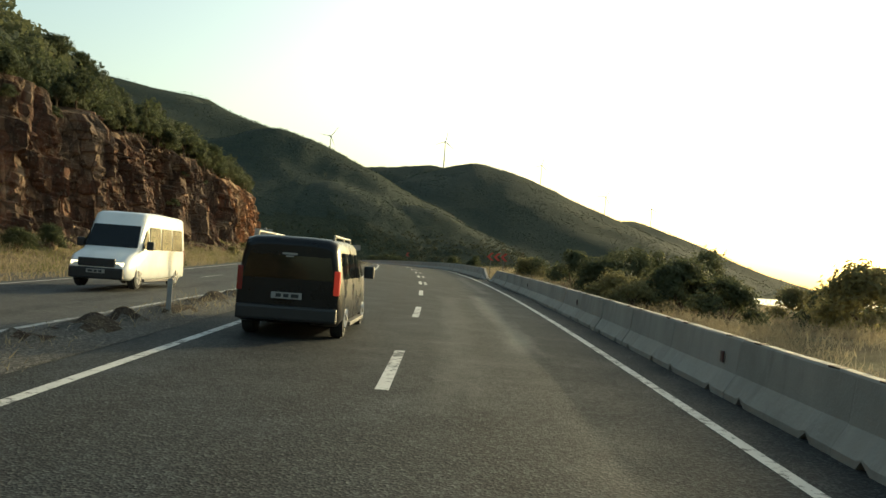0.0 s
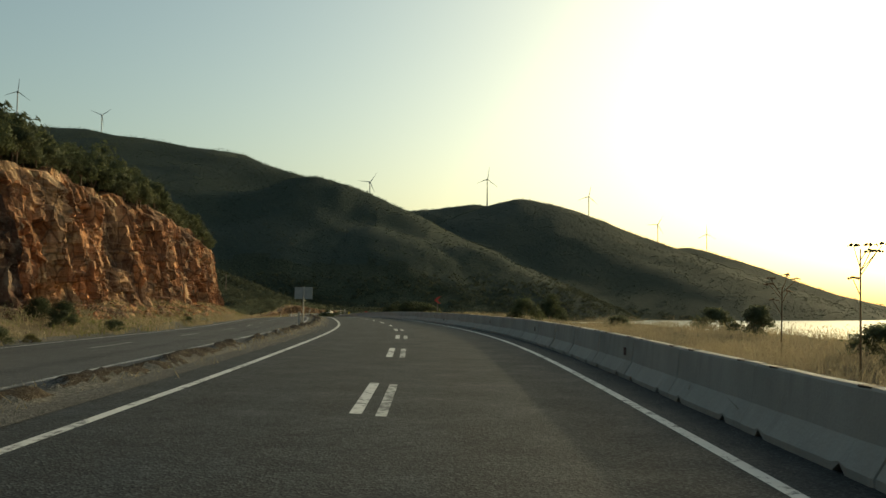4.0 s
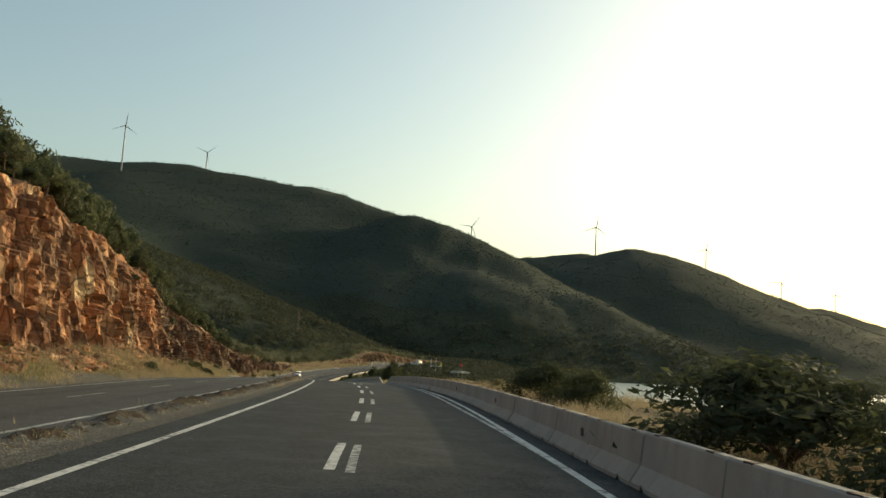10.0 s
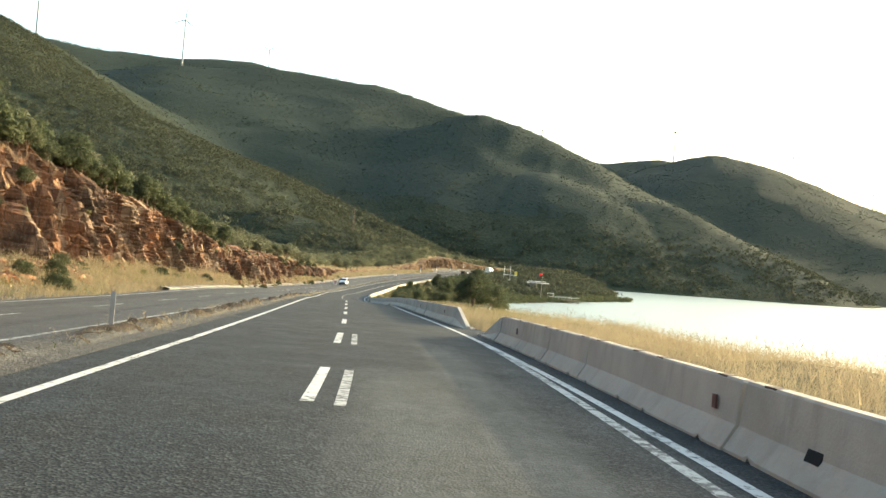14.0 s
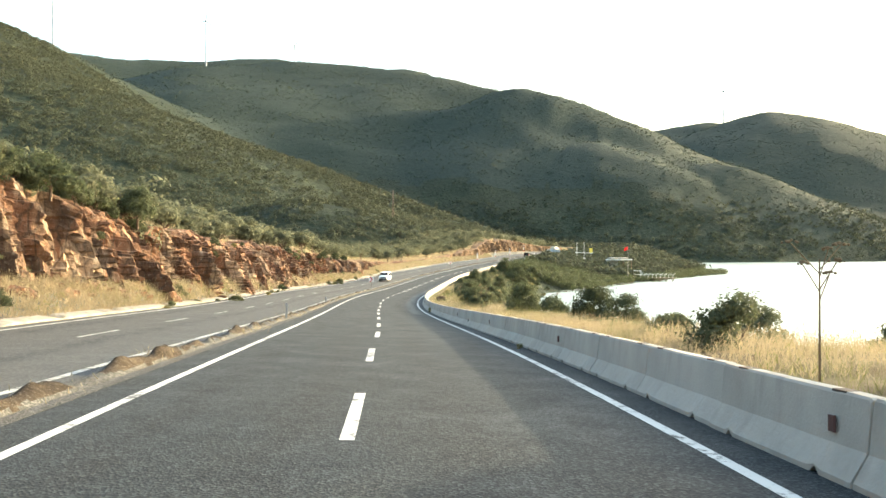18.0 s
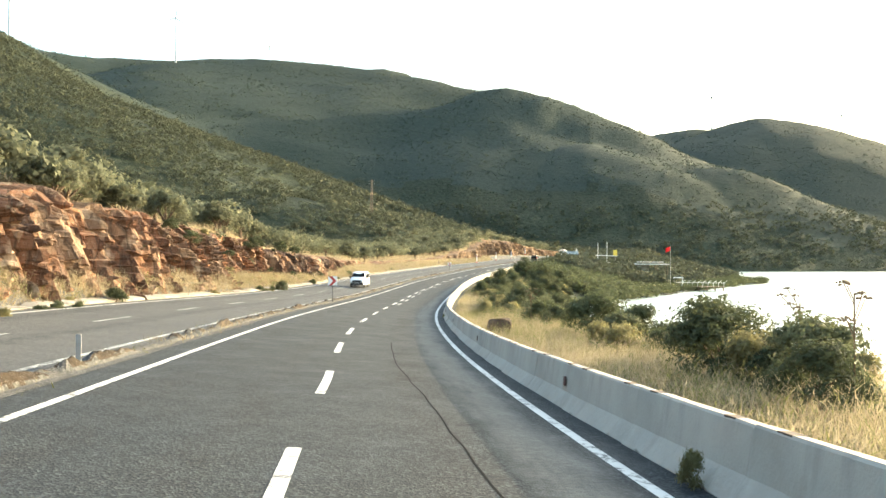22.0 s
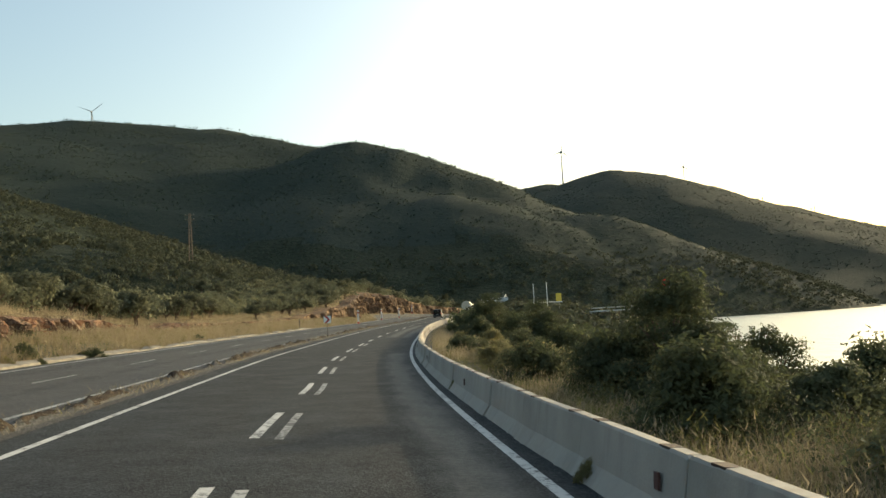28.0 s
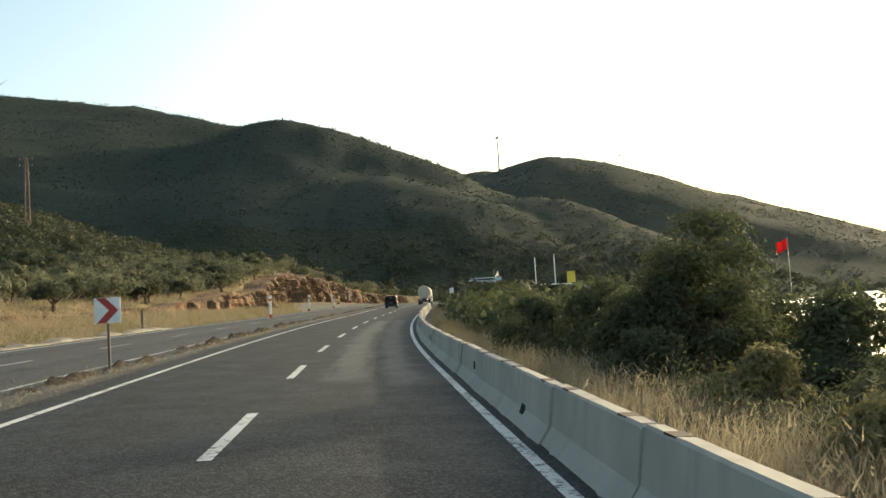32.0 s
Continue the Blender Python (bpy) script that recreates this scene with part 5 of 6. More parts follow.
grass("dry_grass", 215, 470, lambda s: cliff_face(s) - 0.3, lambda s: inner_line(s) - 8.6, 9000, 0.62, STRAW, "tall golden dry grass under the low rock cut", 60, 9, 0.33, True, 2.4)
grass("dry_grass", 440, 600, lambda s: cliff_face(s) - 1.6, lambda s: inner_line(s) - 8.6, 7000, 0.6, STRAW, "golden dry grass hiding the last of the low cut", 61, 9, 0.30, True, 2.4)
grass("dry_grass", 462, 505, 5.3, 8.0, 1200, 0.6, STRAW, "tall seeding grass beside the last bushes", 62, 14, 0.30, False, 1.2)
grass("green_grass", -5, 600, lambda s: cliff_face(s) + 0.5, lambda s: inner_line(s) - 8.6, 6500, 0.45, STRAW_GREEN, "green weeds at the foot of the cliff", 47, 9, 0.45, True, 2.6)


# ---- loose stones and clods ----
def rubble(name, s0, s1, d0, d1, count, size, mat, label, seed, patchy=0.4):
    r = np.random.default_rng(seed)
    bm = bmesh.new()
    bmesh.ops.create_icosphere(bm, subdivisions=1, radius=1)
    ball = np.array([v.co for v in bm.verts])
    tri = np.array([[v.index for v in f.verts] for f in bm.faces])
    bm.free()
    s = r.uniform(s0, s1, count)
    lo, hi = d0(s) if callable(d0) else d0, d1(s) if callable(d1) else d1
    d = lo + (hi - lo) * r.uniform(0.08, 0.92, count)
    ok = fbm(s / 4, d / 2, seed) > patchy
    s, d = s[ok], d[ok]
    p = on_road(s, d)
    p[:, 2] = ground(p[:, 0], p[:, 1])
    n = len(p)
    k = size * r.uniform(0.3, 1.0, n) ** 2.2
    shape = ball[None] * r.uniform(0.6, 1.25, (n, len(ball), 1)) * np.stack([r.uniform(0.8, 1.5, n), r.uniform(0.8, 1.5, n), r.uniform(0.5, 0.9, n)], -1)[:, None]
    v = p[:, None] + shape * k[:, None, None] + np.array([0, 0, 1])[None, None] * k[:, None, None] * 0.25
    f = tri[None] + (np.arange(n) * len(ball))[:, None, None]
    ob = new(name, mesh_from(name, v.reshape(-1, 3), f.reshape(-1, 3), mat, shade=False))
    return tagged(ob, label, "stones", kind="stuff")


EARTH = rock("dark_earth", [(0.05, 0.035, 0.022), (0.12, 0.082, 0.05), (0.20, 0.145, 0.09)], 0.3)
rubble("clods", -10, 600, lambda s: inner_line(s) + 0.5, -4.9, 6000, 0.16, EARTH, "dark clods of earth and weeds on the median", 51, 0.46)
rubble("loose_stones", -10, 600, -5.0, -4.2, 3000, 0.045, STONE, "loose stones on the gravel edge", 52, 0.3)
rubble("loose_stones", -10, 115, lambda s: cliff_face(s) + 0.6, lambda s: cliff_face(s) + 5.0, 2600, 0.42, BROWN_ROCK, "fallen brown rocks under the cliff", 57, 0.42)
rubble("loose_stones", 115, 275, lambda s: cliff_face(s) + 0.4, lambda s: cliff_face(s) + 5.0, 3900, 0.40, CLIFF_MAT, "fallen rocks at the foot of the cliff", 53, 0.40)
rubble("loose_stones", 275, 440, lambda s: cliff_face(s) + 0.2, lambda s: cliff_face(s) + 2.4, 900, 0.45, RUSSET_ROCK, "fallen russet stones in the dry grass", 58, 0.45)
rubble("loose_stones", 5, 560, 3.9, 4.15, 700, 0.05, STONE, "grit and stones along the barrier's foot", 54, 0.45)
rubble("shore_rocks", 330, 660, lambda s: shore(s) - 1.5, lambda s: shore(s) + 0.6, 1200, 0.6, STONE, "dark rocks along the lake shore", 55, 0.4)
rubble("loose_stones", 222, 230, 8.5, 12.5, 60, 0.42, EARTH, "brown rocks half hidden in dry grass", 56, 0.2)
bm = bmesh.new()
bmesh.ops.create_icosphere(bm, subdivisions=3, radius=0.56)
for v in bm.verts:
    k = 1 + 0.5 * (float(fbm(np.array(v.co.x * 1.7 + v.co.z), np.array(v.co.y * 1.7 - v.co.z), 58)) - 0.5)
    v.co = Vector((max(-0.45, min(0.45, v.co.x)) * 1.15, max(-0.36, min(0.36, v.co.y)), max(-0.3, min(0.40, v.co.z)))) * k
boulder_at = on_road(373.2, 6.15)
boulder = part("boulder", bm, rock("brown_stone", [(0.05, 0.038, 0.03), (0.12, 0.09, 0.068), (0.20, 0.155, 0.12)], 0.3), None, "", land_pose(float(boulder_at[0]), float(boulder_at[1]), 0.34, 24))
tagged(boulder, "block of brown-grey stone among dry grass behind the barrier", "boulder")

# ---- road signs and posts ----
WHITE = plain("white_sheet", (0.72, 0.71, 0.68), 0.4)
RED = plain("sign_red", (0.36, 0.035, 0.03), 0.4)
STEEL = plain("galvanised_steel", (0.30, 0.30, 0.29), 0.5, 0.6)
DARK_STEEL = plain("weathered_post", (0.09, 0.085, 0.08), 0.65, 0.3)
BLACK = plain("black_plastic", (0.018, 0.018, 0.019), 0.5)
GREY = plain("grey_plastic", (0.26, 0.25, 0.24), 0.6)
YELLOW = plain("yellow_sheet", (0.62, 0.47, 0.07), 0.45)
FLAG = plain("red_cloth", (0.55, 0.03, 0.03), 0.8)


def slab(x0, x1, y0, y1, z0, z1, bevel=0.004):
    return box(bmesh.new(), x0, x1, y0, y1, z0, z1, bevel)


def stick(*args, **kw):
    return rod(bmesh.new(), *args, **kw)


def arrow(wide, tall, thick, way, y):
    """A chevron band pointing to way (1: to +x), standing 'thick' proud of y."""
    bm = bmesh.new()
    w, h, k = wide / 2, tall / 2, wide * 0.42
    pts = [(-w, h), (-w + k, h), (w, 0), (-w + k, -h), (-w, -h), (w - k, 0)]
    lo = [bm.verts.new((x * way, y, z)) for x, z in pts]
    hi = [bm.verts.new((x * way, y - thick, z)) for x, z in pts]
    for ring in (lo, hi):
        bm.faces.new((ring[0], ring[1], ring[2], ring[5]))
        bm.faces.new((ring[5], ring[2], ring[3], ring[4]))
    for a in range(6):
        b = (a + 1) % 6
        bm.faces.new((lo[a], lo[b], hi[b], hi[a]))
    bmesh.ops.recalc_face_normals(bm, faces=bm.faces)
    return bm


def chevron_sign(m, size, way, height, label, board=True):
    ob = thing("chevron_sign", m, label, "road sign")
    part("post", stick((0, 0, -0.3), (0, 0, height + size * 0.45), 0.035), DARK_STEEL, ob)
    if board:
        p = part("board", slab(-size / 2, size / 2, -0.05, -0.035, height - size / 2, height + size / 2), WHITE, ob, "white board")
        part("chevron", arrow(size * 0.84, size * 0.98, 0.006, way, -0.052), RED, p, "dark red chevron", pose(0, 0, height))
    else:
        part("chevron", arrow(size, size, 0.012, way, -0.04), RED, ob, "red chevron plate", pose(0, 0, height))
    return ob


chevron_sign(road_pose(400.6, -4.6, 0.0, 0), 0.70, 1, 1.62, "white square road sign with red chevron on the median")
chevron_sign(road_pose(500.4, -4.8, 0.0, 0), 0.66, 1, 1.62, "white square sign with dark red chevron above median weeds")
chevron_sign(road_pose(144.5, 6.12, 0.1, 0), 0.66, -1, 1.86, "single red chevron plate on a dark post in dry grass", False)
triple = thing("chevron_sign", road_pose(67.9, 6.02, 0.28, -6), "three red chevron plates side by side on two posts", "road sign")
for x in (-0.52, 0.52):
    part("post", stick((x, 0, -0.3), (x, 0, 1.65), 0.035), DARK_STEEL, triple)
for x in (-0.55, 0.0, 0.55):
    part("chevron", arrow(0.56, 0.62, 0.012, -1, -0.04), RED, triple, "red chevron plate", pose(x, 0, 1.45))
panel = thing("hazard_panel", road_pose(30.4, -6.05, 0.0, 0), "red and white striped hazard panel under a grey square plate", "road sign")
part("post", stick((0.05, 0.03, -0.2), (0.12, 0.03, 2.1), 0.045), STEEL, panel)
part("square_plate", slab(-0.28, 0.36, 0.08, 0.10, 1.50, 2.05), GREY, panel, "grey back of a square plate")
plate_ = part("plate", slab(-0.15, 0.15, -0.04, -0.02, 0.50, 1.52), WHITE, panel, "white plate")
for z in (0.53, 0.84, 1.15):
    bm = bmesh.new()
    q = [bm.verts.new(c) for c in ((-0.15, -0.044, z), (0.15, -0.044, z + 0.16), (0.15, -0.044, z + 0.34), (-0.15, -0.044, z + 0.18))]
    bm.faces.new(q)
    bmesh.ops.solidify(bm, geom=bm.faces[:], thickness=0.004)
    part("stripe", bm, RED, plate_, "red slanted stripe")
twin = thing("road_sign", road_pose(111.1, -5.39, -0.28, 0), "two pale sign plates side by side on a steel post", "road sign")
part("post", stick((0, 0, -0.2), (0, 0, 2.55), 0.04), STEEL, twin)
for x in (-0.26, 0.26):
    part("plate", slab(x - 0.23, x + 0.23, -0.05, -0.03, 1.85, 2.5), GREY, twin, "grey sign plate")
for s_, d_, h_ in ((17, -5.0, 0.75), (115.2, -5.9, 0.85), (166, -6.0, 0.8), (236, -5.4, 0.85), (318, -4.6, 0.8), (352, -4.8, 0.6), (286, -4.9, 0.5)):
    post = thing("marker_post", road_pose(s_, d_, 0.0, 8), "thin grey plastic marker post standing in the median", "post", "marker posts in the median")
    part("stem", slab(-0.05, 0.05, -0.012, 0.012, -0.2, h_, 0.006), GREY, post)
    part("cap", slab(-0.052, 0.052, -0.016, 0.016, h_ - 0.16, h_ - 0.06, 0.003), STEEL, post, "dull reflector band")
side_post = thing("marker_post", road_pose(536, -14.6, 0.1, 0), "dark marker post beside the oncoming lanes", "post")
part("stem", slab(-0.07, 0.07, -0.02, 0.02, -0.2, 1.3, 0.006), DARK_STEEL, side_post)
for x_, y_, h_ in ((-123.0, 553.6, 2.5), (-124.2, 585, 2.5), (-124.3, 611, 2.5), (-126.0, 648, 2.5)):
    pole_ = thing("snow_pole", land_pose(x_, y_), "tall white snow pole with a red foot beside the road", "post", "snow poles by the bend")
    part("shaft", slab(-0.14, 0.14, -0.03, 0.03, 0.5, h_, 0.01), WHITE, pole_, "white shaft")
    part("foot", slab(-0.15, 0.15, -0.035, 0.035, -0.3, 0.5, 0.01), RED, pole_, "red foot")
    part("band", slab(-0.145, 0.145, -0.035, 0.035, h_ - 0.55, h_ - 0.35, 0.004), RED, pole_, "red band")

# ---- the signboard before the bend ----
WOOD = rock("old_timber", [(0.10, 0.075, 0.05), (0.20, 0.155, 0.11), (0.27, 0.22, 0.17)], 0.2)
INK = plain("dark_lettering", (0.035, 0.05, 0.065), 0.6)
PALE_BLUE = plain("pale_signboard", (0.46, 0.50, 0.52), 0.5)
sign_m = pose(-99.6, 571.0, float(ground(np.array([-99.6]), np.array([571.0]))[0]), 0, 0, 2)
sign_lift = -1.2 - sign_m.translation.z
board = thing("signboard", sign_m, "pale roadside signboard with dark lettering on wooden legs", "signboard")
for x in (-0.9, 1.9):
    part("leg", stick((x, 0.05, -0.5), (x + 0.05, 0.05, sign_lift), 0.07), WOOD, board)
face = part("panel", slab(-2.4, 2.4, -0.06, 0.0, sign_lift - 0.45, sign_lift + 0.45, 0.01), PALE_BLUE, board, "pale blue panel")


def lettering(text, size, x, z, parent):
    curve = bpy.data.curves.new("lettering", "FONT")
    curve.body, curve.size, curve.extrude, curve.align_x = text, size, 0.006, "CENTER"
    tmp = new("lettering_curve", curve)
    me = bpy.data.meshes.new_from_object(tmp)
    bpy.data.objects.remove(tmp)
    ob = new("lettering", me)
    me.materials.append(INK)
    ob.parent = parent
    ob.matrix_basis = pose(x, -0.068, z, 90, 0, 0)
    return tagged(ob, "dark capital letters")


lettering("KÖY KAHVALTI", 0.52, 0.25, sign_lift - 0.38, face)
part("bar", slab(-0.7, 1.5, -0.068, -0.062, sign_lift + 0.12, sign_lift + 0.32, 0), INK, face, "dark line of small lettering")
part("emblem", slab(-2.2, -1.75, -0.068, -0.062, sign_lift - 0.2, sign_lift + 0.2, 0), GREY, face, "grey emblem")
part("lamp", slab(-2.75, -2.42, -0.12, 0.02, sign_lift - 0.22, sign_lift + 0.22, 0.03), WHITE, board, "white lamp box")
part("mast", stick((1.5, 0.08, sign_lift), (1.5, 0.08, sign_lift + 1.5), 0.03), STEEL, board)
bm = bmesh.new()
bm.faces.new([bm.verts.new(c) for c in ((1.55, 0.08, sign_lift + 0.45), (2.15, 0.14, sign_lift + 0.6), (2.0, 0.06, sign_lift + 1.2))])
bmesh.ops.solidify(bm, geom=bm.faces[:], thickness=0.01)
part("pennant", bm, WHITE, board, "white pennant")
wp = thing("notice_board", land_pose(-103.6, 556.0), "white upright panel beside a dark crate", "panel")
part("panel", slab(-0.22, 0.22, -0.04, 0.04, 0.6, 2.9, 0.03), WHITE, wp)
part("foot", slab(-0.1, 0.1, -0.05, 0.05, -0.2, 0.6, 0.02), STEEL, wp)
crate = thing("crate", land_pose(-102.6, 555.0), "dark metal crate standing behind the barrier", "crate")
part("body", slab(-0.75, 0.75, -0.5, 0.5, 0.0, 1.15, 0.03), BLACK, crate)
part("lid", slab(-0.78, 0.78, -0.53, 0.53, 1.15, 1.25, 0.02), DARK_STEEL, crate)

# ---- lakeside restaurant ----
ROOF = plain("pale_roof_sheet", (0.56, 0.54, 0.50), 0.5, 0, 0.4, 0.15, 1.5)
WALL = plain("limewashed_wall", (0.50, 0.47, 0.41), 0.85, 0, 0.2, 0.18, 0.8)
GLASS_DARK = plain("dark_glass", (0.012, 0.014, 0.016), 0.08, 0, 0.6, 0.1, 1.0, 0)


def level(x, y):
    return max(float(ground(np.array([x]), np.array([y]))[0]), LAKE + 0.5)


zb = level(-76.9, 574.0)
rest = thing("restaurant", pose(-76.9, 574.0, zb, 0, 0, 6), "low open restaurant with a pale flat roof above the shore", "building")
part("floor_deck", slab(-4.5, 4.5, -4, 4, -1.6, 0.2, 0.03), WALL, rest)
zt = -4.4 - zb
part("wall", slab(-4.3, -0.5, 1.5, 3.6, 0.2, zt - 0.3, 0.02), WALL, rest, "pale back wall")
for x in (-3.2, -1.5):
    part("window", slab(x - 0.6, x + 0.6, 1.44, 1.5, 1.2, 2.4, 0.01), GLASS_DARK, rest, "dark window")
for x in (-4.2, -1.4, 1.4, 4.2):
    for y in (-3.6, 3.4):
        part("post", stick((x, y, 0.2), (x, y, zt), 0.08), WOOD, rest)
bm = bmesh.new()
box(bm, -4.6, 4.6, -4.4, 4.4, zt - 0.12, zt + 0.10, 0.03)
part("roof", bm, ROOF, rest, "pale sheet roof")
part("roof", slab(-4.0, 3.2, -2.6, 3.2, zt + 0.55, zt + 0.68, 0.03), ROOF, rest, "raised pale roof sheet")
for x in (-3, 0, 2.6):
    part("strut", stick((x, 0.2, zt), (x, 0.2, zt + 0.6), 0.06), WOOD, rest)
shed = thing("shed", pose(-91.0, 575.0, level(-91, 575), 0, 0, 10), "small pale shed among the bushes", "building")
part("wall", slab(-2.0, 2.0, -1.4, 1.4, -0.8, 2.1, 0.02), WALL, shed)
part("roof", slab(-2.3, 2.3, -1.7, 1.7, 2.1, 2.25, 0.03), ROOF, shed, "pale flat roof")
part("door", slab(-0.5, 0.4, -1.46, -1.4, -0.7, 1.4, 0.01), DARK_STEEL, shed, "dark door")
pier = thing("pier", pose(-63.2, 559.0, LAKE, 0, 0, -4), "wooden bathing pier with pale rails over the lake", "pier")
part("deck", slab(-5.5, 5.5, -2.0, 2.0, 1.0, 1.2, 0.03), WOOD, pier)
for x in np.linspace(-5, 5, 6):
    for y in (-1.8, 1.8):
        part("pile", stick((x, y, -1.2), (x, y, 1.0), 0.12), WOOD, pier)
for k, x in enumerate(np.linspace(-5.2, 5.2, 9)):
    part("rail_post", stick((x, -1.9, 1.2), (x, -1.9, 2.2), 0.05), WHITE, pier, "white rail post")
    part("parasol_rib", stick((x, -1.9, 2.2), (x + 0.8, -1.2, 2.75), 0.05), WHITE, pier, "white slanted rail")
part("rail", stick((-5.2, -1.9, 2.2), (5.2, -1.9, 2.2), 0.05), WHITE, pier, "white rail")
gate = thing("bathing_frame", pose(-69.5, 558.5, level(-69.5, 558.5), 0, 0, 0), "pale timber frame standing on the shore", "frame")
for x in (-1.1, 1.1):
    part("post", stick((x, 0, -0.3), (x, 0, 2.9), 0.10), WHITE, gate)
part("beam", stick((-1.3, 0, 2.9), (1.3, 0, 2.9), 0.10), WHITE, gate)
part("beam", stick((-1.3, 0, 1.7), (1.3, 0, 1.7), 0.07), WHITE, gate)
zf = level(-71.4, 544.0)
pole_f = thing("flagpole", pose(-71.4, 544.0, zf), "tall thin flagpole with a red flag on the shore", "flag")
part("pole", stick((0, 0, -0.5), (0, 0, 0.4 - zf), 0.07, 0.04), STEEL, pole_f)
bm = bmesh.new()
n_ = 9
rows_ = [[bm.verts.new((-1.15 * i / n_, 0.16 * math.sin(i * 1.1), 0.3 - zf - z - 0.06 * i)) for i in range(n_ + 1)] for z in (0, 0.35, 0.7, 1.0)]
for a, b in zip(rows_, rows_[1:]):
    for i in range(n_):
        bm.faces.new((a[i], a[i + 1], b[i + 1], b[i]))
bmesh.ops.solidify(bm, geom=bm.faces[:], thickness=0.012)
part("flag", bm, FLAG, pole_f, "waving red cloth")
zg = float(ground(np.array([-92.1]), np.array([577.5]))[0])
frame_ = thing("mast_frame", pose(-91.0, 577.5, zg), "two pale masts joined by a crossbar above the bushes", "mast")
for x in (-1.2, 1.4):
    part("mast", stick((x, 0, -0.3), (x, 0, 1.75 - zg + (0.25 if x > 0 else 0)), 0.07), WHITE, frame_)
part("crossbar", stick((-1.8, 0, -1.9 - zg), (4.4, 0, -2.1 - zg), 0.09), WHITE, frame_)
ysign = thing("sign", pose(-87.3, 578.7, float(ground(np.array([-87.3]), np.array([578.7]))[0])), "small yellow sign above the bushes", "sign")
zy = -1.1 - ysign.matrix_basis.translation.z
part("post", stick((0, 0, -0.3), (0, 0, zy), 0.06), STEEL, ysign)
part("plate", slab(-0.55, 0.55, -0.06, 0.0, zy - 0.95, zy + 0.75, 0.02), YELLOW, ysign, "yellow plate")
for x_, y_, h_ in ((161, 1042, 4), (170, 1046, 4), (214, 1062, 5)):
    house = thing("house", land_pose(x_, y_, -0.2) @ Matrix.Diagonal((0.42, 0.42, 0.42, 1)), "small white house on the far shore", "house")
    part("wall", slab(-4, 4, -3, 3, -1.0, h_, 0.03), WALL, house)
    bm = bmesh.new()
    v_ = [bm.verts.new(c) for c in ((-4.4, -3.4, h_), (4.4, -3.4, h_), (4.4, 3.4, h_), (-4.4, 3.4, h_), (-4.4, 0, h_ + 1.6), (4.4, 0, h_ + 1.6))]
    for q in ((0, 1, 5, 4), (2, 3, 4, 5), (0, 4, 3), (1, 2, 5), (3, 2, 1, 0)):
        bm.faces.new([v_[i] for i in q])
    part("roof", bm, plain("clay_roof", (0.30, 0.14, 0.09), 0.8), house, "clay roof")

# ---- pylon on the slope ----
PYLON = plain("weathered_pole", (0.15, 0.115, 0.085), 0.8, 0, 0.3, 0.2, 4.0)
pyl = thing("utility_pole", pose(-168.1, 592.4, float(ground(np.array([-168.1]), np.array([592.4]))[0])), "weathered brown lattice utility pole on the olive slope", "pole")
zp = 23.0 - pyl.matrix_basis.translation.z
for x in (-0.35, 0.35):
    part("upright", stick((x * 1.3, 0, -0.5), (x * 0.5, 0, zp), 0.13), PYLON, pyl)
for k in range(9):
    z = zp * k / 9
    w_ = 0.45 - 0.27 * k / 9
    part("brace", stick((-w_, 0, z), (w_ * 0.95, 0, z + zp / 9), 0.06, sides=6), PYLON, pyl)
for z in (zp - 0.4, zp - 1.4):
    part("crossarm", stick((-1.1, 0, z), (1.1, 0, z), 0.05), PYLON, pyl)
    for x in (-1.0, 1.0):
        part("insulator", stick((x, 0, z), (x, 0, z + 0.3), 0.05), GREY, pyl)

# ---- wind turbines on the crest ----
# white paint darkened to grey: backlit shade is put into the colour
TURBINE = plain("backlit_turbine", (0.30, 0.31, 0.32), 0.45, 0, 0.4, 0.04, 6.0)


def turbine_meshes(hub):
    tower = bmesh.new()
    rod(tower, (0, 0, -4), (0, 0, hub - 1.4), 1.75, 0.95, 20)
    nacelle = bmesh.new()
    box(nacelle, -1.6, 1.6, -3.0, 6.0, hub - 1.5, hub + 1.7, 0.6)
    nose = bmesh.new()
    bmesh.ops.create_uvsphere(nose, u_segments=14, v_segments=10, radius=1.7, matrix=pose(0, -3.6, hub) @ Matrix.Diagonal((1, 1.3, 1, 1)))
    return tower, nacelle, nose


def blade_bmesh(hub, angle, length):
    bm = bmesh.new()
    rings = []
    for t, chord, thick in ((0.02, 0.9, 0.9), (0.08, 1.1, 0.8), (0.2, 1.7, 0.5), (0.5, 1.1, 0.3), (0.8, 0.6, 0.18), (1.0, 0.2, 0.08)):
        rings.append([bm.verts.new((x * chord, -3.8 + y * thick, t * length)) for x, y in ((-0.35, 0), (0.1, -0.5), (0.65, 0), (0.1, 0.5))])
    for a, b in zip(rings, rings[1:]):
        for i in range(4):
            bm.faces.new((a[i], a[(i + 1) % 4], b[(i + 1) % 4], b[i]))
    bm.faces.new(rings[0][::-1])
    bm.faces.new(rings[-1])
    bmesh.ops.rotate(bm, verts=bm.verts, cent=(0, 0, 0), matrix=Matrix.Rotation(radians(angle), 3, "Y"))
    bmesh.ops.translate(bm, verts=bm.verts, vec=(0, 0, hub))
    return bm


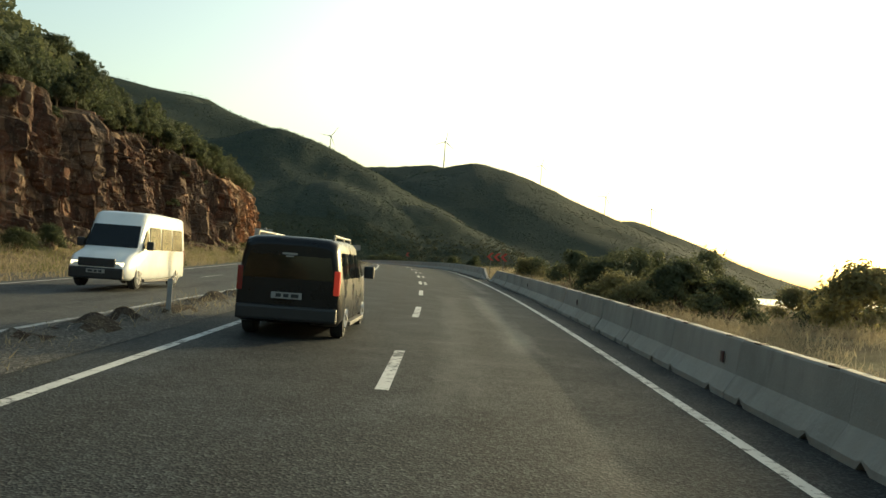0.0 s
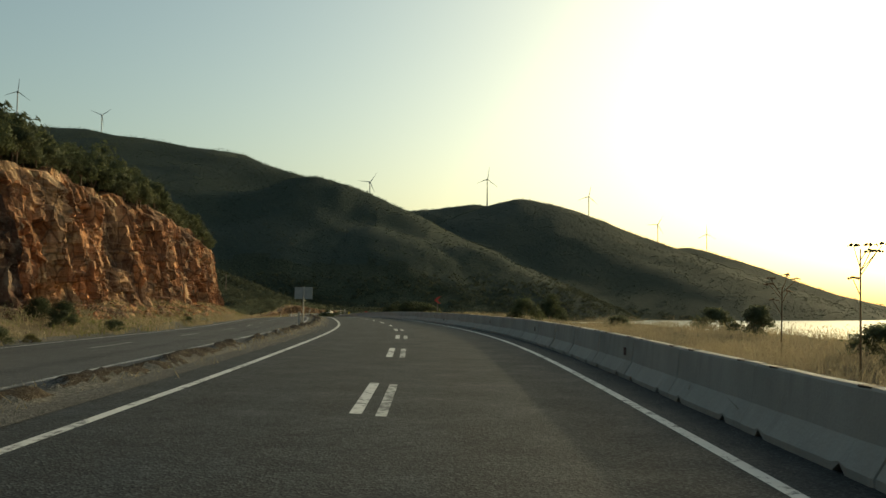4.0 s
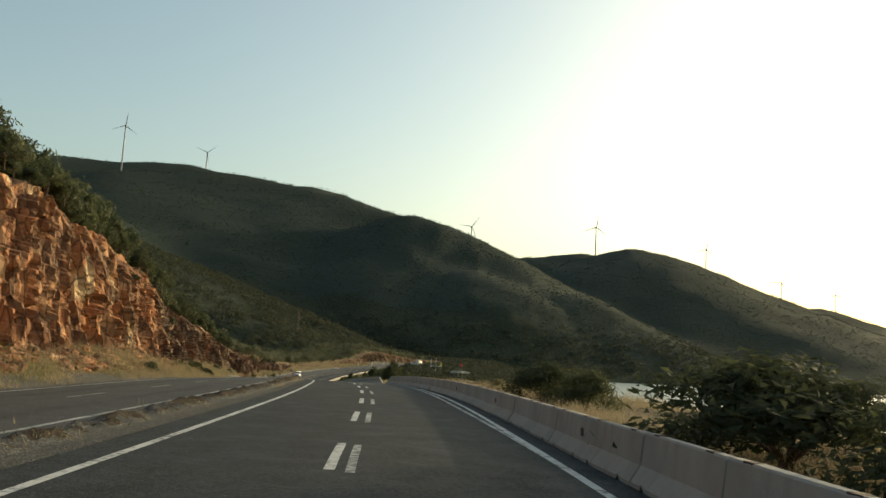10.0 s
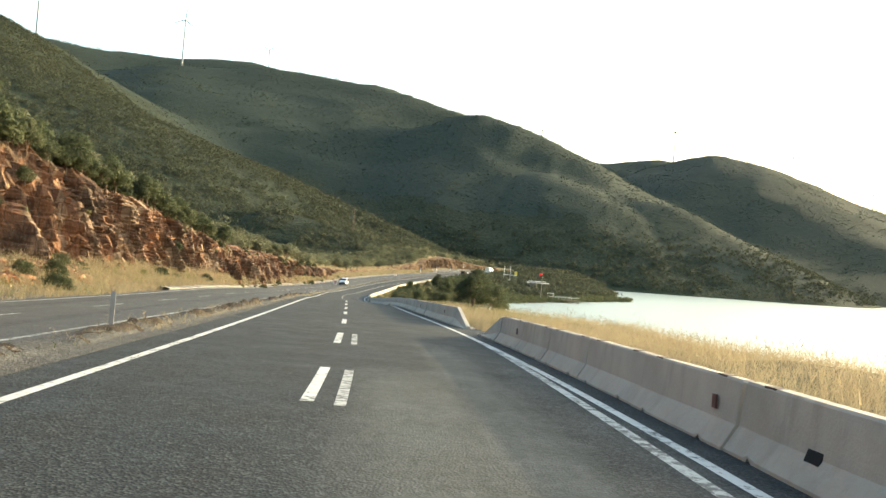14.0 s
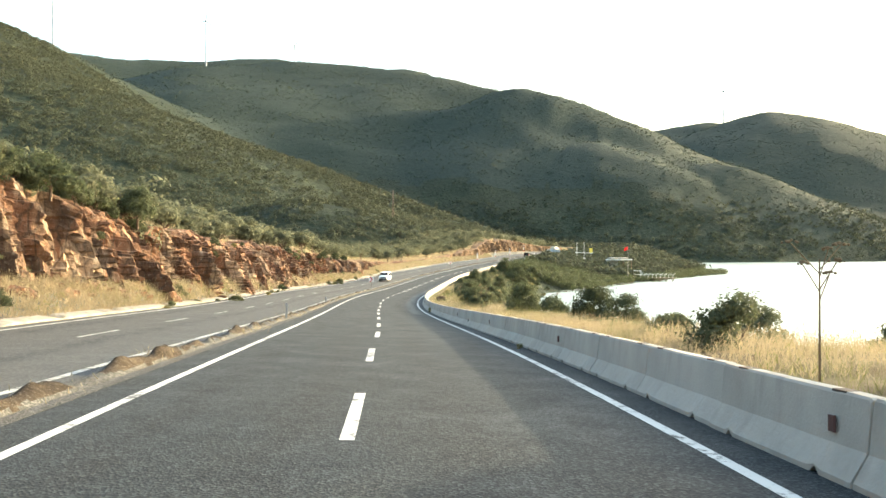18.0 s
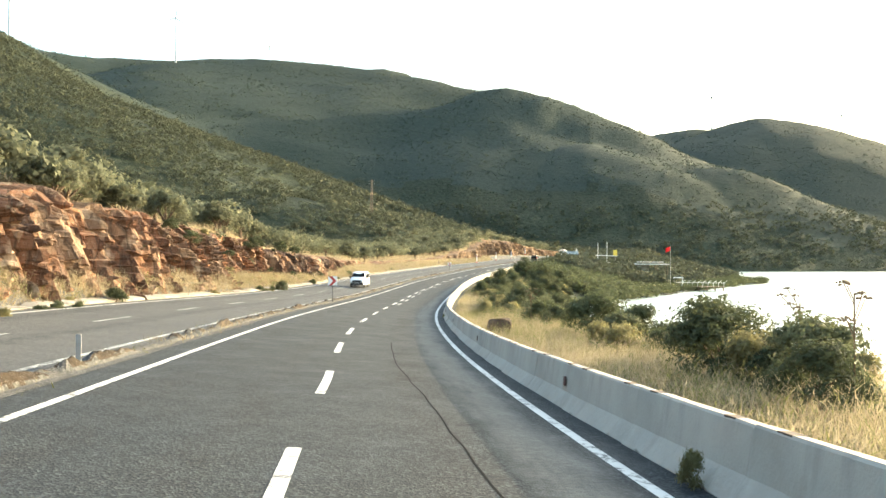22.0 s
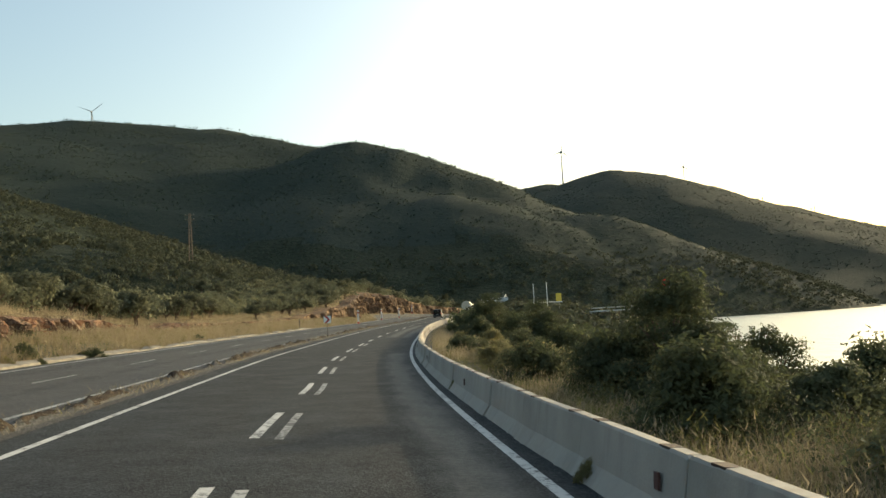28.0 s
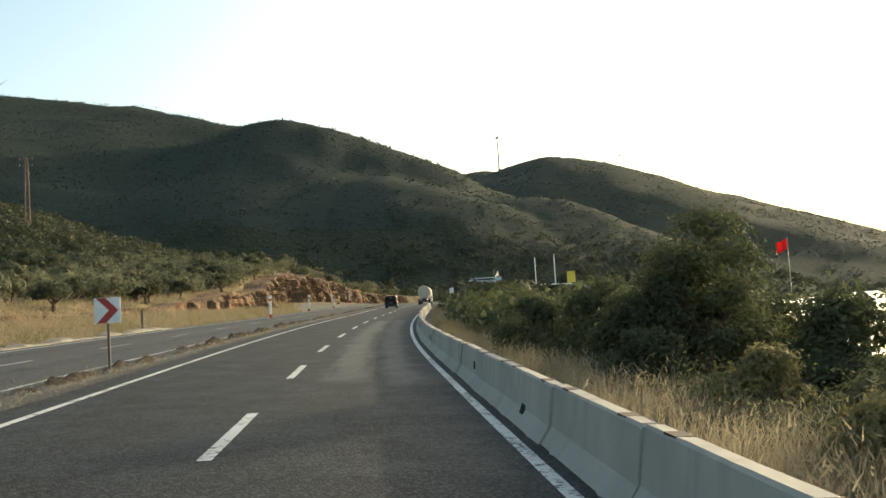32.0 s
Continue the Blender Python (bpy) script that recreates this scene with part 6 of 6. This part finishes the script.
for x_, y_, hub_z, spin, turn_ in ((-880, 1210, 345, 20, 40), (-914, 1631, 411, 5, 30), (-903, 1961, 440, 50, 28), (-267, 1895, 274, 35, 15), (-11.6, 1907, 282, 8, 10), (222, 2036, 261, 12, -5), (417, 2235, 216, 30, -10), (590, 2443, 211, 0, -12)):
    zt_ = float(ground(np.array([x_]), np.array([y_]))[0])
    hub = max(34.0, hub_z - zt_)
    ob = thing("wind_turbine", pose(x_, y_, zt_, 0, 0, turn_), "white three-bladed wind turbine on the hill crest", "wind turbine", "wind turbines on the crest")
    for nm, bm in zip(("tower", "nacelle", "nose"), turbine_meshes(hub)):
        part(nm, bm, TURBINE, ob)
    for k in range(3):
        part("blade", blade_bmesh(hub, spin + 120 * k, 27), TURBINE, ob)

# ---- giant fennel stalks ----
SEED = plain("dry_seed_heads", (0.11, 0.075, 0.04), 0.9)


def fennel(s, d, tall, seed):
    r = random.Random(seed)
    p = on_road(s, d)
    ob = thing("fennel", land_pose(float(p[0]), float(p[1]), 0, r.uniform(0, 360)), "tall dry fennel stalk with flat seed heads", "plant", "fennel stalks by the barrier")
    part("stem", stick((0, 0, -0.1), (0.06, 0, tall * 0.9), 0.022, 0.012, 6), SEED, ob)
    for k in range(6):
        z = tall * r.uniform(0.6, 0.92)
        a = r.uniform(0, 6.28)
        tip = Vector((math.cos(a), math.sin(a), 0)) * r.uniform(0.12, 0.42) + Vector((0.05, 0, z + r.uniform(0.1, 0.3)))
        part("branch", stick((0.04, 0, z - 0.15), tip, 0.008, sides=5), SEED, ob)
        bm = bmesh.new()
        for q in range(14):
            b, w = r.uniform(0, 6.28), r.uniform(0, 0.13)
            bmesh.ops.create_icosphere(bm, subdivisions=1, radius=r.uniform(0.012, 0.026), matrix=Matrix.Translation(tip + Vector((math.cos(b) * w, math.sin(b) * w, 0.05 - w * 0.3))))
        part("seed_head", bm, SEED, ob, "flat brown seed head")


for k, (s_, d_, h_) in enumerate(((77.5, 7.6, 2.6), (72, 8.4, 2.2), (84, 9.0, 2.1), (287.5, 6.2, 2.4), (348, 8.6, 2.1), (352, 9.8, 1.9), (196, 9, 1.9), (380, 8.5, 1.8))):
    fennel(s_, d_, h_, k)

# ---- vehicles ----
def paint(name, color, rough=0.28, dirt=0.35, spec=0.5, coat=0.35):
    n = Nodes(name, rough, 0.0, spec)
    n.bsdf.inputs["Coat Weight"].default_value = coat
    n.bsdf.inputs["Coat Roughness"].default_value = 0.12
    dust = n.noise(0.5, 5, 0.6)
    return n.done(n.mix(n.ramp(dust, (0.5, (0, 0, 0)), (0.85, (dirt,) * 3)), color, (0.22, 0.19, 0.15)), None, 0, n.ramp(dust, (0.4, (rough,) * 3), (0.8, (min(1, rough + 0.3),) * 3)))


CAR_BLACK, CAR_WHITE = paint("black_paint", (0.006, 0.006, 0.007), 0.24, 0.03, 0.22, 0.12), paint("white_paint", (0.70, 0.70, 0.68))
CAR_SILVER, CAR_CREAM = paint("silver_paint", (0.42, 0.43, 0.44)), paint("cream_paint", (0.50, 0.44, 0.34))
TYRE = plain("tyre_rubber", (0.020, 0.020, 0.020), 0.85)
RIM = plain("alloy", (0.45, 0.43, 0.40), 0.3, 0.8)
TAIL = plain("tail_lamp", (0.16, 0.010, 0.010), 0.2, 0, 0.6)
LAMP = plain("head_lamp", (0.72, 0.70, 0.62), 0.15, 0, 0.6)
GLASS = plain("tinted_glass", (0.010, 0.012, 0.013), 0.06, 0, 0.7, 0.1, 1.0, 0)
lit = Nodes("lit_lamp")
lit.bsdf.inputs["Emission Color"].default_value = (1.0, 0.82, 0.55, 1)
lit.bsdf.inputs["Emission Strength"].default_value = 1.8
LIT = lit.done((0.8, 0.75, 0.6))
brake = Nodes("lit_tail_lamp")
brake.bsdf.inputs["Emission Color"].default_value = (1.0, 0.10, 0.06, 1)
brake.bsdf.inputs["Emission Strength"].default_value = 0.10
BRAKE = brake.done((0.30, 0.012, 0.012))


def loft(sections):
    """A closed body through cross-sections: y, half width, floor, waist, roof, roof half width."""
    bm = bmesh.new()
    rings = []
    for y, w, z0, z1, z2, w2 in sections:
        half = [(w * 0.90, z0), (w, z0 + 0.12), (w * 1.0, z0 + (z1 - z0) * 0.55), (w * 0.985, z1), (w2 + (w - w2) * 0.28, z1 + (z2 - z1) * 0.72), (w2, z2 - 0.05), (w2 * 0.82, z2), (w2 * 0.4, z2 + 0.015)]
        ring = [bm.verts.new((x, y, z)) for x, z in half] + [bm.verts.new((-x, y, z)) for x, z in reversed(half)]
        rings.append(ring)
    n = len(rings[0])
    for a, b in zip(rings, rings[1:]):
        for i in range(n):
            f = bm.faces.new((a[i], a[(i + 1) % n], b[(i + 1) % n], b[i]))
            f.smooth = True
    bm.faces.new(rings[0])
    bm.faces.new(rings[-1][::-1])
    bmesh.ops.recalc_face_normals(bm, faces=bm.faces)
    return bm


def wheel(parent, x, y, r, width=0.22):
    side = 1 if x > 0 else -1
    bm = bmesh.new()
    bmesh.ops.create_cone(bm, cap_ends=True, segments=28, radius1=r, radius2=r, depth=width, matrix=pose(0, 0, 0, 0, 90, 0))
    bmesh.ops.bevel(bm, geom=[e for e in bm.edges if abs(e.verts[0].co.x - e.verts[1].co.x) < 1e-5], offset=0.035, segments=2, affect="EDGES")
    t = part("wheel", bm, TYRE, parent, "black rubber tyre", pose(x, y, r))
    bm = bmesh.new()
    bmesh.ops.create_cone(bm, cap_ends=True, segments=24, radius1=r * 0.66, radius2=r * 0.6, depth=0.03, matrix=pose(side * (width / 2 + 0.004), 0, 0, 0, 90 * side, 0))
    for k in range(5):
        a = k * 6.283 / 5
        rod(bm, (side * (width / 2 + 0.02), 0, 0), (side * (width / 2 + 0.015), math.cos(a) * r * 0.6, math.sin(a) * r * 0.6), r * 0.12, r * 0.08, 6)
    part("rim", bm, RIM, t, "light alloy rim")


def quad_panel(corners, depth=0.012):
    bm = bmesh.new()
    bm.faces.new([bm.verts.new(c) for c in corners])
    bmesh.ops.solidify(bm, geom=bm.faces[:], thickness=depth)
    return bm


def both_sides(name, corners, material, parent, label=""):
    part(name, quad_panel(corners), material, parent, label)
    part(name, quad_panel([(-x, y, z) for x, y, z in reversed(corners)]), material, parent, label)


def van(m, body_mat, label, length=5.1, w=0.96, roof=1.92, waist=1.12, nose=1.15, glass_waist=1.16, rails=True, lit_lamps=False, category="van", rear_glass=True, wheels=0.34, screen=1.75, brow=1.0, boot=0.0):
    """y runs from the rear (0) to the front; the origin is on the road under the rear."""
    ob = thing(category.replace(" ", "_"), m, label, category)
    wr = w * 0.86
    L = length
    rear = [(0.0, w * 0.93, 0.42, waist, roof - 0.16, wr * 0.90), (0.06, w * 0.97, 0.32, waist, roof - 0.05, wr * 0.97), (0.30, w, 0.26, waist, roof, wr)]
    if boot:
        rear = [(0.0, w * 0.86, 0.40, waist - 0.22, waist - 0.05, wr * 0.86), (0.10, w * 0.97, 0.28, waist - 0.12, waist + 0.02, wr * 0.95), (boot, w, 0.25, waist, waist + 0.07, wr), (boot + 0.7, w, 0.25, waist, roof - 0.05, wr * 0.90)]
    part("body", loft(rear + [(L * 0.45, w, 0.26, waist, roof + 0.02, wr), (L - screen - 0.1, w, 0.26, waist, roof - 0.02, wr * 0.98), (L - screen + 0.12, w, 0.26, waist, roof - 0.10, wr * 0.95), (L - 0.98, w, 0.26, nose, nose + 0.16, wr * 0.98), (L - 0.35, w * 0.97, 0.26, nose - 0.12, nose + 0.0, wr * 0.92), (L - 0.06, w * 0.88, 0.30, nose - 0.32, nose - 0.2, wr * 0.8), (L, w * 0.80, 0.36, 0.62, 0.75, wr * 0.7)]), body_mat, ob)
    hi = roof - 0.22 if brow == 1 else nose + 0.86
    zb, wb = nose + 0.20 + (roof - 0.31 - nose) * brow, w * 0.86 + (wr - w) * 0.86 * brow
    wg = wr + (w - wr) * 0.30
    gw = w * 0.995
    cuts = np.linspace(0.35 + 1.1 * boot, L - screen - 0.05, 4)
    for a, b in zip(cuts, cuts[1:]):
        both_sides("window", [(gw + 0.006, a + 0.04, glass_waist), (gw + 0.006, b - 0.04, glass_waist), (wg + 0.02, b - 0.06, hi), (wg + 0.02, a + 0.06, hi)], GLASS, ob, "dark tinted side window")
    both_sides("window", [(gw + 0.006, L - screen, glass_waist), (gw - 0.0, L - 1.12, glass_waist + 0.03), (wg + 0.02, L - screen + 0.06, hi - 0.02)], GLASS, ob, "front quarter window")
    part("windscreen", quad_panel([(-w * 0.86, L - 0.99, nose + 0.20), (w * 0.86, L - 0.99, nose + 0.20), (wb, L - 0.99 + (1.13 - screen) * brow, zb), (-wb, L - 0.99 + (1.13 - screen) * brow, zb)]), GLASS, ob, "dark windscreen")
    if rear_glass:
        part("rear_window", quad_panel([(wr * 1.0, -0.012, glass_waist - 0.05), (-wr * 1.0, -0.012, glass_waist - 0.05), (-wr * 0.86, 0.004, roof - 0.19), (wr * 0.86, 0.004, roof - 0.19)]), GLASS, ob, "black rear window")
        bar = part("lettering_bar", slab(-0.13, 0.13, -0.022, -0.016, roof - 0.31, roof - 0.275, 0), GREY, ob, "grey bar of lettering")
        part("lettering_bar", slab(-0.07, 0.07, -0.022, -0.016, roof - 0.345, roof - 0.325, 0), GREY, ob, "grey bar of small lettering")
    for x in (-1, 1):
        part("tail_lamp", slab(x * w * 0.91 - 0.05, x * w * 0.91 + 0.05, -0.012, 0.14, 0.80 if not boot else 0.62, 1.22 if not boot else 0.82, 0.02), BRAKE if rear_glass and x > 0 else TAIL, ob, "red tail lamp")
        part("head_lamp", slab(x * w * 0.66 - 0.15, x * w * 0.66 + 0.15, L - 0.22, L - 0.02, nose - 0.42, nose - 0.24, 0.03), LIT if lit_lamps else LAMP, ob, "clear head lamp")
        part("mirror", slab(x * (w + 0.14) - 0.11, x * (w + 0.14) + 0.11, L - 1.42, L - 1.28, glass_waist - 0.02, glass_waist + 0.24, 0.04), BLACK, ob, "black door mirror")
        part("sill", slab(x * w - 0.07, x * w + 0.07, 1.2, L - 1.25, 0.22, 0.30, 0.02), DARK_STEEL, ob, "side step")
        if rails:
            bm = bmesh.new()
            rod(bm, (x * wr * 0.86, 0.5, roof + 0.07), (x * wr * 0.86, L - screen - 0.3, roof + 0.07), 0.022)
            for y in (0.5, L * 0.36, L - screen - 0.3):
                rod(bm, (x * wr * 0.86, y, roof - 0.02), (x * wr * 0.86, y, roof + 0.07), 0.02)
            part("roof_rail", bm, RIM, ob, "bright roof rail")
        wheel(ob, x * (w - 0.12), 0.95, wheels)
        wheel(ob, x * (w - 0.12), L - 0.92, wheels)
    part("bumper", slab(-w * 0.95, w * 0.95, -0.07, 0.14, 0.32, 0.58, 0.05), BLACK if rear_glass else body_mat, ob, "rear bumper")
    part("bumper", slab(-w * 0.86, w * 0.86, L - 0.16, L + 0.05, 0.28, 0.60, 0.05), BLACK, ob, "dark front bumper")
    part("grille", slab(-0.52, 0.52, L - 0.06, L + 0.035, 0.62, 0.86, 0.03), BLACK, ob, "dark grille")
    for y0, y1, z in ((-0.09, -0.07, 0.70), (L + 0.05, L + 0.06, 0.44)):
        plate = part("number_plate", slab(-0.26, 0.26, y0, y1, z, z + 0.11, 0), GREY, ob, "pale number plate")
        yy = (y0 - 0.006, y0 - 0.001) if y0 < 0 else (y1 + 0.001, y1 + 0.006)
        for x0, x1 in ((-0.18, -0.09), (-0.05, 0.04), (0.08, 0.21)):
            part("plate_bar", slab(x0, x1, *yy, z + 0.025, z + 0.085, 0), BLACK, plate, "dark bar")
    return ob


van(road_pose(14.5, -2.2), CAR_BLACK, "black passenger van with roof rails driving ahead", 4.9, 0.91, 1.76, 1.05, 1.08, 1.09)
van(road_pose(29.4, -9.3, 0.0, 180), CAR_WHITE, "white high-roofed minibus with lit headlamps in the oncoming lane", 5.4, 0.89, 2.28, 1.10, 1.0, 1.18, False, True, "minibus", False, 0.35, 1.7, 0.68)
van(road_pose(78.5, -11.4, 0.0, 180), CAR_SILVER, "silver saloon car in the oncoming lane", 4.5, 0.88, 1.40, 0.86, 0.80, 0.90, False, True, "car", False, 0.32, 1.95, 1.0, 0.8)
van(road_pose(438.0, -7.6, 0.0, 180), CAR_WHITE, "white compact delivery van in the oncoming lane", 4.3, 0.88, 1.80, 1.08, 1.02, 1.12, False, False, "van", False, 0.31, 1.6)
van(road_pose(602.0, -1.6), CAR_BLACK, "dark off-road car climbing towards the bend", 4.4, 0.9, 1.80, 1.08, 1.06, 1.12, False, False, "car", True, 0.36, 1.6)

truck = thing("tanker_truck", road_pose(640, 1.9), "cream tanker truck on the rise before the bend", "truck")
bm = bmesh.new()
bmesh.ops.create_cone(bm, cap_ends=True, segments=32, radius1=1.2, radius2=1.2, depth=6.4, matrix=pose(0, 3.4, 2.35, 90, 0, 0) @ Matrix.Diagonal((1, 1.02, 1, 1)))
bmesh.ops.bevel(bm, geom=[e for e in bm.edges if abs(e.verts[0].co.y - e.verts[1].co.y) < 1e-4], offset=0.16, segments=3, affect="EDGES")
part("tank", bm, CAR_CREAM, truck, "cream cylindrical tank")
for y in (1.0, 3.4, 5.8):
    bm = bmesh.new()
    bmesh.ops.create_cone(bm, cap_ends=True, segments=32, radius1=1.225, radius2=1.225, depth=0.07, matrix=pose(0, y, 2.35, 90, 0, 0) @ Matrix.Diagonal((1, 1.02, 1, 1)))
    part("hoop", bm, STEEL, truck, "steel hoop")
part("chassis", slab(-0.5, 0.5, 0.1, 9.0, 0.75, 1.1, 0.02), BLACK, truck)
part("cab", loft([(7.0, 1.15, 0.7, 1.7, 2.9, 1.05), (7.3, 1.2, 0.6, 1.75, 3.0, 1.1), (8.6, 1.2, 0.55, 1.75, 2.95, 1.08), (9.0, 1.15, 0.55, 1.7, 2.3, 1.0), (9.1, 1.1, 0.6, 1.2, 1.5, 0.95)]), CAR_WHITE, truck, "white cab")
part("bumper", slab(-1.15, 1.15, -0.1, 0.1, 0.5, 0.75, 0.02), DARK_STEEL, truck, "rear bumper")
for x in (-1, 1):
    part("tail_lamp", slab(x * 0.95 - 0.14, x * 0.95 + 0.14, -0.13, -0.08, 0.8, 0.95, 0.01), TAIL, truck, "red tail lamp")
    for y in (1.1, 2.4, 7.9):
        wheel(truck, x * 1.0, y, 0.5, 0.32)
